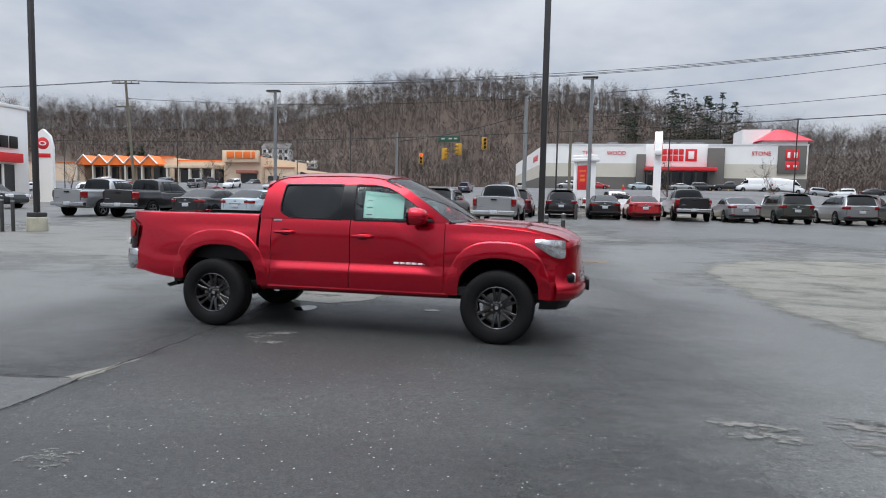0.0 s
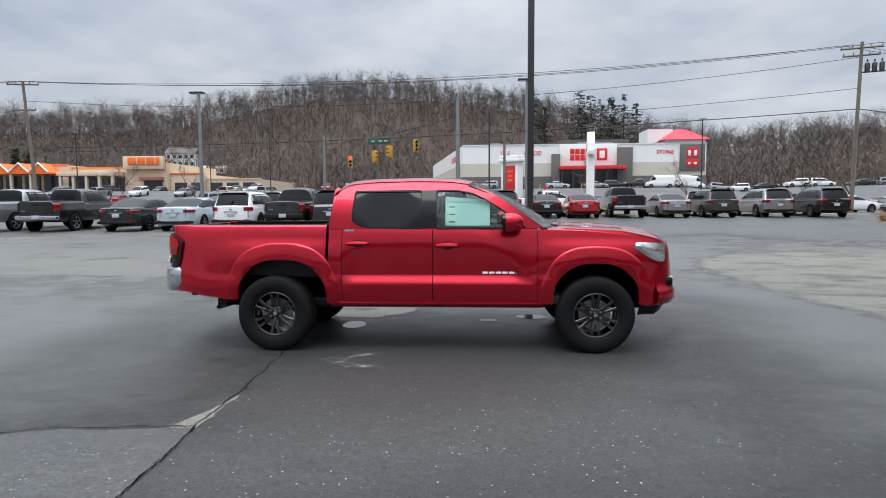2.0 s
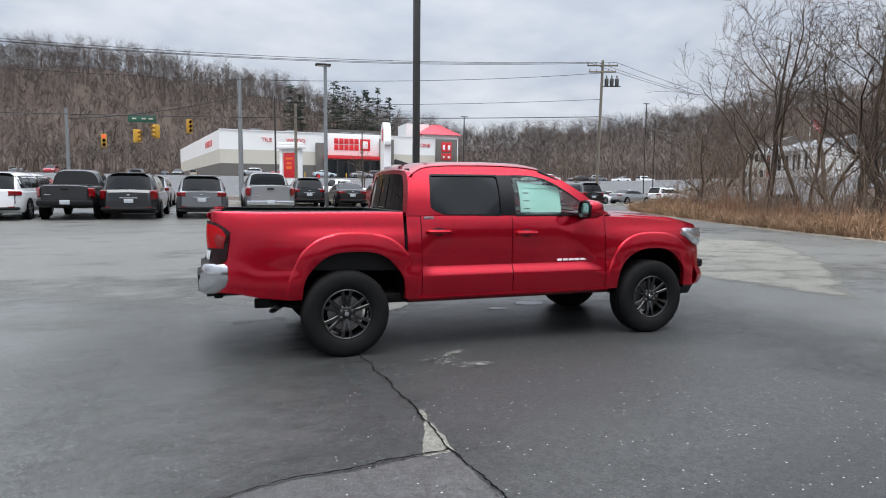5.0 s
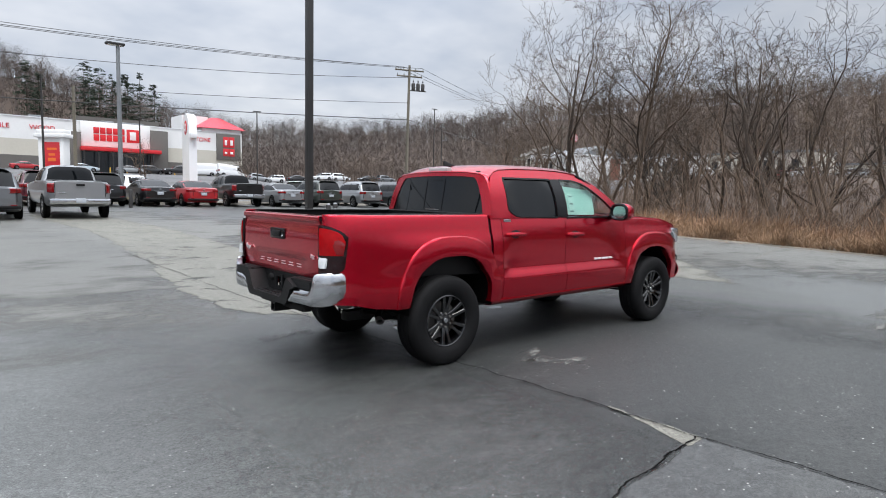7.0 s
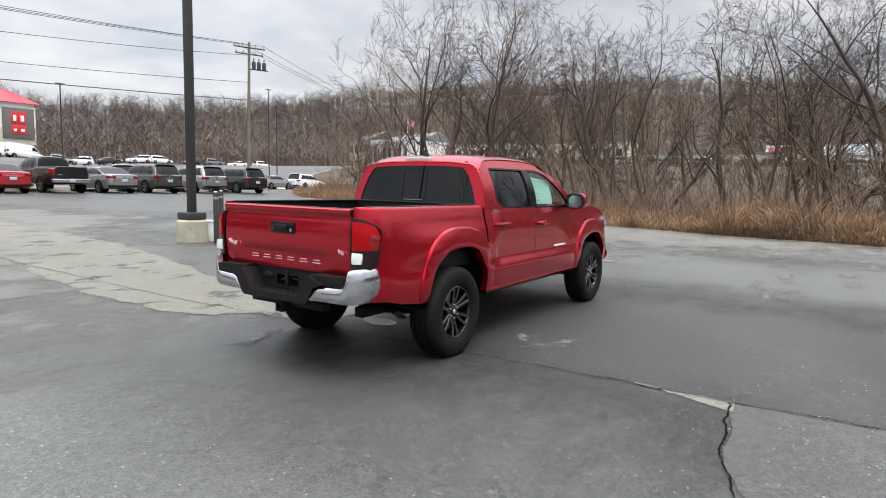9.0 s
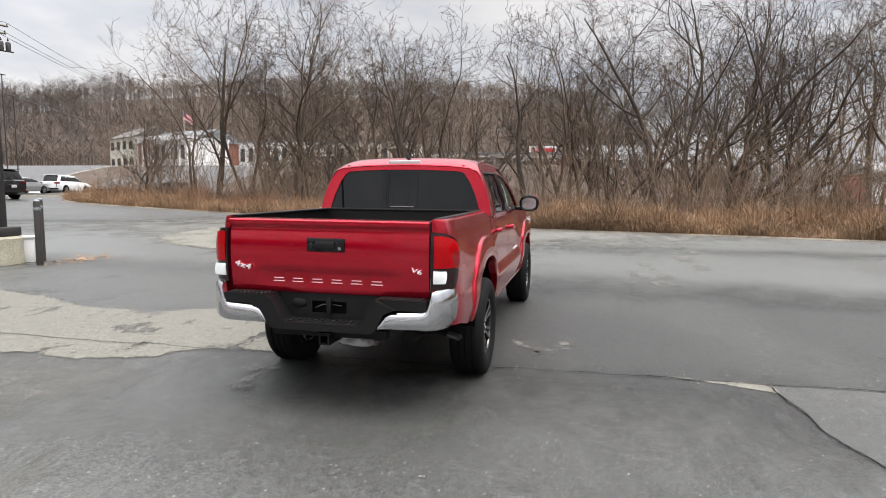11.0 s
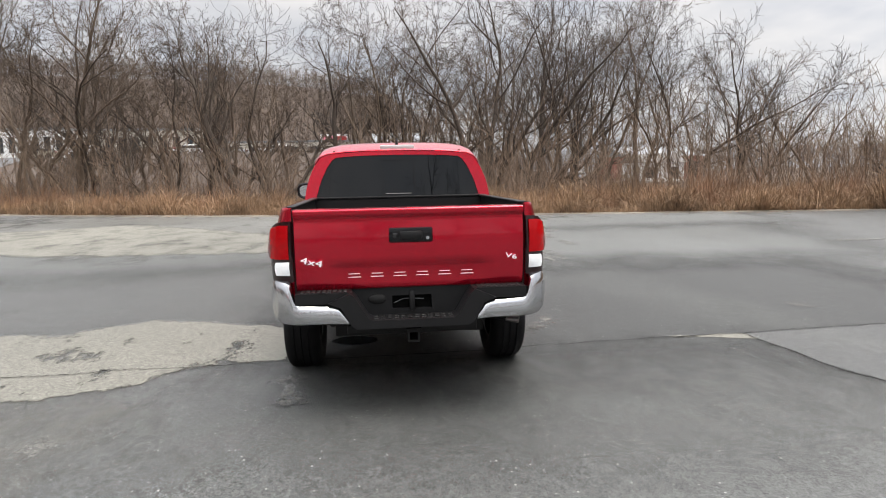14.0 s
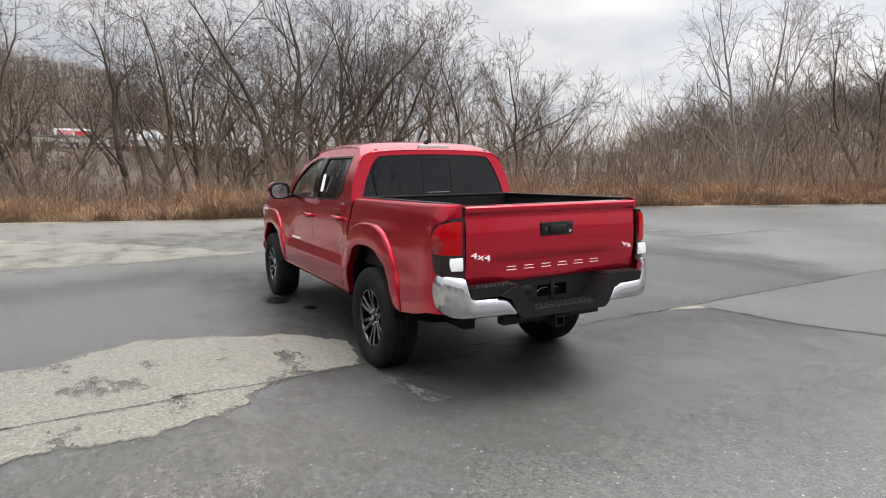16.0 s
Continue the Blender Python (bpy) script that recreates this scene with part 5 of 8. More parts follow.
def truck_wheel(x, side):
    wheel = new("wheel")
    wheel.parent = truck
    wheel.matrix_basis = pose(x, side * 0.770, R - 0.002) @ Matrix.Diagonal((1, -side, 1, 1))
    tagged(wheel, "black alloy wheel with a chunky black tyre")
    bm = lathe(TYRE, 64, "y")
    bmesh.ops.recalc_face_normals(bm, faces=bm.faces[:])
    part("tyre", bm, M["rubber"], wheel)
    # the side y = -0.1 faces outwards
    bm = lathe([(0.224, -0.105), (0.217, -0.109), (0.209, -0.104), (0.205, -0.092)], 48, "y")
    rim = part("rim", bm, M["alloy"], wheel)
    part("rim_barrel", lathe([(0.205, -0.092), (0.203, -0.08), (0.195, 0.0), (0.205, 0.10), (0.222, 0.105)], 48, "y"), M["gloss_black"], rim)
    bm = lathe([(0.0, -0.076), (0.045, -0.078), (0.066, -0.074), (0.078, -0.062), (0.080, -0.03)], 36, "y")
    for k in range(6):
        for sgn in (-1, 1):
            m = pose(0, 0, 0, 0, 60 * k + sgn * 2.0, 0)
            rows = []
            for r, w, y0, dx in ((0.060, 0.020, -0.076, sgn * 0.008), (0.105, 0.015, -0.088, sgn * 0.016), (0.150, 0.0145, -0.097, sgn * 0.022), (0.208, 0.017, -0.105, sgn * 0.031)):
                rows.append([m @ Vector((dx - w, y0 + 0.030, r)), m @ Vector((dx - w, y0 + 0.004, r)), m @ Vector((dx - w + 0.004, y0, r)), m @ Vector((dx + w - 0.004, y0, r)), m @ Vector((dx + w, y0 + 0.004, r)), m @ Vector((dx + w, y0 + 0.030, r))])
            grid(rows, closed=True, bm=bm)
    bmesh.ops.recalc_face_normals(bm, faces=bm.faces[:])
    part("spokes", bm, M["alloy"], rim)
    cap_ob = part("centre_cap", lathe([(0.0, -0.090), (0.030, -0.089), (0.036, -0.084), (0.038, -0.070)], 24, "y"), M["gloss_black"], rim)
    part("cap_emblem", lathe([(0.0, -0.0915), (0.020, -0.0910), (0.022, -0.088)], 20, "y"), M["chrome"], rim)
    for k in range(6):
        a = math.pi * k / 3 + 0.52
        nut = lathe([(0.0, -0.092), (0.008, -0.091), (0.011, -0.086), (0.011, -0.062)], 8, "y")
        for v in nut.verts:
            v.co.x += 0.057 * math.cos(a)
            v.co.z += 0.057 * math.sin(a)
        part("wheel_nut", nut, M["steel"], wheel)
    part("brake_disc", lathe([(0.0, 0.0), (0.06, -0.02), (0.155, -0.02), (0.155, 0.01), (0.0, 0.01)], 32, "y"), M["steel"], wheel)


for x in (-1.618, 1.618):
    for s in (-1, 1):
        truck_wheel(x, s)

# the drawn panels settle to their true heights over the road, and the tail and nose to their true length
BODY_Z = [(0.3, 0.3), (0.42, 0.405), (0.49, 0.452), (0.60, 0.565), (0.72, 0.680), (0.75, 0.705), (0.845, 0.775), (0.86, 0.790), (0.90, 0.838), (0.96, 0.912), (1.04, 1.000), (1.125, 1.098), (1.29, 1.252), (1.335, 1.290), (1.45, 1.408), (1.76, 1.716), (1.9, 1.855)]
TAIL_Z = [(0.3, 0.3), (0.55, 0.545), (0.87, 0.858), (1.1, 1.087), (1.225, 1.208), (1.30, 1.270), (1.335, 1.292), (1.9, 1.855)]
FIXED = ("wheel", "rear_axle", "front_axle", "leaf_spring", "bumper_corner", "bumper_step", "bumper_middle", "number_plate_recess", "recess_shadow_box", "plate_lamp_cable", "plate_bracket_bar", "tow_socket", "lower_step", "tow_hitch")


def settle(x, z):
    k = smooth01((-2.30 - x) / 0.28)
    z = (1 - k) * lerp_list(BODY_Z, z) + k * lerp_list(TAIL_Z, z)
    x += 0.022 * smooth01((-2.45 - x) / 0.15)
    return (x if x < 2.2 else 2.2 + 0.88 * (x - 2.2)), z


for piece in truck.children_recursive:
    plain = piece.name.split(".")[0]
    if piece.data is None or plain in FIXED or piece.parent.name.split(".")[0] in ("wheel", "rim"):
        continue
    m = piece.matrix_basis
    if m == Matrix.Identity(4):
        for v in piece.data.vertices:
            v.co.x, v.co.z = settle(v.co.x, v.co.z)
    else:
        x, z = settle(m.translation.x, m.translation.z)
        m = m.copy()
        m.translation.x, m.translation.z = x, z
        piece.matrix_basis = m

# ---- parked cars ----
MESHES = {}
CAR = {
    # length, width, wheel radius, axle places, lower outline (x, top z), cabin base x, cabin roof x, belt z, roof z
    "sedan": dict(L=4.75, W=1.82, r=0.33, ax=(-1.38, 1.38), top=[(-2.37, 0.80), (-2.34, 0.99), (-2.2, 1.03), (-1.75, 1.05), (-0.6, 0.98), (0.95, 0.96), (1.3, 0.93), (2.0, 0.82), (2.28, 0.70), (2.37, 0.55)], base=(-1.85, 1.15), roof=(-0.95, 0.20), belt=0.98, h=1.44, floor=0.22),
    "suv": dict(L=4.65, W=1.88, r=0.36, ax=(-1.32, 1.36), top=[(-2.32, 0.70), (-2.30, 1.02), (-2.2, 1.08), (-0.6, 1.06), (0.95, 1.06), (1.25, 1.05), (1.95, 0.96), (2.25, 0.82), (2.32, 0.60)], base=(-2.18, 1.12), roof=(-1.90, 0.25), belt=1.06, h=1.70, floor=0.25),
    "minivan": dict(L=5.1, W=2.0, r=0.34, ax=(-1.5, 1.55), top=[(-2.55, 0.70), (-2.53, 1.0), (-2.45, 1.10), (0.9, 1.06), (1.4, 1.04), (2.2, 0.86), (2.5, 0.70), (2.55, 0.55)], base=(-2.42, 1.45), roof=(-2.15, 0.35), belt=1.07, h=1.76, floor=0.22),
    "pickup": dict(L=5.75, W=2.0, r=0.40, ax=(-1.75, 1.85), top=[(-2.87, 0.75), (-2.85, 1.30), (-2.75, 1.32), (-1.05, 1.32), (-1.0, 1.24), (1.0, 1.22), (1.3, 1.24), (2.5, 1.18), (2.8, 1.08), (2.87, 0.7)], base=(-1.0, 1.25), roof=(-0.85, 0.35), belt=1.24, h=1.88, floor=0.42),
    "jeep_pickup": dict(L=5.5, W=1.9, r=0.41, ax=(-1.7, 1.75), top=[(-2.75, 0.75), (-2.73, 1.22), (-2.65, 1.24), (-0.95, 1.24), (-0.9, 1.18), (0.9, 1.18), (1.1, 1.20), (2.5, 1.14), (2.7, 1.0), (2.75, 0.7)], base=(-0.9, 1.0), roof=(-0.88, 0.60), belt=1.19, h=1.84, floor=0.42),
    "van": dict(L=6.0, W=2.05, r=0.36, ax=(-1.9, 1.75), top=[(-3.0, 0.6), (-2.98, 1.40), (-0.5, 1.42), (1.6, 1.35), (2.0, 1.25), (2.7, 1.05), (2.95, 0.8), (3.0, 0.6)], base=(-2.97, 2.2), roof=(-2.90, 1.2), belt=1.40, h=2.55, floor=0.30),
}
PAINTS = {}


def car_paint(name):
    tone = {"white": (0.74, 0.75, 0.76), "silver": (0.34, 0.35, 0.36), "grey": (0.20, 0.21, 0.22), "black": (0.006, 0.006, 0.007), "dark_green": (0.035, 0.042, 0.036), "charcoal": (0.030, 0.032, 0.035), "red": (0.36, 0.012, 0.018), "maroon": (0.085, 0.010, 0.018), "navy": (0.022, 0.03, 0.06), "pale_blue": (0.40, 0.47, 0.52), "tan": (0.38, 0.34, 0.27)}[name]
    if name not in PAINTS:
        PAINTS[name] = paint(name + "_car_paint", tone, 0.3, 0.65 if name in ("silver", "grey", "charcoal") else 0.0, 0.04, 2, coat=0.8)
    return PAINTS[name]


def car_mesh(key, build, mats):
    if key not in MESHES:
        bm = build()
        me = bpy.data.meshes.new(key[1])
        bm.to_mesh(me)
        bm.free()
        for m in mats:
            me.materials.append(m)
        me.shade_smooth()
        me.set_sharp_from_angle(angle=radians(32))
        MESHES[key] = me
    return MESHES[key]


def cabin_point(k, x, a, out=0.0):
    """A point on the rounded cabin over the belt line; a from 0 (left belt) over the roof to pi."""
    c = CAR[k]
    (b0, b1), (r0, r1), zb, zr = c["base"], c["roof"], c["belt"] - 0.03, c["h"]
    ridge = [(b0, zb), (b0 + 0.5 * (r0 - b0), zb + 0.53 * (zr - zb)), (b0 + 0.9 * (r0 - b0), zb + 0.90 * (zr - zb)), (r0 + 0.12, zr - 0.025), (r0 + 0.4, zr - 0.004), (0.5 * (r0 + r1), zr), (r1 - 0.25, zr - 0.012), (r1 + 0.12 * (b1 - r1), zr - 0.05), (r1 + 0.5 * (b1 - r1), zb + 0.55 * (zr - zb)), (b1, zb)]
    zt = lerp_list(ridge, x)
    co, si = math.cos(a), math.sin(a)
    p = 0.42
    w = c["W"] / 2 * 0.945 * (1 - 0.10 * smooth01((b0 + 0.5 - x) / 0.5) - 0.05 * smooth01((x - r1) / max(b1 - r1, 0.1)))
    z = zb + (zt - zb) * abs(si) ** p
    lean = (0.20 if k != "van" else 0.10) * (z - zb) / (zr - zb)
    y = math.copysign(abs(co) ** p, co) * (w * (1 - lean) + out)
    return x, y, z + out * abs(si) ** 2


def car_body(k):
    c = CAR[k]
    w, L = c["W"] / 2, c["L"] / 2
    rows = []
    xs = sorted({*(p[0] for p in c["top"]), *np.linspace(-L + 0.04, L - 0.04, 30).round(3).tolist(), -L + 0.12, L - 0.12, -L + 0.22, L - 0.22})
    for x in xs:
        zt = lerp_list(c["top"], x)
        end = min(1.0, (L - abs(x)) / 0.55)
        ww = w * (0.76 + 0.24 * (1 - (1 - end) ** 2.4))
        f = c["floor"] + 0.12 * (1 - smooth01(end * 1.5))
        h = zt - f
        half = [(0.0, f), (ww * 0.80, f), (ww * 0.93, f + 0.03), (ww * 0.985, f + 0.12), (ww * 0.99, f + 0.30 * h), (ww, f + 0.52 * h), (ww * 0.995, f + 0.66 * h), (ww * 0.965, f + 0.74 * h), (ww * 0.965, f + 0.84 * h), (ww * 0.945, f + 0.93 * h), (ww * 0.90, zt - 0.015), (ww * 0.80, zt), (0.0, zt + 0.02)]
        rows.append([(x, y, z) for y, z in half] + [(x, -y, z) for y, z in reversed(half[1:-1])])
    bm = grid(rows, closed=True)
    cap(bm, rows[0])
    cap(bm, rows[-1])
    (b0, b1), (r0, r1) = c["base"], c["roof"]
    xs = sorted({*np.linspace(b0, r0 + 0.12, 8).tolist(), *np.linspace(r0 + 0.12, r1 - 0.25, 5).tolist(), *np.linspace(r1 - 0.25, b1, 9).tolist()})
    grid([[cabin_point(k, x, math.pi * j / 26) for j in range(27)] for x in xs], flip=True, bm=bm)
    bmesh.ops.recalc_face_normals(bm, faces=bm.faces[:])
    return bm


def car_pane(k, which):
    c = CAR[k]
    (b0, b1), (r0, r1) = c["base"], c["roof"]
    boxy = r0 - b0 < 0.45
    if which in ("left", "right"):
        lo = b0 + (0.30 if boxy else 0.30 * (r0 - b0))
        if k == "van":
            lo = 0.9
        rows = []
        for f in (0.14, 0.35, 0.6, 0.80):
            a = math.asin(f ** (1 / 0.42))
            a = a if which == "left" else math.pi - a
            rows.append([cabin_point(k, x, a, 0.006) for x in np.linspace(lo, b1 - 0.22 - 0.15 * f, 14)])
        return grid(rows, flip=which == "left")
    xs = np.linspace(b0 + 0.02, r0 + 0.02, 7) if which == "back" else np.linspace(r1 + 0.05, b1 - 0.03, 7)
    rows = []
    for x in xs:
        rows.append([(p[0] + (-0.010 if which == "back" else 0.010), p[1], p[2] + 0.005) for p in (cabin_point(k, x, math.pi * (0.20 + 0.60 * j / 12)) for j in range(13))])
    return grid(rows, flip=True)


def car_pillar(k, s):
    """A dark door pillar across the side glass."""
    c = CAR[k]
    (b0, b1), (r0, r1) = c["base"], c["roof"]
    m = 0.5 * (r0 + r1) + 0.08
    rows = []
    for f in (0.10, 0.35, 0.6, 0.82):
        a = math.asin(f ** (1 / 0.42))
        rows.append([cabin_point(k, x, a if s > 0 else math.pi - a, 0.009) for x in (m - 0.05, m + 0.05)])
    return grid(rows, flip=s > 0)


def tail_lamp_mesh(w, L, inn, lo, hi, s):
    """A lamp that wraps round the rear corner."""
    rows = []
    for f, o in ((0, -0.02), (0.12, 0.008), (0.5, 0.014), (0.88, 0.008), (1, -0.02)):
        row = []
        for x, y in ((-L - 0.002, inn), (-L - 0.004, w * 0.60), (-L + 0.004, w * 0.75), (-L + 0.05, w * 0.835), (-L + 0.13, w * 0.90), (-L + 0.25, w * 0.955)):
            if y < inn:
                y = inn
            row.append((x - o, s * (y + o), lo + (hi - lo) * f))
        rows.append(row)
    return grid(rows, flip=s < 0)


def car_tyre(k):
    c = CAR[k]
    r = c["r"]
    return lathe([(r * 0.62, -0.10), (r * 0.9, -0.115), (r, -0.085), (r, 0.085), (r * 0.9, 0.115), (r * 0.62, 0.10)], 22, "y")


def car_rim(k):
    r = CAR[k]["r"]
    bm = lathe([(0.0, -0.07), (r * 0.18, -0.09), (r * 0.2, -0.05), (r * 0.5, -0.05), (r * 0.62, -0.098), (r * 0.66, -0.104), (r * 0.67, -0.09)], 20, "y")
    for j in range(5):
        box_into(bm, (-0.028, -0.098, 0.04), (0.028, -0.06, r * 0.62), 0, 1, pose(0, 0, 0, 0, 72 * j, 0))
    return bm


def car(kind, colour, x, y, turn, label, name=None, rims="alloy_silver", category=None, group="parked cars"):
    """A parked car; x, y is its middle, turn its heading from +x."""
    c = CAR[kind]
    w, L, r = c["W"] / 2, c["L"] / 2, c["r"]
    a = radians(turn)
    nose = ground_z(x + 1.4 * math.cos(a), y + 1.4 * math.sin(a))
    tail = ground_z(x - 1.4 * math.cos(a), y - 1.4 * math.sin(a))
    base = thing(name or {"sedan": "sedan", "suv": "suv", "minivan": "minivan", "pickup": "pickup_truck", "jeep_pickup": "pickup_truck", "van": "cargo_van"}[kind], label, category or {"suv": "car", "sedan": "car", "minivan": "minivan", "van": "van"}.get(kind, "pickup truck"), (0, 0, 0), 0, group)
    base.matrix_world = pose(x, y, (nose + tail) / 2 + 0.014, 0, -math.degrees(math.atan2(nose - tail, 2.8)), turn)

    def add(nm, key, build, mats, parent=base, place=None):
        ob = new(nm, car_mesh(key, build, mats))
        ob.parent = parent
        if place is not None:
            ob.matrix_basis = place
        return ob

    add("body", (kind, "body", colour), lambda: car_body(kind), [car_paint(colour)])
    for which in ("left", "right", "back", "front"):
        if kind == "van" and which == "back":
            continue
        if which in ("left", "right") and kind != "van":
            add("door_pillar", (kind, "pillar_" + which), lambda q=1 if which == "left" else -1: car_pillar(kind, q), [M["black_plastic"]])
        add({"left": "side_window", "right": "side_window", "back": "back_window", "front": "windscreen"}[which], (kind, "pane_" + which), lambda q=which: car_pane(kind, q), [M["privacy"]])
    for ax in c["ax"]:
        for s in (-1, 1):
            # a black disc on the side draws the shaded wheel well, which isn't hollowed
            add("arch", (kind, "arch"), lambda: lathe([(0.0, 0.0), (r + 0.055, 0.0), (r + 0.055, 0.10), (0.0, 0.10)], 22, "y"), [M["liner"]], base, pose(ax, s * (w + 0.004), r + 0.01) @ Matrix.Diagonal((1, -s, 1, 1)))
            wh = add("wheel", (kind, "tyre"), lambda: car_tyre(kind), [M["rubber"]], base, pose(ax, s * (w - 0.085), r) @ Matrix.Diagonal((1, -s, 1, 1)))
            add("rim", (kind, "rim", rims), lambda: car_rim(kind), [M[rims]], wh)
    zt = lerp_list(c["top"], -L + 0.1)
    tall = kind in ("pickup", "jeep_pickup", "van")
    for s in (-1, 1):
        lo, hi = (zt - 0.42, zt - 0.08) if tall else ((zt - 0.20, zt - 0.07) if kind == "sedan" else (zt - 0.20, zt - 0.03))
        inn = w * (0.78 if tall else {"sedan": 0.50, "suv": 0.60, "minivan": 0.74}[kind])
        if kind == "minivan":
            lo, hi = zt - 0.36, zt + 0.0
        add("tail_lamp", (kind, "tail_lamp", s), lambda: tail_lamp_mesh(w, L, inn, lo, hi, s), [M["lens_deep"]])
        zf = lerp_list(c["top"], L - 0.25)
        add("headlamp", (kind, "headlamp", s), lambda: box((L - 0.33, min(s * w * 0.55, s * w * 0.93), zf - 0.20), (L - 0.02, max(s * w * 0.55, s * w * 0.95), zf - 0.03), 0.03), [M["lamp_white"]])
    chrome = kind in ("pickup",) and colour in ("black", "silver", "grey")
    bz = c["floor"] + (0.10 if tall else 0.12)
    add("rear_bumper", (kind, "rear_bumper", chrome), lambda: box((-L - 0.05, -w * 0.93, bz), (-L + 0.18, w * 0.93, bz + (0.20 if tall else 0.11)), 0.05), [M["chrome"] if chrome else M["black_plastic"]])
    pz = bz + 0.05 if tall else bz + 0.28
    add("number_plate", (kind, "plate"), lambda: box((-L - (0.066 if tall else 0.03), -0.155, pz), (-L + 0.02, 0.155, pz + 0.155), 0.01), [M["plate"]])
    if kind != "van":
        # gaps round the boot lid or tailgate, its handle strip, badge and bumper reflectors
        gap_z0, gap_z1, gw = (0.80, zt - 0.05, w * 0.76) if tall else (c["floor"] + 0.34, zt - 0.02, w * (0.62 if kind == "sedan" else 0.80))
        for s in (-1, 1):
            add("lid_gap", (kind, "lid_gap", s), lambda: box((-L - 0.004, s * gw - 0.006, gap_z0), (-L + 0.10, s * gw + 0.006, gap_z1)), [M["black_plastic"]])
            if not tall:
                add("reflector", (kind, "reflector", s), lambda: box((-L - 0.058, s * w * 0.70 - 0.09, bz + 0.10), (-L - 0.01, s * w * 0.70 + 0.09, bz + 0.135), 0.008), [M["lens_deep"]])
        hz0 = zt - 0.16 if tall else pz + 0.17
        add("lid_handle", (kind, "lid_handle"), lambda: box((-L - 0.03, -0.13 if tall else -0.30, hz0), (-L + 0.05, 0.13 if tall else 0.30, hz0 + (0.07 if tall else 0.035)), 0.01), [M["black_plastic"] if tall else M["chrome"]])
        add("rear_badge", (kind, "rear_badge"), lambda: box((-L - 0.012, -0.06, hz0 + 0.10), (-L + 0.05, 0.06, hz0 + 0.15), 0.01) if not tall else box((-L - 0.012, w * 0.45, 0.90), (-L + 0.05, w * 0.45 + 0.2, 0.93), 0.004), [M["chrome"]])
    if kind in ("suv", "minivan"):
        add("rear_wiper", (kind, "rear_wiper"), lambda: tube([(c["base"][0] - 0.035, 0.0, c["belt"] + 0.03), (c["base"][0] - 0.02, 0.18, c["belt"] + 0.09), (c["base"][0] - 0.01, 0.38, c["belt"] + 0.10)], 0.012, 5), [M["black_plastic"]])
    if tall and kind != "van":
        c0 = c["base"][0]
        add("bed_opening", (kind, "bed_opening"), lambda: box((-L + 0.13, -w * 0.80, 1.22), (c0 - 0.12, w * 0.80, c["top"][2][1] + 0.022), 0.01), [M["black_plastic"]])
    if kind in ("suv", "minivan"):
        add("rear_spoiler", (kind, "spoiler", colour), lambda: box((c["roof"][0] - 0.17, -w * 0.70, c["h"] - 0.055), (c["roof"][0] + 0.12, w * 0.70, c["h"] - 0.02), 0.015), [car_paint(colour)])
    return base


ROW = "cars parked in the near rows"
# row across the lot, tails towards the middle
for x, kind, colour, label in (
    (1.9, "suv", "charcoal", "dark grey crossover parked tail out by a lamp post"),
    (4.4, "sedan", "black", "black four-door sedan parked tail out"),
    (6.65, "sedan", "red", "bright red four-door sedan parked tail out"),
    (9.25, "pickup", "black", "large black crew-cab pickup parked tail out"),
    (11.95, "sedan", "silver", "pale silver sedan parked tail out"),
    (14.6, "suv", "dark_green", "dark green crossover parked tail out"),
    (17.75, "suv", "silver", "silver-grey crossover parked tail out"),
    (20.9, "suv", "charcoal", "dark grey family crossover at the end of the row"),
    (-0.8, "suv", "maroon", "dark maroon crossover parked behind a silver pickup"),
    (-6.4, "suv", "silver", "silver crossover parked between two rows"),
    (-9.2, "sedan", "grey", "grey sedan parked in the second row"),
    (-12.4, "suv", "white", "white crossover parked in the second row"),
):
    car(kind, colour, x, 29.3 + CAR[kind]["L"] / 2, 90, label, group=ROW)
for x, y, kind, colour, label in (
    (-0.9, 19.5, "pickup", "silver", "silver mid-size pickup parked tail out"),
    (-3.5, 19.2, "suv", "grey", "grey three-row crossover parked tail out"),
    (-6.0, 18.9, "minivan", "charcoal", "dark grey minivan parked tail out"),
    (-8.0, 18.7, "jeep_pickup", "black", "boxy black off-road pickup parked tail out"),
    (-10.2, 18.5, "suv", "white", "white wagon-like crossover parked tail out"),
    (-12.6, 18.2, "sedan", "pale_blue", "pale silver-blue sedan parked tail out"),
    (-15.0, 18.0, "sedan", "black", "black sedan with dark wheels parked tail out"),
    (-18.4, 17.8, "pickup", "black", "large black pickup with chrome bumper parked tail out"),
    (-21.2, 17.8, "pickup", "silver", "large silver pickup with chrome bumper parked tail out"),
):
    car(kind, colour, x, y + CAR[kind]["L"] / 2, 90, label, group=ROW, rims="alloy" if kind == "jeep_pickup" or label.startswith("black sedan") else "alloy_silver")
car("suv", "white", -28.6, 29.5, 20, "white crossover parked beside the showroom", group=ROW)
car("suv", "charcoal", -33.0, 24.0, 8, "dark grey crossover parked by the showroom", group=ROW)
car("pickup", "white", 6.0, 41.5, 12, "white pickup parked across the verge")
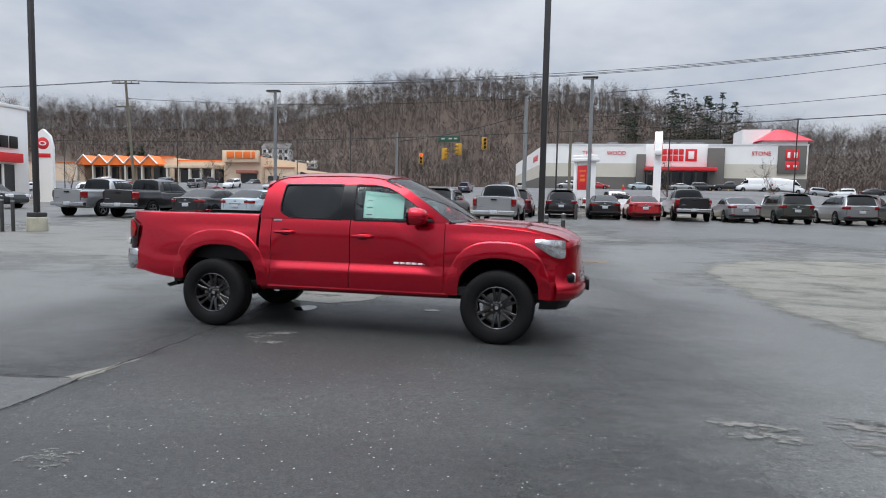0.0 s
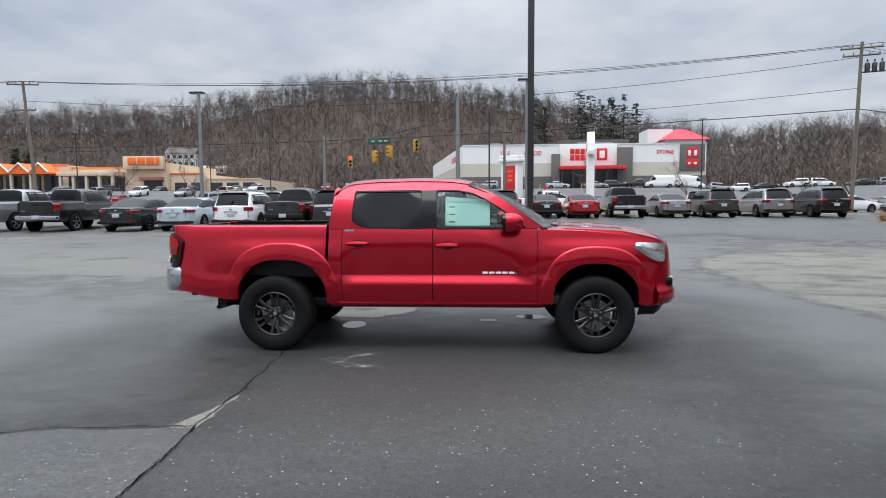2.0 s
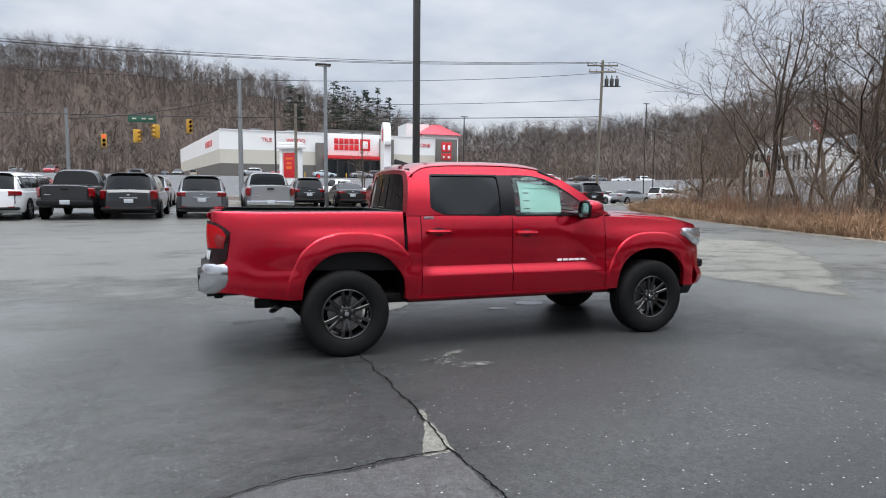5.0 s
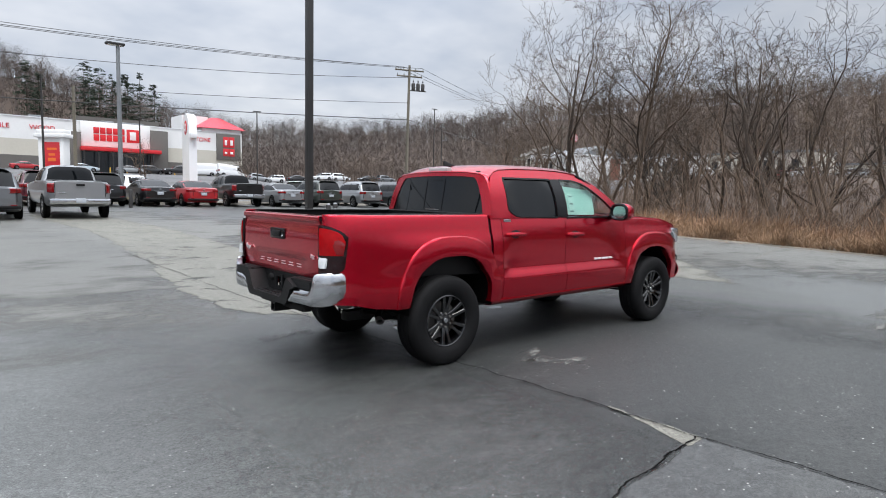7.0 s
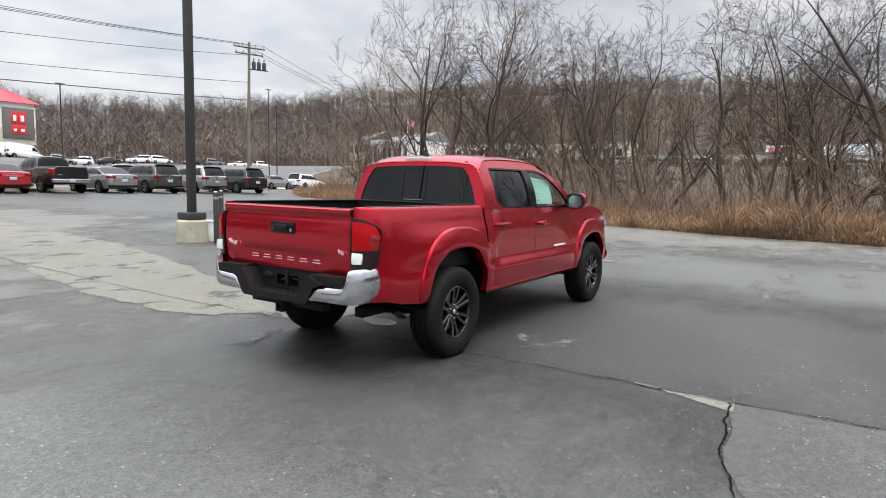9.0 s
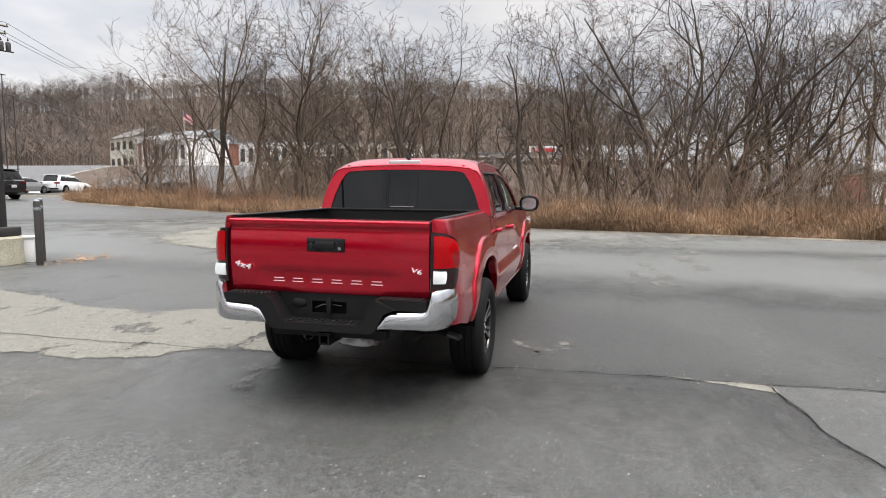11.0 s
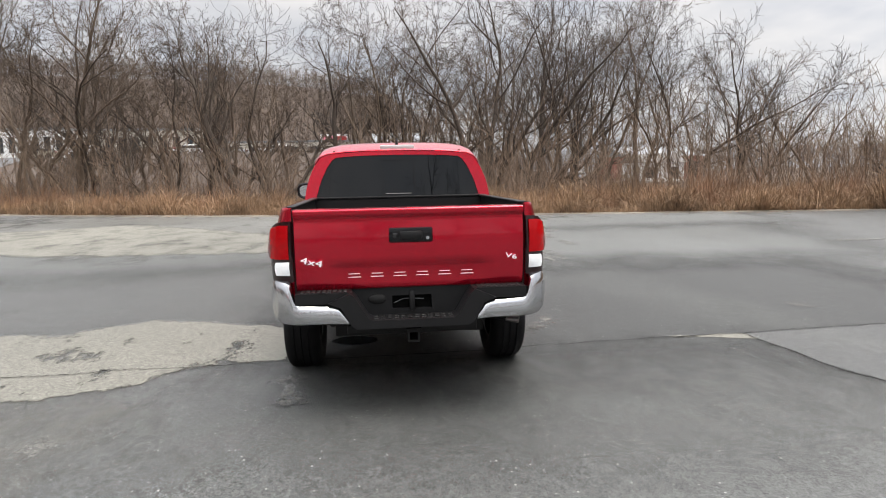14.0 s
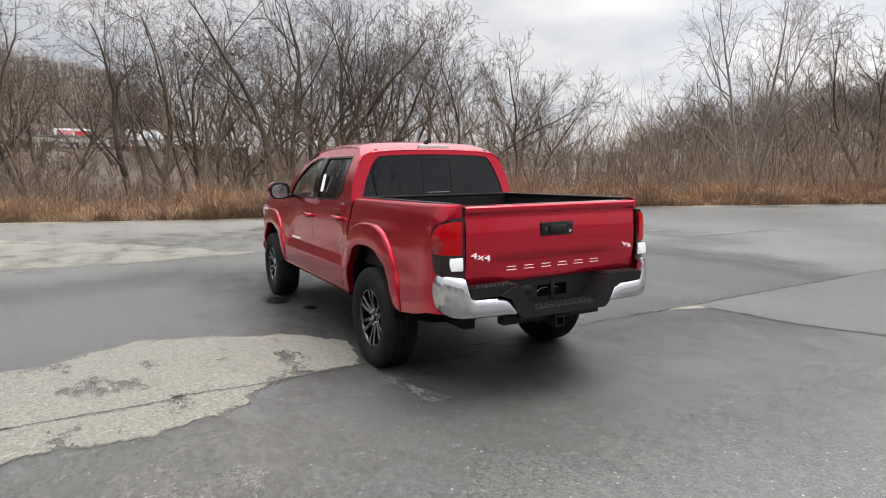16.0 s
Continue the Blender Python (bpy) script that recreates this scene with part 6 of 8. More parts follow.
for x, y, turn, kind, colour, label in (
    (16.4, 37.5, 60, "suv", "white", "white crossover in the row behind"),
    (21.6, 37.5, 60, "suv", "maroon", "dark red crossover in the row behind"),
    (24.8, 38.2, 70, "sedan", "black", "black sedan in the row behind"),
    (8.8, 37.6, 80, "sedan", "white", "white sedan in the row behind"),
    (30, 44, 12, "sedan", "white", "white sedan on the side lot"),
    (35.5, 45, 12, "sedan", "silver", "silver sedan on the side lot"),
    (41, 46, 8, "suv", "white", "white crossover on the side lot"),
    (33, 55, 5, "suv", "grey", "grey crossover on the side lot"),
    (42, 58, 5, "sedan", "tan", "tan sedan on the side lot"),
    (50, 60, 5, "suv", "white", "white crossover on the side lot"),
    (46, 51, 10, "suv", "silver", "silver crossover on the side lot"),
    (52, 52.5, 10, "sedan", "white", "white sedan on the side lot"),
    (38, 57, 5, "sedan", "charcoal", "dark grey sedan on the side lot"),
    (57, 47, 80, "suv", "black", "black crossover on the side lot"),
    (55, 56, 85, "sedan", "silver", "silver sedan on the side lot"),
):
    car(kind, colour, x, y, turn, label, group="cars on the side lot")
# cars of the shops beyond the road
rng = random.Random(11)
FAR = "cars on the far shop lots"
car("van", "white", 36.6, 119, 178, "white cargo van parked before the store", group=FAR)
car("van", "white", 42.6, 119, 2, "white cargo van parked before the store", group=FAR)
for x, kind, colour in ((52, "suv", "white"), (57.5, "sedan", "black"), (63, "suv", "white"), (68.5, "minivan", "white"), (75, "sedan", "black"), (48, "suv", "silver"), (32.5, "pickup", "black"), (28, "suv", "black"), (24, "sedan", "silver"), (16, "sedan", "pale_blue"), (8, "sedan", "red"), (2, "suv", "silver"), (81, "suv", "grey"), (88, "sedan", "white"), (95, "suv", "white")):
    car(kind, colour, x, 118 + rng.uniform(-1, 3), rng.choice((0, 180)), {"white": "white", "black": "black", "silver": "silver", "pale_blue": "pale blue", "red": "red", "grey": "grey"}[colour] + " car parked before the far store", group=FAR)
for row, (y0, z0) in enumerate(((84, 0), (98, 0), (128, 0), (150, 0))):
    for k in range(11):
        x = -92 + 7.4 * k + row * 3 + rng.uniform(-1.5, 1.5)
        if rng.random() < 0.22 or x > -8:
            continue
        colour = rng.choice(("white", "silver", "grey", "black", "charcoal", "navy", "red", "tan", "white"))
        word = {"navy": "navy blue", "charcoal": "dark grey"}.get(colour, colour)
        car(rng.choice(("sedan", "suv", "suv", "sedan", "minivan")), colour, x, y0 + rng.uniform(-0.6, 0.6), rng.choice((90, 270)) + rng.uniform(-4, 4), word + " car on the far shopping-centre lot", group=FAR)

# ---- roads, verge, kerbs ----
sheet("grass_verge", np.linspace(-75, 34, 60), np.linspace(33.6, 39.4, 5), 0.03, M["dry_grass_ground"], "strip of dry winter lawn behind the parked cars", "lawn")
sheet("road", np.linspace(-260, 130, 90), np.linspace(43, 62, 8), 0.02, M["road"], "wide grey public road beyond the car park", "road")
sheet("store_lot", np.linspace(-230, 110, 90), np.linspace(72, 136, 30), 0.02, M["road"], "grey asphalt lot of the shopping centre", "pavement")
sheet("side_lot", np.linspace(27, 60, 14), np.linspace(41, 62, 10), 0.035, M["road"], "grey asphalt side lot with parked cars", "pavement")
for y, x0, x1 in ((33.55, -75, 29.7), (42.8, -200, 26.0), (71.7, -230, 110)):
    rows = []
    for x in np.linspace(x0, x1, 60):
        z = ground_z(x, y)
        rows.append([(x, y - 0.08, z - 0.02), (x, y - 0.07, z + 0.13), (x, y + 0.08, z + 0.14), (x, y + 0.09, z - 0.02)])
    tagged(obj("kerb", grid(rows), M["kerb"]), "weathered concrete kerb along the lawn", "kerb", kind="structure")
# crumbling pale edge where the asphalt meets the dry grass
rows = []
for y in np.linspace(-60, 32, 240):
    e = edge_x(y) + 0.16 * noise.noise((0.9 * y, 3.1, 0))
    w = 0.18 + 0.16 * noise.noise((y * 1.7, 8, 0))
    rows.append([(e - w, y, ground_z(e - 0.2, y) + 0.018), (e + 0.1, y, ground_z(e - 0.2, y) + 0.05), (e + 0.5, y, ground_z(e, y) - 0.02)])
tagged(obj("asphalt_edge", grid(rows, flip=True), M["gravel"]), "crumbling pale gravel edge of the car park", "edge", kind="structure")
rows = [[(edge_x(y) + d, y, ground_z(edge_x(y) + d, y) + 0.015) for d in np.linspace(0.3, 7, 8)] for y in np.linspace(-70, 36, 120)]
tagged(obj("grass_bank", grid(rows, flip=True), M["dry_grass_ground"]), "bank of matted dry grass beside the car park", "bank", kind="structure")

# ---- lamp posts and poles ----


def lot_lamp(x, y, posts, label):
    """A dark square post on a drum of concrete."""
    z = ground_z(x, y) + 0.012
    t = thing("lamp_post", label, "lamp post", (x, y, z), 0, "dark lot lamp posts")
    bm = lathe([(0.0, 0.0), (0.31, 0.0), (0.315, 0.05), (0.305, 0.25), (0.31, 0.43), (0.29, 0.46), (0.0, 0.465)], 14, "z")
    for v in bm.verts:
        k = 0.02 * noise.noise((v.co.x * 4 + x, v.co.y * 4, v.co.z * 4))
        v.co.x *= 1 + k * 1.5
        v.co.y *= 1 + k * 1.5
    part("concrete_base", bm, M["concrete"], t, "chipped yellow-grey concrete drum")
    part("base_cover", box((-0.21, -0.21, 0.466), (0.21, 0.21, 0.62), 0.03), M["pole_dark"], t)
    part("post", box((-0.072, -0.072, 0.621), (0.072, 0.072, 9.2), 0.012), M["pole_dark"], t)
    for px, py, h, rad in posts:
        b = thing("bollard", "slim black steel bollard beside a lamp post", "bollard", (px, py, ground_z(px, py) + 0.012), 0, "bollards")
        part("bollard_post", lathe([(0.0, 0.0), (rad, 0.0), (rad, h - 0.03), (rad * 0.8, h), (0.0, h + 0.01)], 14, "z"), M["pole_black"], b)
        part("bollard_cap", lathe([(0.0, h + 0.03), (rad * 0.6, h + 0.022), (rad * 0.95, h + 0.002), (rad * 0.9, h - 0.012)], 14, "z"), M["pole_grey"], b)
        part("bollard_collar", lathe([(rad + 0.002, h - 0.16), (rad + 0.005, h - 0.155), (rad + 0.005, h - 0.11), (rad + 0.002, h - 0.105)], 14, "z"), M["pole_grey"], b)
    return t


lot_lamp(1.67, 7.80, ((1.82, 7.20, 1.06, 0.052), (2.20, 7.55, 1.07, 0.052)), "tall dark bronze lamp post on a concrete drum")
lot_lamp(-15.0, 10.0, ((-15.67, 9.33, 1.15, 0.055), (-15.46, 9.53, 1.12, 0.055)), "tall dark bronze lamp post on a concrete drum")
cab_box = thing("utility_box", "small pale grey service box by the lamp post", "box", (2.06, 7.66, ground_z(2, 7.5) + 0.012), 40)
part("box_shell", box((-0.09, -0.08, 0), (0.09, 0.08, 0.40), 0.015), M["white_gloss"], cab_box)
part("box_lid", box((-0.12, -0.10, 0.421), (0.12, 0.10, 0.45), 0.01), M["white_gloss"], cab_box)
b = thing("bollard", "short black steel bollard by the parked cars", "bollard", (2.75, 28.4, ground_z(2.7, 28.4) + 0.012), 0, "bollards")
part("bollard_post", lathe([(0.0, 0.0), (0.09, 0.0), (0.09, 0.85), (0.07, 0.9), (0.0, 0.91)], 14, "z"), M["pole_black"], b)


def tall_pole(name, x, y, top, r0, r1, material, label, category, lean=(0, 0), group="poles"):
    z = ground_z(x, y)
    t = thing(name, label, category, (x, y, z), 0, group)
    n = 6
    part("shaft", tube([(lean[0] * i / n, lean[1] * i / n, (top - z) * i / n - 0.1 * (i == 0)) for i in range(n + 1)], [r0 + (r1 - r0) * i / n for i in range(n + 1)], 12), material, t)
    return t


for x, y, top, turn in ((-18.9, 34.4, 9.2, 200), (3.55, 33.9, 9.6, 200)):
    t = tall_pole("parking_lot_light", x, y, top, 0.14, 0.10, M["pole_grey"], "tall pale concrete pole with a dark flat lamp head", "street lamp", group="tall lot lights")
    h0 = top - ground_z(x, y)
    head = part("lamp_head", box((-0.62, -0.22, h0 - 0.02), (0.35, 0.22, h0 + 0.12), 0.04), M["pole_dark"], t)
    part("lamp_glass", box((-0.52, -0.18, h0 - 0.035), (0.22, 0.18, h0 - 0.021), 0.004), M["lamp_white"], head)
tall_pole("signal_mast", -1.45, 45, 10.4, 0.20, 0.14, M["pole_grey"], "blue-grey steel traffic signal mast", "pole")
tall_pole("timber_pole", 2.3, 40, 7.95, 0.12, 0.09, M["pole_wood"], "short weathered timber service pole", "pole")
tall_pole("black_lamp_pole", 1.22, 45, 9.2, 0.08, 0.06, M["pole_black"], "slim black lamp pole by the road", "street lamp")
tall_pole("signal_pole", -15.3, 54, 8.5, 0.16, 0.12, M["pole_grey"], "grey steel pole holding the signal wire", "pole")
for x, y, top in ((29.4, 75, 12.4), (60.4, 75, 16.0), (64.6, 78, 14.0), (14.5, 74, 10.0), (-30, 80, 12), (-62, 84, 12.5), (-88, 88, 12), (-48, 100, 12.5)):
    t = tall_pole("black_lamp_pole", x, y, top, 0.09, 0.07, M["pole_black"], "slim black lamp pole on the far lot", "street lamp", group="far lot lights")
    part("lamp_head", box((-0.5, -0.15, top - ground_z(x, y) - 0.02), (0.5, 0.15, top - ground_z(x, y) + 0.08), 0.02), M["pole_black"], t)


def utility_pole(x, y, top, lean, arms, drums=0, turn=0.0, label="weathered timber utility pole with crossarms"):
    t = tall_pole("utility_pole", x, y, top, 0.14, 0.10, M["pole_wood"], label, "utility pole", lean, "utility poles")
    z = ground_z(x, y)
    d = Vector((math.cos(radians(turn)), math.sin(radians(turn)), 0))
    for h, half in arms:
        c = Vector((lean[0], lean[1], h - z))
        arm = part("crossarm", tube([c - half * d, c + half * d], 0.065, 4), M["pole_wood"], t)
        for k in (-1, -0.45, 0.45, 1):
            p = c + k * half * 0.95 * d
            part("insulator", lathe([(0.0, 0.0), (0.05, 0.02), (0.03, 0.06), (0.055, 0.09), (0.03, 0.15), (0.0, 0.22)], 8, "z"), M["pole_grey"], arm).matrix_basis = Matrix.Translation(p + Vector((0, 0, 0.06)))
    for k in range(drums):
        p = Vector((lean[0], lean[1], top - z - 1.75)) + (0.35 + 0.42 * k) * d
        drum = part("transformer", lathe([(0.0, -0.30), (0.15, -0.30), (0.16, 0.24), (0.11, 0.32), (0.0, 0.34)], 12, "z"), M["pole_dark"], t)
        drum.matrix_basis = Matrix.Translation(p)
        part("bushing", lathe([(0.05, 0.38), (0.06, 0.46), (0.03, 0.55), (0.0, 0.6)], 8, "z"), M["pole_black"], drum)
    if drums:
        part("bracket", tube([(lean[0], lean[1], top - z - 2.05), tuple(Vector((lean[0], lean[1], top - z - 2.05)) + 1.5 * d)], 0.05, 4), M["pole_black"], t)
    return t


utility_pole(-35.1, 40, 11.4, (-0.8, 0), ((11.2, 1.2), (9.2, 0.9)), 0, 10, "leaning pale timber utility pole with two crossarms")
utility_pole(26.2, 37, 12.4, (0.25, 0), ((12.0, 1.25), (11.5, 1.1)), 3, -20, "timber utility pole with crossarms and three transformers")
utility_pole(88, 70, 15.5, (0, 0), ((15.0, 1.2),), 0, -30)
utility_pole(-100, 38, 12.5, (0, 0), ((12.2, 1.2),), 0, 10)


def wire(a, b, sag, r=0.018, name="power_line", label="black overhead power line between utility poles"):
    a, b = Vector(a), Vector(b)
    pts = []
    for i in range(25):
        f = i / 24
        p = a.lerp(b, f)
        p.z -= sag * 4 * f * (1 - f)
        pts.append(p)
    return tagged(obj(name, tube(pts, r, 4), M["wire"]), label, "cable", "overhead wires")


for dx, dz, sag in ((-1.1, 0.25, 1.25), (-0.4, 0.25, 1.1), (1.1, 0.25, 1.3)):
    wire((-35.9 + dx, 40 + 0.2 * dx, 11.2 + dz), (26.4 + dx, 37 - 0.36 * dx, 12.0 + dz), sag)
    wire((26.4 + dx, 37 - 0.36 * dx, 12.0 + dz), (88 + dx, 70, 15.2), 0.9)
    wire((-35.9 + dx, 40, 11.2 + dz), (-100 + dx, 38, 12.4), 1.0)
wire((-35.7, 40, 9.9), (26.4, 37, 11.4), 1.6)
wire((2.3, 40, 7.9), (26.4, 37, 9.3), 0.15)
wire((-70, 48, 7.6), (26.4, 37, 7.9), 1.2, 0.03)
wire((26.4, 37, 7.9), (88, 70, 11), 1.2, 0.03)
wire((26.4, 37, 11.0), (27.2, 36.7, 10.9), 0.35, 0.012)
wire((-15.3, 54, 7.6), (-1.45, 45.2, 9.0), 0.35, 0.03, "span_wire", "steel span wire that carries the traffic signals")
wire((-75, 56, 8.2), (-15.3, 54, 7.9), 0.8, 0.02)


def signal(x, y, z, turn, lit):
    t = thing("traffic_signal", "yellow three-lamp traffic signal hung from a wire" if not lit else "yellow traffic signal showing red, hung from a wire", "traffic signal", (x, y, z), turn, "traffic signals")
    part("housing", box((-0.20, -0.19, -0.55), (0.20, 0.19, 0.55), 0.04), M["yellow"], t)
    part("hanger", tube([(0, 0, 0.55), (0, 0, 1.5)], 0.025, 6), M["pole_black"], t)
    for k, m in enumerate(("lamp_red" if lit else "gloss_black", "gloss_black", "gloss_black")):
        lens = part("lens", lathe([(0.0, -0.21), (0.11, -0.20), (0.13, -0.188)], 16, "y"), M[m] if not (lit and k == 0) else GLOW_RED, t)
        lens.matrix_basis = pose(0, 0, 0.34 - 0.34 * k)
        visor = grid([[(0.14 * math.cos(a), y0, 0.14 * math.sin(a)) for a in np.linspace(-0.4, math.pi + 0.4, 12)] for y0 in (-0.19, -0.42)])
        part("visor", solid(visor, 0.008), M["yellow"], lens)


GLOW_RED = paint("lit_red_lens", (0.8, 0.03, 0.02), 0.3)
GLOW_RED.node_tree.nodes["Principled BSDF"].inputs["Emission Color"].default_value = (1, 0.06, 0.03, 1)
GLOW_RED.node_tree.nodes["Principled BSDF"].inputs["Emission Strength"].default_value = 2.0
signal(-12.2, 52, 5.7, 10, True)
signal(-9.5, 50.3, 6.05, 60, False)
signal(-7.9, 49.3, 6.4, -50, False)
signal(-5.3, 47.6, 6.75, 20, False)
t = thing("road_sign", "green hanging road sign with pale bars", "sign", (-9.0, 50, 7.45), -10)
part("board", box((-1.1, -0.02, -0.3), (1.1, 0.02, 0.3), 0.01), paint("green_sign", (0.02, 0.09, 0.06), 0.4), t)
for k in (-0.62, 0.12, 0.66):
    part("bar", box((k - 0.17, -0.032, -0.06), (k + 0.17, -0.021, 0.06)), M["beige_wall"], t)

# ---- signs ----
t = thing("pylon_sign", "tall white curved pylon sign with a red roundel", "sign", (7.95, 35.0, ground_z(8, 35)), -8)
outline = [(0.0, 0.0), (0.0, 4.9), (0.15, 5.35), (0.5, 5.65), (1.0, 5.8), (1.7, 5.72), (2.2, 5.3), (2.45, 4.4), (2.45, 0.0)]
bm = prism(outline, (-0.24, 0.24), "x")
part("slab", bm, M["white_gloss"], t)
part("crossbar", box((-0.2, -0.35, 4.15), (0.2, 2.8, 4.5), 0.04), M["white_gloss"], t)
for s in (-1, 1):
    em = part("roundel", lathe([(0.0, 0.0), (0.42, 0.0), (0.46, 0.02)], 24, "x"), M["sign_red"], t)
    em.matrix_basis = pose(s * 0.262, 1.1, 4.9) @ Matrix.Diagonal((-s, 1, 1, 1))
    ring = part("roundel_ring", lathe([(0.18, 0.0), (0.18, -0.02), (0.26, -0.02), (0.26, 0.0)], 24, "x"), M["white_gloss"], t)
    ring.matrix_basis = pose(s * 0.264, 1.1, 4.9) @ Matrix.Diagonal((-s, 1, 1, 1))
t = thing("monument_sign", "white pillared plaza sign with a red poster", "sign", (3.9, 60, ground_z(3.9, 60)), -42)
part("pier", box((-1.15, -0.45, 0), (-0.8, 0.45, 5.4), 0.02), M["white_paint"], t)
part("pier", box((0.8, -0.45, 0), (1.15, 0.45, 5.4), 0.02), M["white_paint"], t)
part("panel_back", box((-0.8, -0.3, 0.8), (0.8, 0.3, 5.4), 0.01), M["white_paint"], t)
part("poster", box((-0.72, -0.34, 2.4), (0.72, -0.301, 5.0), 0.01), M["sign_red"], t)
for k, (x0, x1, z0, z1) in enumerate(((-0.35, 0.35, 3.3, 3.6), (-0.3, 0.3, 3.8, 4.0), (-0.45, 0.45, 4.3, 4.5))):
    part("poster_bar", box((x0, -0.352, z0), (x1, -0.341, z1)), M["orange"], t)
part("cornice", box((-1.45, -0.65, 5.401), (1.45, 0.65, 5.75), 0.06), M["white_paint"], t)
part("cap", box((-1.3, -0.55, 5.751), (1.3, 0.55, 6.1), 0.1), M["white_paint"], t)
t = thing("stop_sign", "small red stop sign on a thin post", "sign", (9.6, 80, ground_z(9.6, 80)))
part("post", tube([(0, 0, 0), (0, 0, 2.4)], 0.05, 6), M["pole_grey"], t)
part("face", prism([(0.26 * math.cos(math.pi / 8 + k * math.pi / 4), 2.3 + 0.26 * math.sin(math.pi / 8 + k * math.pi / 4)) for k in range(8)], (-0.08, -0.05), "y"), M["sign_red"], t)

# ---- the big white store ----
ZB = ground_z(20, 138) - 0.3
store = thing("home_store", "long white flat-roofed store with red signs", "building", (0, 0, 0))
FL, FR, FY, TOP = -3.8, 52.3, 137.0, 15.2
bands = ((ZB, 7.9, "brown_wall"), (7.9, 11.0, "beige_wall"), (11.0, TOP, "white_paint"))
for z0, z1, m in bands:
    part("wall", prism([(FL, FY), (FR, FY), (FR, 212), (-16.4, 210)], (z0, z1 - 0.001), "z"), M[m], store, smooth=0)
part("roof", prism([(FL + 0.3, FY + 0.5), (FR - 0.3, FY + 0.5), (FR - 0.3, 211), (-16, 209)], (TOP, TOP + 0.05), "z"), M["road"], store, smooth=0)
part("parapet_cap", box((FL - 0.1, FY - 0.15, TOP), (FR + 0.1, FY + 0.3, TOP + 0.18)), M["white_gloss"], store)
for x0, x1, z1 in ((17.0, 18.9, 13.0), (31.9, 35.4, 14.4)):
    part("pilaster", box((x0, FY - 1.2, ZB), (x1, FY - 0.01, z1), 0.03), M["brown_wall"], store)
part("sign_panel", box((18.9, FY - 0.8, 10.3), (31.9, FY - 0.01, TOP + 0.1), 0.03), M["white_paint"], store)
part("entrance_glass", box((19.0, FY - 0.6, ZB), (31.8, FY - 0.02, 9.3)), M["window_dark"], store)
part("canopy", box((18.6, FY - 3.0, 9.35), (33.6, FY - 0.81, 10.1), 0.04), M["sign_red"], store)
for k in range(6):
    part("canopy_column", box((19.0 + 2.55 * k, FY - 2.9, ZB), (19.25 + 2.55 * k, FY - 2.65, 9.349)), M["pole_dark"], store)
# sign blocks instead of the store's lettering
for row, (z0, z1) in enumerate(((12.95, 14.2), (11.5, 12.75))):
    for k in range(5):
        part("sign_block", box((21.2 + 1.18 * k, FY - 0.92, z0), (22.2 + 1.18 * k, FY - 0.801, z1), 0.02), M["sign_red"], store)
part("sign_block", box((27.3, FY - 0.92, 11.5), (29.7, FY - 0.801, 14.2), 0.1), M["sign_red"], store)
part("sign_swirl", box((27.9, FY - 0.94, 12.0), (29.1, FY - 0.921, 13.7), 0.3), M["white_paint"], store)
for text, x, size in (("TILE", 6.2, 1.25), ("WOOD", 12.6, 1.25), ("STONE", 43.0, 1.25)):
    letters(text, size, M["sign_red"], store, pose(x, FY - 0.06, 13.3, 90, 0, 0), "wall_lettering", 0.05, "red wall lettering")
for k in range(5):
    ob = part("sign_block", box((0, -0.12, 0), (1.6, -0.02, 1.5), 0.02), M["sign_red"], store)
    ob.matrix_basis = pose(FL - 0.175 * (10 + 2.1 * k), FY + (10 + 2.1 * k), 12.2, 0, 0, 100)
# poster bay and tower
part("poster_frame", box((46.3, FY - 0.35, 9.0), (51.9, FY - 0.01, 15.0), 0.04), M["brown_wall"], store)
for x0, x1, z0, z1 in ((48.0, 49.0, 11.9, 14.3), (49.3, 50.4, 11.9, 14.3), (48.0, 49.0, 9.9, 11.6), (49.3, 50.4, 9.9, 11.6)):
    part("poster", box((x0 - 0.25, FY - 0.42, z0), (x1, FY - 0.351, z1), 0.02), M["sign_red"], store)
    part("poster_figure", box((x0 + 0.1, FY - 0.44, z0 + 0.5), (x1 - 0.35, FY - 0.421, z1 - 0.7), 0.1), M["white_paint"], store)
part("tower", box((43.2, FY + 0.3, TOP + 0.06), (52.2, FY + 9, 16.1)), M["white_paint"], store)
roof = bmesh.new()
e = [(42.4, FY - 0.6, 16.1), (53.0, FY - 0.6, 16.1), (53.0, FY + 9.8, 16.1), (42.4, FY + 9.8, 16.1)]
tip = [(46.6, FY + 4.0, 18.9), (48.8, FY + 4.0, 18.9), (48.8, FY + 5.2, 18.9), (46.6, FY + 5.2, 18.9)]
grid([e, tip], closed=True, bm=roof)
cap(roof, tip)
cap(roof, e, True)
for k in range(12):
    x = 42.8 + 0.88 * k
    tube_into(roof, [(x, FY - 0.62, 16.14), (46.7 + (x - 42.4) / 10.6 * 2.1, FY + 4.0, 18.93)], 0.04, 4)
part("tower_roof", roof, M["roof_red"], store, "red metal hipped tower roof", smooth=0)
part("roof_screen", box((40.3, FY + 5, TOP + 0.06), (46.2, FY + 13, 19.1)), M["white_paint"], store)
part("roof_screen", box((22, FY + 22, TOP + 0.06), (40, FY + 40, 18.6)), M["brown_wall"], store)
for x in (3, 11, 24, 27.5, 30):
    part("roof_unit", box((x, FY + 6, TOP + 0.06), (x + 2.4, FY + 8, 16.3), 0.05), M["pole_grey"], store)
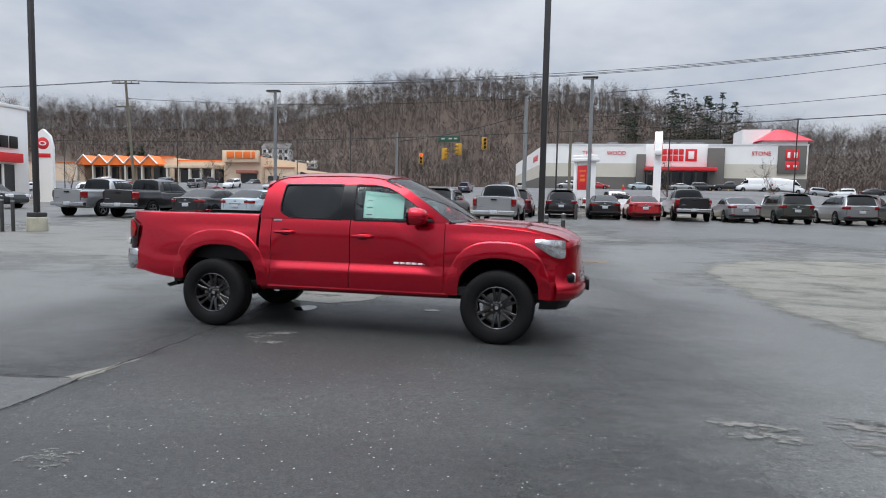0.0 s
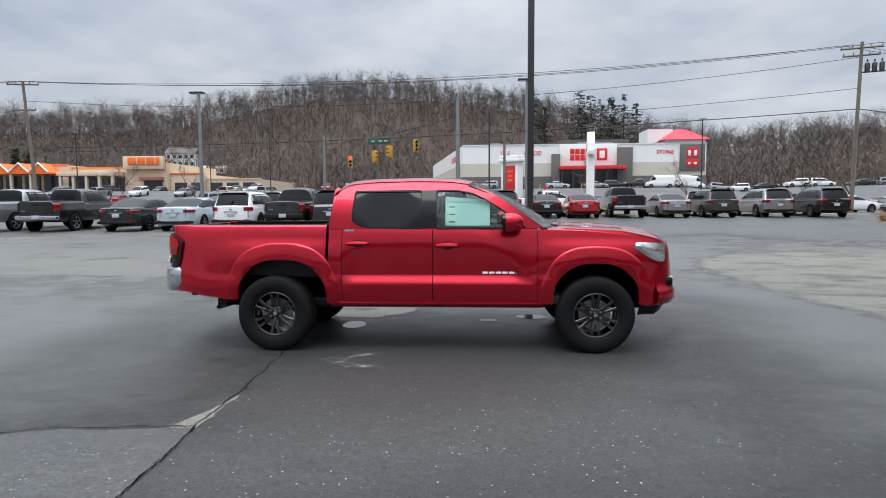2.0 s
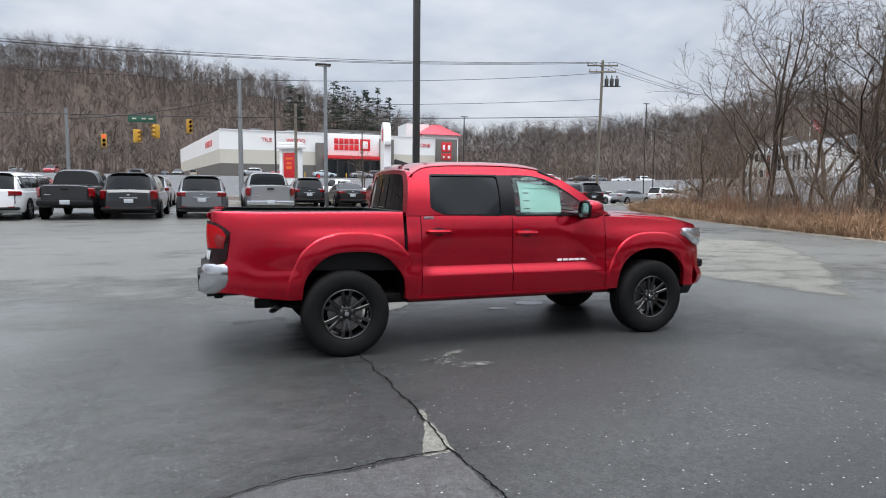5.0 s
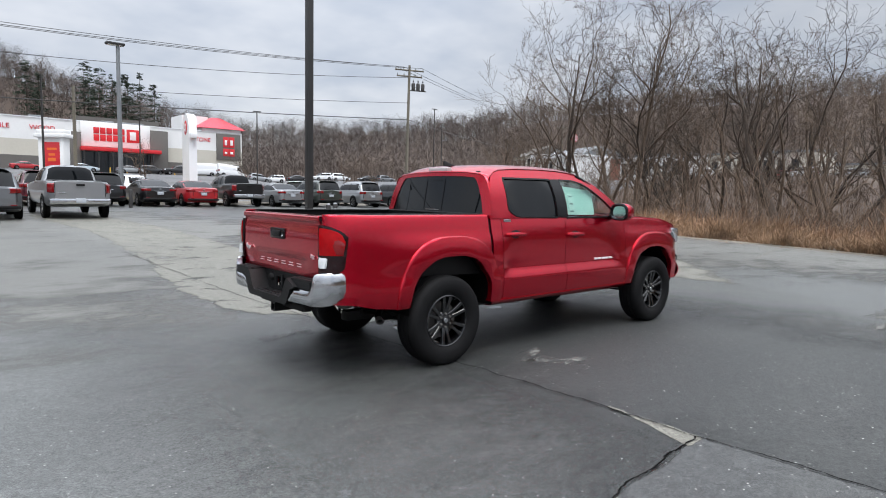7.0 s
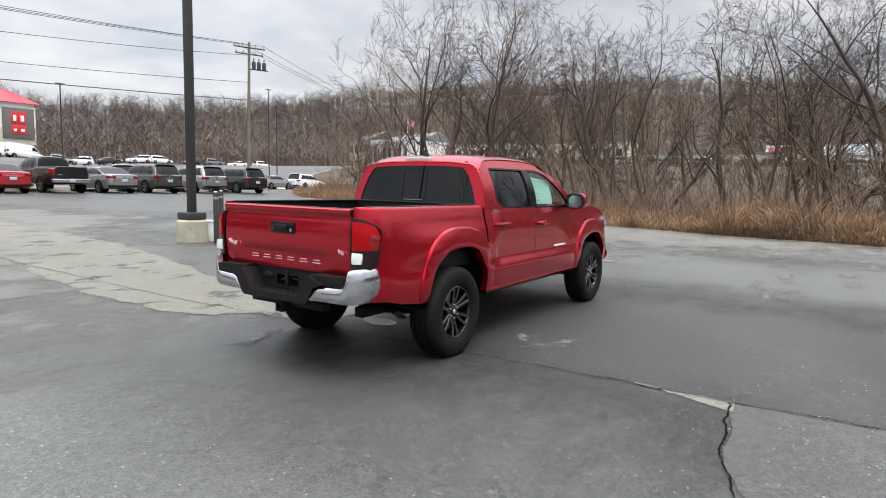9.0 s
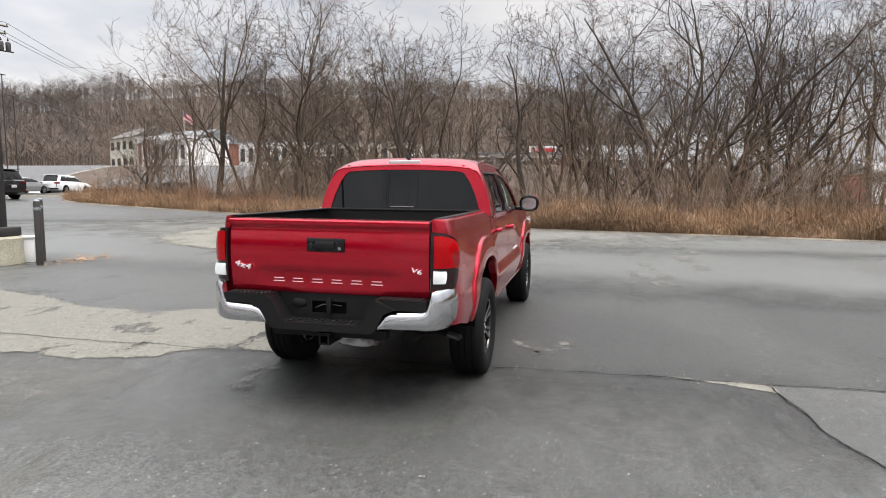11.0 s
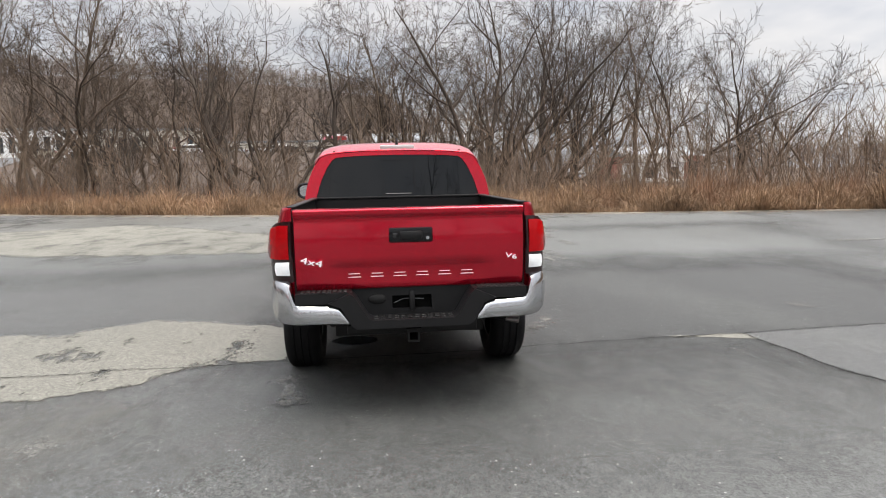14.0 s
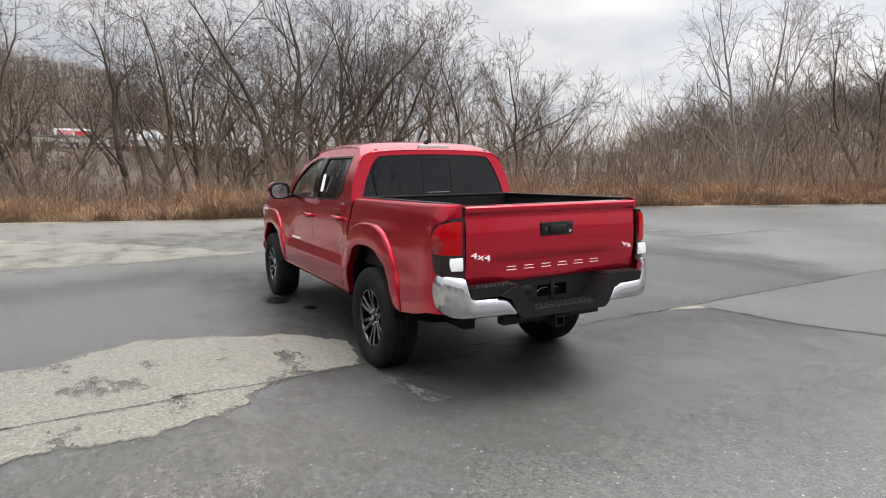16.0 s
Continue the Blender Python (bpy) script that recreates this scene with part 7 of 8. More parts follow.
for k in range(9):
    x = 14 + 3.1 * k
    t = thing("safety_bollard", "yellow safety bollard before the store", "bollard", (x, FY - 4.5, ground_z(x, FY - 4.5)), 0, "store bollards")
    part("bollard_post", lathe([(0.0, 0.0), (0.12, 0.0), (0.12, 1.3), (0.08, 1.4), (0.0, 1.42)], 10, "z"), M["yellow"], t)

# ---- the cream store with orange gables ----
HB = ground_z(-115, 180) - 0.4
shop = thing("hardware_store", "long cream store with orange gables and sign", "building", (0, 0, 0))
for x0, x1, y0, z1, m in ((-210, -163.5, 176, 12.4, "cream"), (-163.4, -131, 180, 14.6, "cream"), (-130.9, -113, 182, 13.6, "cream"), (-112.9, -99, 181, 15.2, "cream"), (-98.9, -88, 183, 11.6, "cream"), (-87.9, -70, 185, 9.9, "cream")):
    part("wall", box((x0, y0, HB), (x1, y0 + 36, z1)), M[m], shop)
    part("coping", box((x0 - 0.1, y0 - 0.25, z1 + 0.001), (x1 + 0.1, y0 + 0.5, z1 + 0.4)), M["orange"] if x0 < -95 else M["cream"], shop)
for k in range(5):
    x = -162.0 + 6.4 * k
    part("gable", prism([(x - 3.1, 12.1), (x, 15.0), (x + 3.1, 12.1), (x + 3.1, 11.6), (x - 3.1, 11.6)], (174, 179.9), "y"), M["orange"], shop)
    part("gable_edge", tube([(x - 3.2, 173.9, 12.1), (x, 173.9, 15.05), (x + 3.2, 173.9, 12.1)], 0.28, 5), M["white_paint"], shop)
    part("column", box((x - 3.3, 174.2, HB), (x - 2.7, 175.2, 11.59)), M["beige_wall"], shop)
    part("bay", box((x - 2.5, 179.6, HB), (x + 2.5, 179.99, 11.2)), M["window_dark"], shop)
part("sign_tower", box((-112.5, 179.5, 13.2), (-99.5, 180.9, 17.2), 0.05), M["cream"], shop)
part("sign_board", box((-110.8, 179.2, 14.5), (-100.5, 179.49, 16.8), 0.05), M["orange"], shop)
for k in range(3):
    part("sign_divider", box((-107.9 + 3.0 * k, 179.1, 14.5), (-107.6 + 3.0 * k, 179.19, 16.8)), M["cream"], shop)
part("arcade_roof", box((-131, 174.5, 10.9), (-113, 181.9, 12.2), 0.05), M["cream"], shop)
for k in range(5):
    part("arcade_column", box((-130.5 + 4.2 * k, 174.7, HB), (-129.7 + 4.2 * k, 175.5, 10.89)), M["beige_wall"], shop)
# dark panel that paints the shade under the arcade roof
part("arcade_shade", box((-130.6, 181.5, HB), (-113.4, 181.99, 10.6)), M["window_dark"], shop)
part("entry_frame", box((-107, 178.5, 9.5), (-100, 180.9, 10.6), 0.05), M["brick_red"], shop)
part("entry_glass", box((-106.4, 180.6, HB), (-100.6, 180.99, 9.4)), M["window_dark"], shop)
for k in range(5):
    part("shop_window", box((-97.5 + 5.4 * k, (183 if k < 2 else 185) - 0.2, HB), (-93.5 + 5.4 * k, (183 if k < 2 else 185) - 0.01, 8.9)), M["window_dark"], shop)

# ---- the showroom at the lot's end ----
room = thing("car_showroom", "white car showroom with a red band", "building", (-46.2, 40, ground_z(-46, 40) - 0.1), 90)
part("wall", box((-30, 0, 0), (0, 22, 8.4), 0.05), M["white_gloss"], room)
part("coping", box((-30.1, -0.1, 8.401), (0.1, 22, 8.7), 0.03), M["white_gloss"], room)
part("red_band", box((-26, -0.6, 3.6), (-1.1, -0.01, 4.4), 0.03), M["sign_red"], room)
part("show_window", box((-26, -0.12, 0.3), (-1.6, -0.02, 3.4)), M["window_dark"], room)
for k in range(7):
    part("mullion", box((-24.5 + 3.6 * k, -0.2, 0.3), (-24.3 + 3.6 * k, -0.121, 3.4)), M["white_gloss"], room)
for k in range(8):
    part("sign_block", box((-8.6 + 0.95 * k, -0.16, 4.85), (-7.85 + 0.95 * k, -0.02, 5.9), 0.02), M["sign_black"], room)
t = thing("totem_sign", "white totem sign with a red roundel", "sign", (-44.6, 39.5, ground_z(-44, 39)), 15)
part("slab", prism([(-0.2, 0.0), (-0.2, 6.0), (0.5, 6.6), (1.1, 6.0), (1.3, 5.0), (1.3, 0.0)], (-0.2, 0.2), "y"), M["white_gloss"], t)
part("roundel", lathe([(0.0, -0.24), (0.5, -0.235), (0.54, -0.21)], 22, "y"), M["sign_red"], t).matrix_basis = pose(0.5, 0, 5.3)
part("roundel_ring", lathe([(0.2, -0.255), (0.32, -0.255), (0.33, -0.23)], 22, "y"), M["white_gloss"], t).matrix_basis = pose(0.5, 0, 5.3) @ Matrix.Diagonal((1, 1, 0.62, 1))
part("name_bar", box((-0.05, -0.24, 4.05), (1.15, -0.201, 4.4), 0.01), M["sign_red"], t)

# ---- houses and buildings in the distance ----


def house(x, y, w, d, h, roof_h, turn, wall, roof_m, label, rows=1, cols=4, name="house"):
    t = thing(name, label, "building", (x, y, ground_z(x, y) - 0.4), turn)
    part("wall", box((-w / 2, -d / 2, 0), (w / 2, d / 2, h)), M[wall], t)
    if roof_h:
        part("roof", prism([(-d / 2 - 0.4, h), (0, h + roof_h), (d / 2 + 0.4, h)], (-w / 2 - 0.4, w / 2 + 0.4), "x"), M[roof_m], t)
    else:
        part("roof", box((-w / 2 - 0.15, -d / 2 - 0.15, h + 0.001), (w / 2 + 0.15, d / 2 + 0.15, h + 0.35)), M[roof_m], t)
    for side in (-1, 1):
        for r in range(rows):
            for k in range(cols):
                cx, cz = -w / 2 + w * (k + 0.5) / cols, h * (r + 0.55) / rows
                win = part("window", box((cx - w / cols * 0.26, side * d / 2 - 0.06, cz - h / rows * 0.24), (cx + w / cols * 0.26, side * d / 2 + 0.06, cz + h / rows * 0.24)), M["window_dark"], t)
    return t


house(-139, 272, 13, 9, 6.5, 3.0, 10, "white_paint", "brown_wall", "white two-storey house on the wooded hillside", 2, 5)
house(-122, 268, 10, 5, 2.6, 1.2, 10, "white_paint", "beige_wall", "low pale outbuilding on the hillside", 1, 3)
hall = house(84, 64, 9, 9, 4.6, 0, 78, "white_paint", "white_gloss", "white hall with tall columns beyond the trees", 1, 6, "hall")
for k in range(5):
    part("column", lathe([(0.22, 0.0), (0.19, 0.3), (0.17, 3.9), (0.24, 4.2)], 10, "z"), M["white_paint"], hall).matrix_basis = pose(-4.1 + 2.05 * k, 5.7, 0)
part("portico", box((-4.6, 4.51, 4.201), (4.6, 6.3, 5.0), 0.05), M["white_gloss"], hall)
house(96, 52, 14, 10, 4.8, 0, 84, "white_paint", "pole_grey", "long low white building behind bare trees", 1, 8, "low_building")
house(96, 72, 16, 12, 5.0, 2.5, 70, "brick_red", "pole_grey", "red brick building behind bare trees", 1, 5, "brick_building")
house(108, 92, 14, 10, 7.0, 2.5, 60, "beige_wall", "brown_wall", "tan gabled building at the foot of the hill", 2, 4)
house(98, 36, 16, 8, 4.8, 0, 92, "beige_wall", "pole_grey", "pale shop row behind bare trees", 1, 8, "low_building")
house(70, -36, 6.0, 5, 2.8, 1.2, 95, "white_paint", "brown_wall", "small white shed with a dark roof", 1, 2, "shed")
house(88, -44, 14, 8, 4.0, 1.6, 100, "brick_red", "pole_grey", "low red building behind the brush", 1, 4)
for y, turn, colour in ((26, 90, "white"), (20, 92, "silver"), (14, 88, "white"), (2, 90, "red"), (-4, 90, "white"), (-10, 92, "grey"), (-22, 88, "white"), (-28, 90, "silver"), (40, 90, "white"), (46, 84, "tan")):
    car("suv" if colour in ("white", "grey") else "sedan", colour, 80 + 0.1 * y, y, turn, colour + " car beyond the line of trees", group="cars beyond the trees")
house(112, 26, 46, 10, 3.5, 0, 90, "beige_wall", "pole_grey", "long pale shop building beyond the trees", 1, 14, "low_building")
house(104, -9, 18, 9, 4.4, 1.8, 90, "white_paint", "pole_grey", "white gabled building beyond the trees", 1, 5)
for k in range(13):
    y = -14 + 4.6 * k
    colour = ("white", "silver", "white", "red", "white", "pale_blue", "silver")[k % 7]
    car("suv" if k % 3 else "sedan", colour, 90 + 0.08 * y + 3 * (k % 2), y, 90 + 8 * (k % 3), colour.replace("_", " ") + " car on the lot beyond the trees", group="cars beyond the trees")
t = thing("flagpole", "white flagpole with a limp striped flag", "flagpole", (77.5, 60.0, ground_z(77.5, 60.0)))
part("pole", tube([(0, 0, 0), (0, 0, 8.6)], [0.07, 0.04], 8), M["white_gloss"], t)
rows = []
for i in range(9):
    u = i / 8
    rows.append([(1.9 * u, 0.18 * math.sin(5 * u) + 0.0 * v, 8.3 - 1.25 * v - 0.75 * u * u) for v in np.linspace(0, 1, 8)])
flag = part("flag", solid(grid(rows), 0.01), M["white_gloss"], t)
for k in range(0, 7, 2):
    rr = [[(p[0], p[1] - 0.022, p[2]) for p in row[k : k + 2]] for row in rows]
    part("stripe", grid(rr), M["sign_red"], flag)
    rr = [[(p[0], p[1] + 0.022, p[2]) for p in row[k : k + 2]] for row in rows]
    part("stripe", grid(rr), M["sign_red"], flag)
navy = paint("navy_cloth", (0.03, 0.04, 0.13), 0.8, 0, 0.1, 2)
for d in (-0.03, 0.03):
    part("canton", grid([[(p[0], p[1] + d, p[2]) for p in row[:5]] for row in rows[:4]]), navy, flag)
t = thing("billboard", "white roadside billboard with pink and red shapes", "sign", (150, 9.9, ground_z(150, 9.9)), 90)
top = 11.9 - ground_z(150, 9.9)
for x in (-2.2, 2.2):
    part("post", box((x - 0.15, -0.15, -0.3), (x + 0.15, 0.15, top - 0.3)), M["pole_grey"], t)
part("board", box((-3.4, -0.25, top - 4.8), (3.4, 0.25, top), 0.06), M["white_gloss"], t)
pink = paint("pink_poster", (0.80, 0.25, 0.32), 0.5, 0, 0.1, 1)
for x0, x1, z0, z1, m in ((-3.1, -0.4, 0.5, 2.6, M["sign_red"]), (0.2, 2.9, 0.4, 1.5, pink), (-2.9, 0.4, 3.1, 4.2, pink), (0.9, 2.8, 2.2, 4.3, pink)):
    part("poster_shape", box((x0, 0.251, top - z1), (x1, 0.28, top - z0), 0.01), m, t)

# ---- bare trees ----


class Sticks:
    """Collects tapered round sticks as one mesh."""

    def __init__(self):
        self.v, self.f = [], []

    def add(self, path, radii, sides):
        start, n = len(self.v), len(path)
        for i in range(n):
            a, b = path[max(i - 1, 0)], path[min(i + 1, n - 1)]
            way = (b - a).normalized()
            side = way.cross(Vector((0.3, 0.2, 1)) if abs(way.z) < 0.9 else Vector((1, 0.1, 0))).normalized()
            other = way.cross(side)
            r = radii[i]
            for k in range(sides):
                t = 2 * math.pi * k / sides
                p = path[i] + (r * math.cos(t)) * side + (r * math.sin(t)) * other
                self.v.append((p.x, p.y, p.z))
        for i in range(n - 1):
            for k in range(sides):
                j = (k + 1) % sides
                a, b = start + i * sides, start + (i + 1) * sides
                self.f.append((a + k, a + j, b + j, b + k))

    def mesh(self, name, material):
        me = bpy.data.meshes.new(name)
        me.from_pydata(self.v, [], self.f)
        me.materials.append(material)
        me.shade_smooth()
        me.update()
        return me


def swerve(rnd, start, way, length, bend, lift, n):
    """A crooked path that wanders and turns up or down as it goes."""
    pts, p, d = [start], start.copy(), way.normalized()
    for _ in range(n):
        d = (d + Vector((rnd.gauss(0, bend), rnd.gauss(0, bend), rnd.gauss(0, bend * 0.7) + lift))).normalized()
        p = p + d * (length / n)
        pts.append(p.copy())
    return pts


def off_way(rnd, d, angle):
    """A direction turned off d by an angle, to any side."""
    side = d.cross(Vector((rnd.gauss(0, 1), rnd.gauss(0, 1), rnd.gauss(0, 1)))).normalized()
    return (d * math.cos(angle) + side * math.sin(angle)).normalized()


def branch_out(rnd, st, path, r0, r1, level, top_level, length, fine):
    """Side branches along a path, down to twigs."""
    n = len(path) - 1
    count = {1: rnd.randint(8, 11), 2: rnd.randint(5, 7), 3: rnd.randint(4, 5), 4: 2}[level]
    for k in range(count):
        f = {1: 0.20, 2: 0.16, 3: 0.15, 4: 0.3}[level] + 0.82 * (k + rnd.random()) / count
        f = min(f, 0.99)
        i = min(int(f * n), n - 1)
        p = path[i].lerp(path[i + 1], f * n - i)
        d = (path[i + 1] - path[i]).normalized()
        r = (r0 + (r1 - r0) * f) * rnd.uniform(0.42, 0.66)
        ln = length * rnd.uniform(0.34, 0.6) * (1.2 - 0.6 * f if level == 1 else 1.0)
        way = off_way(rnd, d, rnd.uniform(0.45, 1.0) if level < 3 else rnd.uniform(0.5, 1.1))
        if level == 1 and way.z < 0.05:
            way.z = rnd.uniform(0.05, 0.4)
        r = max(r, fine)
        segs = 6 if level == 1 else (4 if level == 2 else 3)
        q = swerve(rnd, p, way, ln, 0.19 if level < 3 else 0.24, 0.10 if level < 2 else 0.04, segs)
        re = max(r * 0.28, fine * 0.7)
        st.add(q, [r + (re - r) * j / segs for j in range(segs + 1)], 5 if level == 1 else (4 if level == 2 else 3))
        if level < top_level:
            branch_out(rnd, st, q, r, re, level + 1, top_level, ln, fine)


def bare_tree(x, y, height, seed, label, stems=1, lean=(0.0, 0.0), bark="bark", girth=0.16, spread_out=0.25, levels=4, straight=0.10):
    """A leafless tree: one or more stems, limbs, branches and twigs."""
    rnd = random.Random(seed)
    t = thing("bare_tree", label, "tree", (x, y, ground_z(x, y) - 0.1), 0, "bare trees on the bank")
    trunk, crown = Sticks(), Sticks()
    for k in range(stems):
        a = 2 * math.pi * (k + rnd.random() * 0.6) / max(stems, 1)
        out = spread_out if stems > 1 else 0.0
        way = Vector((out * math.cos(a) + lean[0], out * math.sin(a) + lean[1], 1.0))
        h = height * rnd.uniform(0.86, 1.0) * (1.0 if k == 0 else rnd.uniform(0.75, 1.0))
        start = Vector((0.16 * math.cos(a), 0.16 * math.sin(a), 0)) if stems > 1 else Vector((0, 0, 0))
        path = swerve(rnd, start, way, h, straight if stems == 1 else straight * 1.4, 0.015, 11)
        g = 1.25 * girth * rnd.uniform(0.75, 1.0) * (1.0 if stems == 1 else 0.78)
        radii = [g * (1.35 if i == 0 else 1.0) * (1 - 0.93 * (i / 11) ** 0.9) + 0.010 for i in range(12)]
        trunk.add(path, radii, 8)
        branch_out(rnd, crown, path, g, 0.02, 1, levels, h * 0.85, 0.0088)
    for nm, st in (("trunk", trunk), ("crown", crown)):
        ob = new(nm, st.mesh(nm, M[bark]))
        ob.parent = t
    return t


TREES = [
    (26.0, 19.9, 10.5, 1, 1, (0.0, 0.05), "bark_dark", 0.17), (28.0, 19.1, 12.5, 2, 2, (0, 0.04), "bark", 0.12), (28.0, 17.9, 13.5, 4, 2, (0, 0), "bark", 0.15),
    (27.0, 15.6, 13, 5, 1, (0, 0.02), "bark", 0.16), (29.0, 15.7, 12, 6, 2, (0, -0.2), "bark_dark", 0.13), (30.0, 13.4, 10, 7, 2, (0, 0.1), "bark", 0.13),
    (28.5, 11.0, 10.5, 31, 2, (0, 0.18), "bark_dark", 0.12), (25.5, 6.6, 10.0, 8, 1, (0.0, 0.36), "bark_dark", 0.21), (30.0, 5.9, 12, 9, 2, (0, 0), "bark_dark", 0.15),
    (29.0, 1.6, 11, 10, 1, (0, 0.25), "bark_dark", 0.19), (31.0, 0.6, 12, 11, 2, (0, 0), "bark", 0.14), (30.0, -0.9, 10, 32, 2, (0, 0.1), "bark", 0.15),
    (31.0, -3.3, 11, 33, 2, (0, 0), "bark_dark", 0.15), (28.0, -5.5, 13, 12, 1, (0, 0.34), "bark_dark", 0.19), (29.0, -6.6, 14.5, 13, 2, (0, 0.05), "bark_dark", 0.23),
    (29.5, -9.1, 15.5, 14, 3, (0, -0.04), "bark_dark", 0.28), (30.0, -12.0, 14, 15, 3, (0, 0), "bark_dark", 0.21), (30.0, -16.0, 14, 16, 1, (0, -0.02), "bark", 0.17),
    (31.0, -21.1, 9, 17, 2, (0, 0.05), "bark", 0.14), (30.0, -23.0, 10.5, 18, 3, (0, 0), "bark_dark", 0.17), (32.0, -29.6, 8, 19, 2, (0, 0.05), "bark", 0.14),
    (26.0, 25.3, 6, 22, 2, (0, 0.1), "bark_dark", 0.10), (31.0, 27.4, 6, 23, 2, (0, 0), "bark", 0.10), (34.0, 31.6, 7, 24, 2, (0, 0), "bark", 0.12),
    (24.6, 11.6, 5.5, 25, 2, (0, 0.25), "bark_dark", 0.08), (23.4, -2.6, 5, 27, 2, (0, -0.2), "bark_dark", 0.07), (25.0, 15.0, 5, 26, 2, (0, 0.2), "bark", 0.07),
    (30.5, 17.0, 13, 72, 2, (0, 0.08), "bark", 0.14), (31.0, 10.0, 10.5, 73, 2, (0, -0.1), "bark_dark", 0.15),
    (32.5, -1.8, 12, 76, 2, (0, 0.05), "bark_dark", 0.15), (32.0, -4.6, 12.5, 77, 2, (0, -0.05), "bark", 0.16),
    (32.5, -10.6, 15, 79, 2, (0, 0.0), "bark_dark", 0.20), (32.0, -14.0, 13, 80, 2, (0, 0.06), "bark", 0.15), (32.5, -24.5, 10, 82, 2, (0, -0.05), "bark", 0.14),
    (31.5, -19.6, 11.5, 84, 2, (0, -0.05), "bark_dark", 0.15), (27.2, 22.4, 10, 71, 2, (0, 0.05), "bark", 0.12), (28.6, 8.4, 11.5, 74, 2, (0, -0.15), "bark", 0.12), (32.0, 6.6, 11.5, 75, 2, (0, 0), "bark", 0.15),
    (31.5, -8.0, 14.5, 78, 2, (0, 0.08), "bark", 0.18), (33.0, -18.2, 12.5, 81, 2, (0, 0), "bark", 0.14), (33.5, -27.0, 10, 83, 2, (0, 0), "bark_dark", 0.12), (31.5, -6.2, 14.5, 85, 2, (0, 0.02), "bark", 0.17), (32.5, -13.0, 14.5, 86, 2, (0, 0), "bark_dark", 0.17),
    (25.3, -29.9, 4.6, 28, 1, (0.2, 0.45), "bark_dark", 0.14), (14.2, -37.8, 12, 29, 2, (0.1, 0.12), "bark_dark", 0.18), (10.0, -41.0, 12, 30, 2, (0, 0), "bark", 0.16),
]
for x, y, h, seed, stems, lean, bark, girth in TREES:
    words = {"bark": "grey-brown", "bark_dark": "dark", "bark_pale": "pale-barked"}[bark]
    kind_words = "leafless tree with a single trunk" if stems == 1 else ("leafless tree with two stems" if stems == 2 else "leafless tree with several spreading stems")
    bare_tree(x, y, h, seed, words + " " + kind_words + " on the bank", stems, lean, bark, girth, 0.22 + 0.03 * stems, 4 if h > 10 and stems < 3 else 3)
bare_tree(19.0, -33.0, 15, 41, "pale-barked leafless tree standing alone on the bank", 3, (0, 0), "bark_pale", 0.19, 0.15, 4, 0.03)
rng = random.Random(5)
protos = []
for k in range(15):
    # a looser, lower rank behind, which ends where the hill does
    y = -15 + 3.0 * k + rng.uniform(-1, 1)
    x = 35 + rng.uniform(0, 9)
    if k >= 5 and abs(y - 2.0 - 0.053 * x) < 1.6:
        continue
    if k < 5:
        t = bare_tree(x, y, rng.uniform(8, 11.5), 60 + k, "slender leafless tree in the rank behind the bank", 1 + k % 2, (rng.uniform(-0.1, 0.1), rng.uniform(-0.15, 0.15)), "bark_dark" if k % 2 else "bark", 0.17, 0.28, 3)
        protos.append(t)
    else:
        copy_thing(protos[k % 5], pose(x, y, ground_z(x, y) - 0.1, 0, 0, rng.uniform(0, 360)))
for k in range(10):
    # a third rank, thinning out
    y = -12 + 4.6 * k + rng.uniform(-1, 1)
    x = 44 + rng.uniform(0, 18)
    if abs(y - 2.0 - 0.053 * x) < 2.0:
        continue
    copy_thing(protos[k % 5], pose(x, y, ground_z(x, y) - 0.1, 0, 0, rng.uniform(0, 360)))
for k in range(34):
    # woods at the south-eastern end, higher the further round
    a, r = radians(-46 - 1.0 * k), rng.uniform(66, 92)
    x, y = -5.9 + r * math.cos(a), 2.5 + r * math.sin(a)
    copy_thing(protos[k % 5], pose(x, y, ground_z(x, y) - 0.1, 0, 0, rng.uniform(0, 360)) @ Matrix.Scale(0.75 + 0.5 * min(1, k / 9), 4))

# ---- dry grass, reeds and brush on the bank ----


def stuff(name, v, f, material, label, category):
    me = bpy.data.meshes.new(name)
    me.from_pydata(v, [], f)
    me.materials.append(material)
    me.update()
    return tagged(new(name, me), label, category, kind="stuff")


rng = random.Random(21)


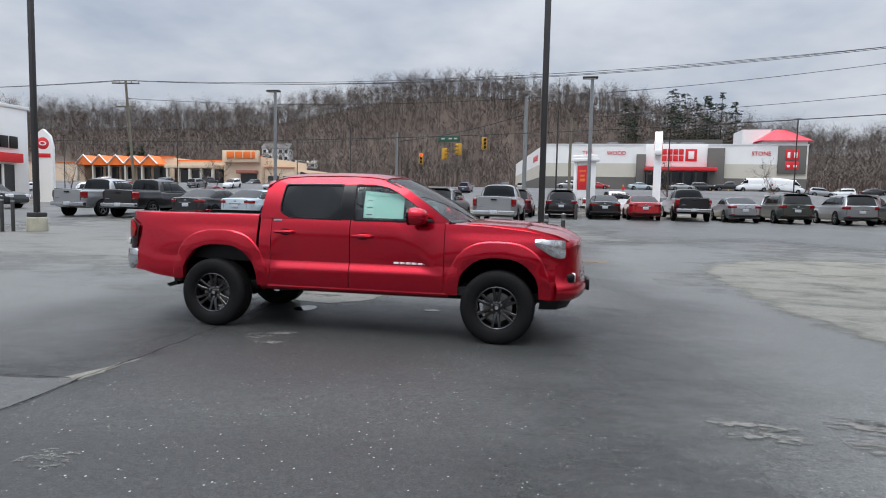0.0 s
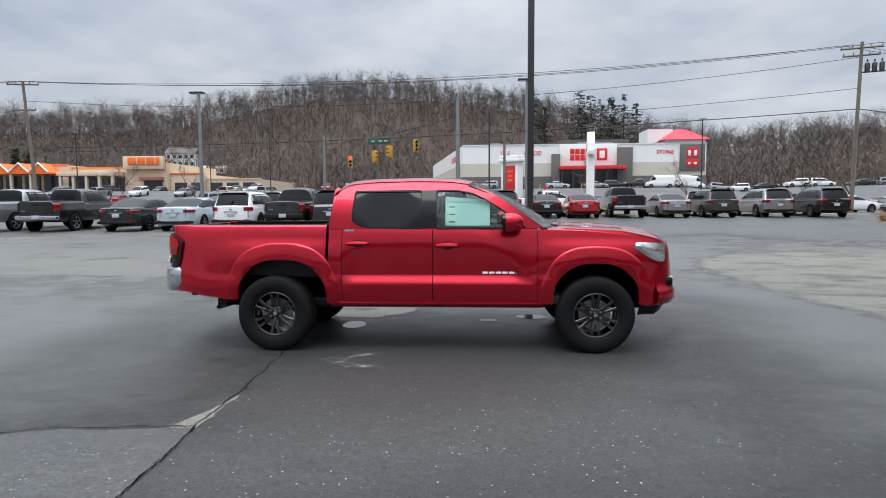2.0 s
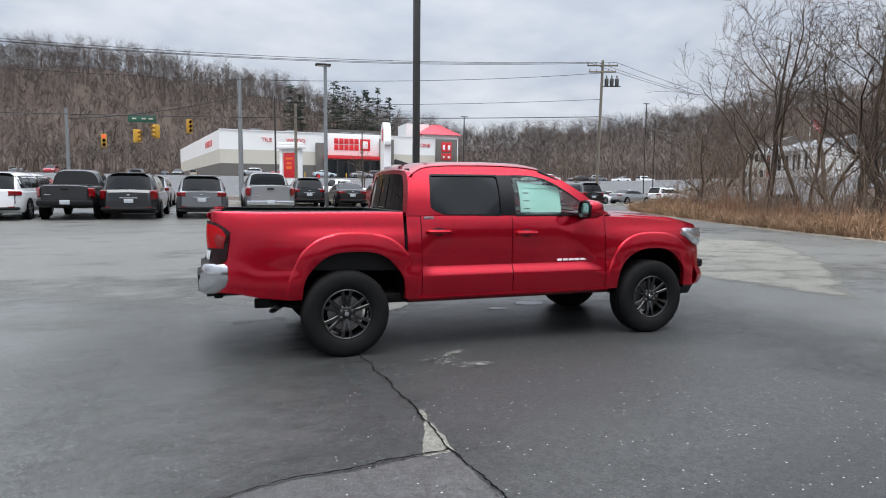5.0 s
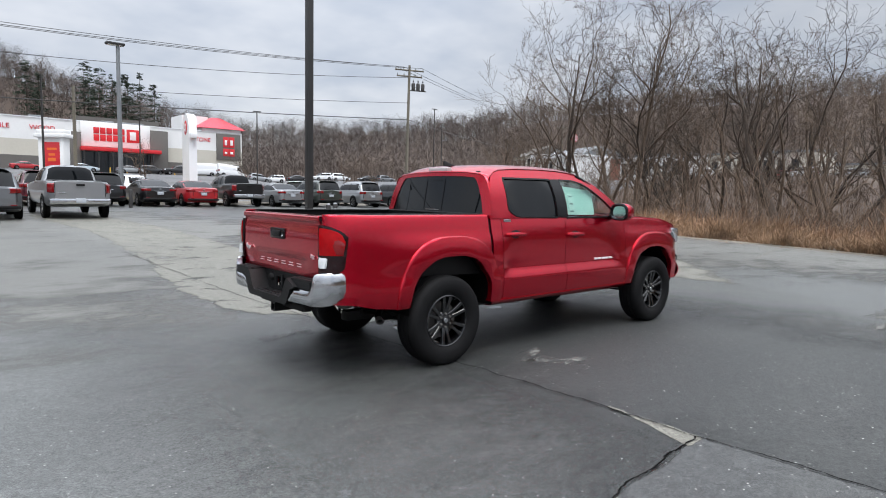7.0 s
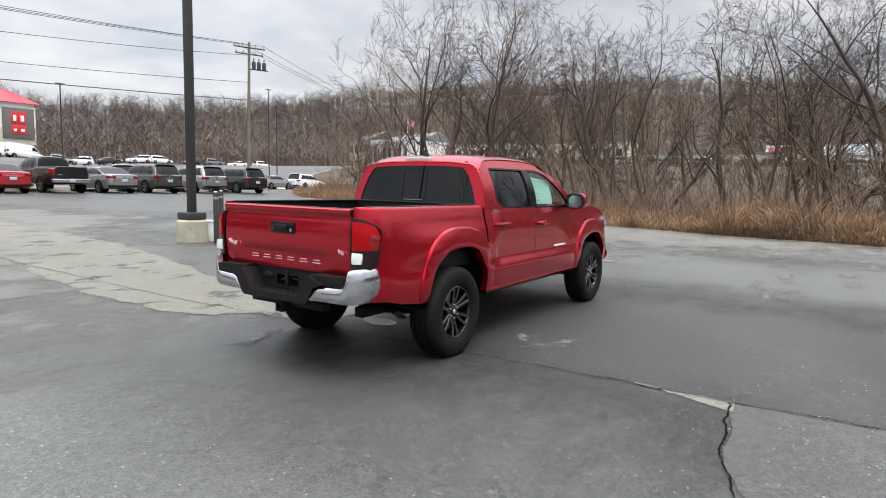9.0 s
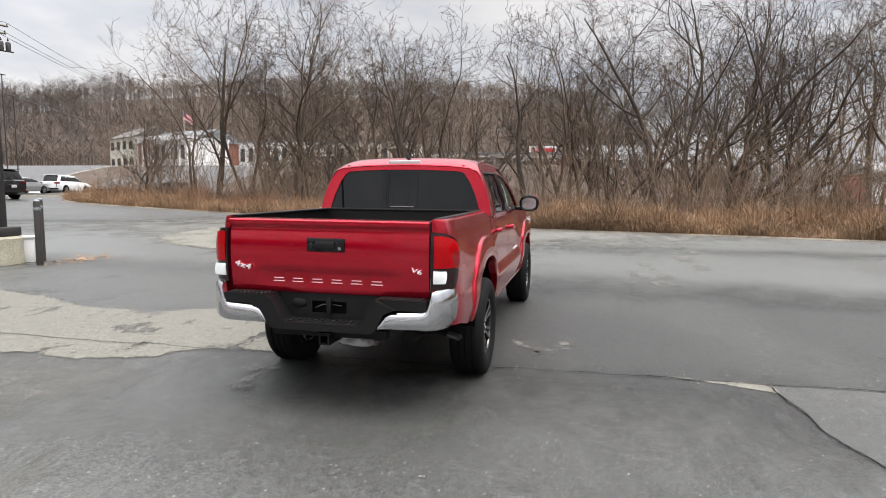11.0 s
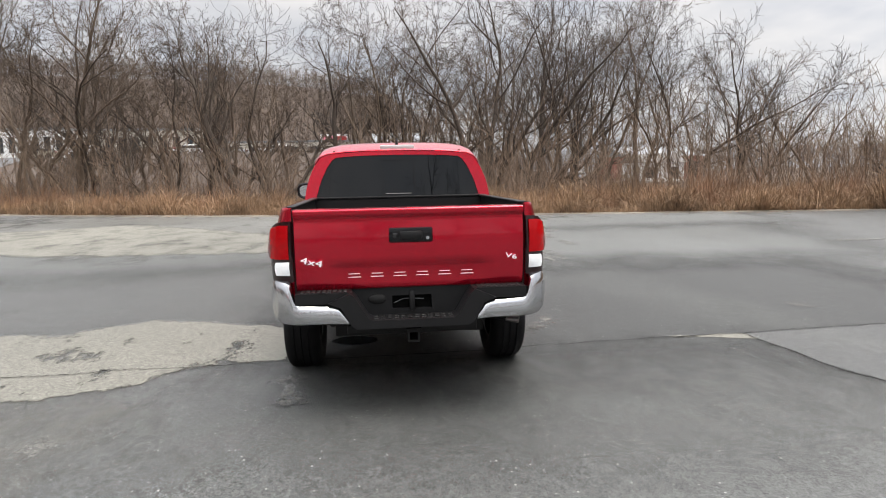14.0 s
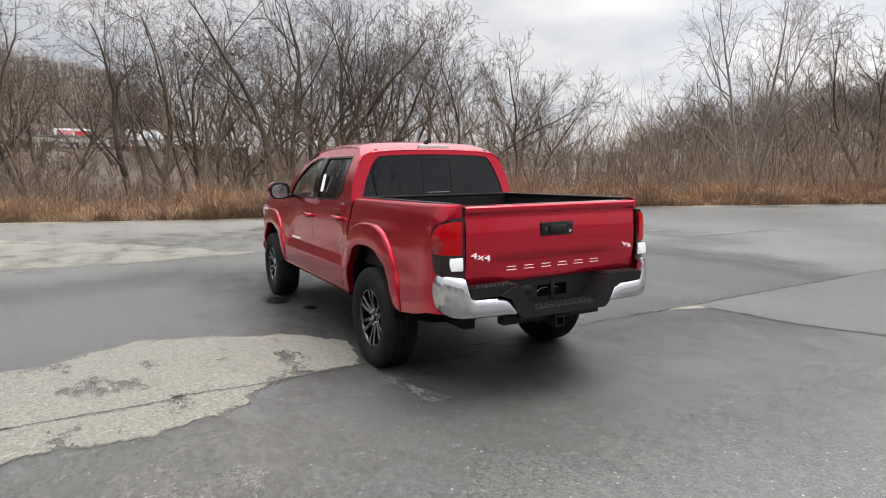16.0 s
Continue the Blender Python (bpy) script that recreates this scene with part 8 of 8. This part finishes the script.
def blades(count, y0, y1, d0, d1, h0, h1, width, droop, seed):
    """Bent tapering blades, as two-quad strips, gathered in tufts."""
    rnd = random.Random(seed)
    v, f = [], []
    tuft = 0
    cx = cy = 0.0
    hs = 1.0
    for _ in range(count):
        if tuft == 0:
            tuft = rnd.randint(10, 34)
            cy = rnd.uniform(y0, y1)
            cx = edge_x(cy) + d0 + (d1 - d0) * rnd.random() ** 1.2
            mound = max(0.0, 0.45 + 1.5 * noise.noise((cx * 0.8, cy * 0.55, seed)) + 0.6 * noise.noise((cx * 2.1, cy * 1.6, seed + 5)))
            hs = (0.22 + 0.95 * mound) * rnd.uniform(0.8, 1.25)
        tuft -= 1
        x, y = cx + rnd.gauss(0, 0.13), cy + rnd.gauss(0, 0.13)
        x = max(x, edge_x(y) + 0.12)
        z = ground_z(x, y) - 0.02
        h = rnd.uniform(h0, h1) * hs
        a, b = rnd.uniform(0, 6.283), abs(rnd.gauss(0, droop))
        dx, dy = math.cos(a) * b * h, math.sin(a) * b * h
        c, s = rnd.uniform(-1, 1), rnd.uniform(-1, 1)
        m = width / max(0.2, math.hypot(c, s))
        c, s = c * m, s * m
        n = len(v)
        v += [(x - c, y - s, z), (x + c, y + s, z), (x + dx * 0.4 - c * 0.8, y + dy * 0.4 - s * 0.8, z + h * 0.6), (x + dx * 0.4 + c * 0.8, y + dy * 0.4 + s * 0.8, z + h * 0.6), (x + dx, y + dy, z + h * (1 - 0.3 * b))]
        f += [(n, n + 1, n + 3, n + 2), (n + 2, n + 3, n + 4)]
    return v, f


stuff("dry_grass", *blades(76000, -34, 0, 0.1, 5.5, 0.45, 1.1, 0.010, 1.0, 3), M["straw"], "tangle of straw-coloured dry grass along the bank", "grass")
stuff("dry_grass", *blades(46000, -2, 30, 0.1, 5.5, 0.30, 0.80, 0.010, 1.05, 13), M["straw"], "low tangle of brown dry grass along the bank", "grass")
stuff("dry_reeds", *blades(46000, -60, -10, 1.2, 7.0, 0.6, 1.35, 0.007, 0.42, 4), M["brush"], "tall reddish-brown dry reeds along the bank", "grass")
stuff("dry_weeds", *blades(32000, -12, 30, 1.6, 7.5, 0.45, 1.05, 0.006, 0.55, 5), M["brush"], "brown dry weeds behind the grass", "grass")
st = Sticks()
rnd = random.Random(8)
for _ in range(2300):
    y = rnd.uniform(-34, 31) if rnd.random() < 0.7 else rnd.uniform(-30, -6)
    x = edge_x(y) + 3.0 + abs(rnd.gauss(0, 6.5))
    p = Vector((x, y, ground_z(x, y) - 0.05))
    h = 1.0 + 4.8 * rnd.random() ** 1.9
    if 0.9 + 0.035 * (x - 10) < y < 3.1 + 0.06 * (x - 10):
        h = min(h, 1.6)
    way = Vector((rnd.gauss(0, 0.35), rnd.gauss(0, 0.35), 1))
    q = swerve(rnd, p, way, h, 0.14, 0.0, 4)
    st.add(q, [0.017 - 0.0025 * j for j in range(5)], 3)
    for _ in range(4):
        i = rnd.randint(1, 3)
        d = off_way(rnd, (q[i + 1] - q[i]).normalized(), rnd.uniform(0.4, 0.9))
        b = swerve(rnd, q[i], d, h * rnd.uniform(0.25, 0.5), 0.2, 0.02, 3)
        st.add(b, [0.008, 0.007, 0.006, 0.005], 3)
for _ in range(1300):
    # the thicket goes on round the south-eastern end
    y = rnd.uniform(-80, -30)
    x = edge_x(y) + 7 + 34 * rnd.random() ** 1.3
    p = Vector((x, y, ground_z(x, y) - 0.05))
    h = 1.5 + 4.0 * rnd.random() ** 1.6
    q = swerve(rnd, p, Vector((rnd.gauss(0, 0.3), rnd.gauss(0, 0.3), 1)), h, 0.14, 0.0, 4)
    st.add(q, [0.030 - 0.004 * j for j in range(5)], 3)
    for _ in range(9):
        i = rnd.randint(0, 3)
        d = off_way(rnd, (q[i + 1] - q[i]).normalized(), rnd.uniform(0.4, 0.9))
        b = swerve(rnd, q[i], d, h * rnd.uniform(0.25, 0.55), 0.2, 0.02, 3)
        st.add(b, [0.016, 0.013, 0.011, 0.009], 3)
ob = new("brush", st.mesh("brush", M["twigs"]))
tagged(ob, "thicket of bare brown saplings and twigs under the trees", "brush", kind="stuff")


def scrub(count, place, seed, h0, h1, width, stalks):
    """Low tangled bushes: thin crooked stalks that fan out of one foot and fork."""
    rnd = random.Random(seed)
    v, f = [], []

    def stalk(p, q, w):
        a = rnd.uniform(0, 6.283)
        c, s = w * math.cos(a), w * math.sin(a)
        n = len(v)
        v.extend(((p.x - c, p.y - s, p.z), (p.x + c, p.y + s, p.z), (q.x, q.y, q.z)))
        f.append((n, n + 1, n + 2))

    for _ in range(count):
        x, y = place(rnd)
        h = h0 + (h1 - h0) * rnd.random() ** 1.6
        base = Vector((x, y, ground_z(x, y) - 0.05))
        for _ in range(stalks):
            a, o = rnd.uniform(0, 6.283), rnd.uniform(0.1, 0.75)
            k = h * rnd.uniform(0.6, 1.0)
            p = base + Vector((rnd.gauss(0, 0.12) * h, rnd.gauss(0, 0.12) * h, 0))
            q = p + Vector((o * k * math.cos(a), o * k * math.sin(a), k * (1.05 - 0.5 * o)))
            stalk(p, q, width)
            for _ in range(3):
                m = p.lerp(q, rnd.uniform(0.3, 0.9))
                b = rnd.uniform(0, 6.283)
                r = k * rnd.uniform(0.15, 0.4)
                stalk(m, m + Vector((r * math.cos(b), r * math.sin(b), r * rnd.uniform(-0.2, 0.9))), width * 0.6)
    return v, f


def behind_grass(rnd):
    y = rnd.uniform(-32, 31)
    return edge_x(y) + 3.2 + 15 * rnd.random() ** 1.4, y


def beyond_bank(rnd):
    y = rnd.uniform(-20, 34)
    return edge_x(y) + 14 + 34 * rnd.random(), y


stuff("scrub", *scrub(1900, beyond_bank, 46, 0.8, 2.4, 0.022, 8), M["scrub"], "dead brown scrub on the slope beyond the bank", "brush")
stuff("scrub", *scrub(1150, behind_grass, 44, 0.7, 2.3, 0.011, 9), M["scrub"], "dead tangled scrub at the foot of the bank trees", "brush")
# fallen leaves by the lamp post and along the edge
v, f = [], []
for k in range(900):
    if k < 110:
        x, y = 2.6 + rng.gauss(0, 0.4), 7.1 + rng.gauss(0, 0.2)
    else:
        y = rng.uniform(-30, 28)
        x = edge_x(y) - abs(rng.gauss(0, 0.5))
    z = ground_z(x, y) + 0.022
    a, s = rng.uniform(0, 6.28), rng.uniform(0.02, 0.05)
    n = len(v)
    for j in range(4):
        b = a + j * 1.571
        v.append((x + s * (1.3 if j % 2 else 0.7) * math.cos(b), y + s * (1.3 if j % 2 else 0.7) * math.sin(b), z + rng.uniform(0, 0.02)))
    f.append((n, n + 1, n + 2, n + 3))
stuff("fallen_leaves", v, f, M["straw"], "scattered brown dead leaves on the asphalt", "leaves")

# ---- woods on the hills ----


def far_wood(count, place, seed, h0, h1, twig_w, twigs):
    """Bare trees far off: a forked stem under a rounded crown of many thin twigs."""
    rnd = random.Random(seed)
    v, f = [], []

    def spike(p, q, w, w2=0.0):
        d = Vector((rnd.uniform(-1, 1), rnd.uniform(-1, 1), rnd.uniform(-0.2, 0.2))).normalized()
        n = len(v)
        a, b = d * w, d * w2
        v.extend(((p.x - a.x, p.y - a.y, p.z - a.z), (p.x + a.x, p.y + a.y, p.z + a.z), (q.x + b.x, q.y + b.y, q.z + b.z)))
        f.append((n, n + 1, n + 2))

    for _ in range(count):
        x, y = place(rnd)
        z, h = ground_z(x, y) - 0.3, rnd.uniform(h0, h1) * (1.0 if rnd.random() < 0.75 else 0.65)
        base = Vector((x, y, z))
        tip = base + Vector((rnd.gauss(0, 0.05) * h, rnd.gauss(0, 0.05) * h, h * 0.92))
        for _ in range(2):
            spike(base, tip, min(twig_w, 0.13) * 0.95)
        clear = rnd.uniform(0.30, 0.50)
        for _ in range(twigs):
            # limbs leave the trunk at many heights and curve up into a rounded crown
            f0 = clear + (0.93 - clear) * rnd.random() ** 0.8
            p = base.lerp(tip, f0)
            a = rnd.uniform(0, 6.283)
            reach = h * 0.30 * math.sqrt(max(0.05, 1 - ((f0 - 0.62) / 0.42) ** 2)) * rnd.uniform(0.5, 1.0)
            q = p + Vector((reach * math.cos(a), reach * math.sin(a), reach * rnd.uniform(0.5, 1.2)))
            spike(p, q, twig_w * rnd.uniform(0.4, 0.75))
            for _ in range(2):
                m = p.lerp(q, rnd.uniform(0.3, 0.9))
                b = rnd.uniform(0, 6.283)
                d = reach * rnd.uniform(0.25, 0.6)
                spike(m, m + Vector((d * math.cos(b), d * math.sin(b), d * rnd.uniform(0.2, 1.1))), twig_w * 0.36)
    return v, f


def on_hill(lo, hi, r0, r1):
    def place(rnd):
        while True:
            b, r = radians(rnd.uniform(lo, hi)), r0 + (r1 - r0) * rnd.random() ** 0.8
            x, y = r * math.cos(b), r * math.sin(b)
            # keep clear of the stores and their lots
            if y < 222 and -225 < x < 64 and y > 40:
                continue
            if 60 < x < 125 and -60 < y < 105 and r < 135:
                continue
            return x, y

    return place


stuff("far_scrub", *scrub(7000, on_hill(60, 150, 225, 410), 45, 2.0, 6.5, 0.13, 4), M["far_scrub"], "dense dark brown scrub covering the far hillside", "brush")
stuff("far_woods", *far_wood(1500, on_hill(40, 150, 330, 425), 35, 15, 21, 0.075, 52), M["far_ridge"], "tall leafless trees along the ridge of the far hill", "woods")
stuff("far_woods", *far_wood(700, on_hill(-12, 46, 310, 420), 36, 10, 14, 0.07, 46), M["far_bark"], "tall leafless trees along the eastern ridge", "woods")
stuff("far_woods", *far_wood(2600, on_hill(40, 150, 300, 425), 37, 5, 10, 0.10, 12), M["far_twig"], "young leafless growth under the ridge trees", "woods")
stuff("far_woods", *far_wood(1200, on_hill(-12, 46, 300, 420), 38, 5, 10, 0.10, 12), M["far_bark"], "young leafless growth on the eastern ridge", "woods")
stuff("far_woods", *far_wood(6800, on_hill(44, 150, 225, 415), 31, 9, 15, 0.20, 15), M["far_twig"], "leafless brown woods covering the far hill", "woods")
stuff("far_woods", *far_wood(6000, on_hill(-14, 60, 170, 425), 32, 8, 12, 0.15, 17), M["far_bark"], "leafless brown woods covering the eastern hill", "woods")
stuff("far_woods", *far_wood(1900, on_hill(-100, -47, 88, 190), 33, 8, 13, 0.09, 18), M["far_twig"], "leafless woods at the southern end of the lot", "woods")
stuff("far_woods", *far_wood(700, on_hill(-47, -14, 160, 300), 39, 7, 12, 0.13, 16), M["far_twig"], "low line of leafless woods beyond the open ground", "woods")
stuff("far_woods", *far_wood(1200, lambda r: (r.uniform(-420, 420), r.uniform(-420, -130)), 34, 10, 15, 0.15, 10), M["far_bark"], "leafless woods far behind the car park", "woods")


def pine(x, y, top, seed):
    rnd = random.Random(seed)
    z0 = ground_z(x, y)
    h = top - z0
    t = thing("pine_tree", "dark green pine standing over bare woods", "tree", (x, y, z0), 0, "pines on the hill")
    part("trunk", tube([(0, 0, 0), (0, 0, h * 0.97)], [0.35, 0.06], 6), M["bark_dark"], t)
    v, f = [], []
    for _ in range(70):
        s = 0.22 + 0.78 * rnd.random()
        a = rnd.uniform(0, 6.283)
        reach = h * 0.24 * (1.08 - s) ** 0.7 * rnd.uniform(0.6, 1.1) + 0.4
        for k in range(9):
            u = (k + 1) / 9
            c = Vector((reach * u * math.cos(a), reach * u * math.sin(a), h * s - 0.10 * reach * u + rnd.uniform(-0.2, 0.3)))
            for _ in range(2):
                n = len(v)
                for _ in range(3):
                    d = Vector((rnd.gauss(0, 1), rnd.gauss(0, 1), rnd.gauss(0, 0.5))) * (0.42 if u > 0.3 else 0.3)
                    v.append(tuple(c + d))
                f.append((n, n + 1, n + 2))
    me = bpy.data.meshes.new("crown")
    me.from_pydata(v, [], f)
    me.materials.append(M["pine"])
    ob = new("crown", me)
    ob.parent = t


for k, (x, y, z) in enumerate(((29, 312, 56), (50, 309, 59), (56, 308, 56.5), (61, 307, 54), (66, 306, 55), (72, 305, 56), (78, 304, 51), (53, 316, 58), (69, 314, 55), (34, 316, 52))):
    pine(x, y, z, 300 + k)
for k in range(2):
    x, y = -128 + 6 * k + rng.uniform(-2, 2), 226 + rng.uniform(-3, 8)
    pine(x - 60, y, ground_z(x - 60, y) + rng.uniform(8, 13), 330 + k)

# young street trees on the far lots
street = bare_tree(14.0, 70, 6.5, 90, "young leafless tree on the far verge", 1, (0, 0), "bark", 0.08, 0.2, 3)
for x, y in ((43.5, 66), (38, 68), (-24, 70), (-38, 74), (-52, 76), (-60, 92), (-70, 70), (-90, 96), (26, 69)):
    copy_thing(street, pose(x, y, ground_z(x, y) - 0.1, 0, 0, 40 * x))

# trees behind the walker, which the windows mirror
for k, (x, y) in enumerate(((-31, -8), (-32, -3.5), (-30.5, 0.5), (-33, 4), (-35, -13), (-36, 9), (-34, -18), (-24, -37), (-12, -43), (-2, -48), (-44, 1))):
    copy_thing(protos[k % 5], pose(x, y, ground_z(x, y) - 0.1, 0, 0, 77 * k) @ Matrix.Scale(1.25, 4))
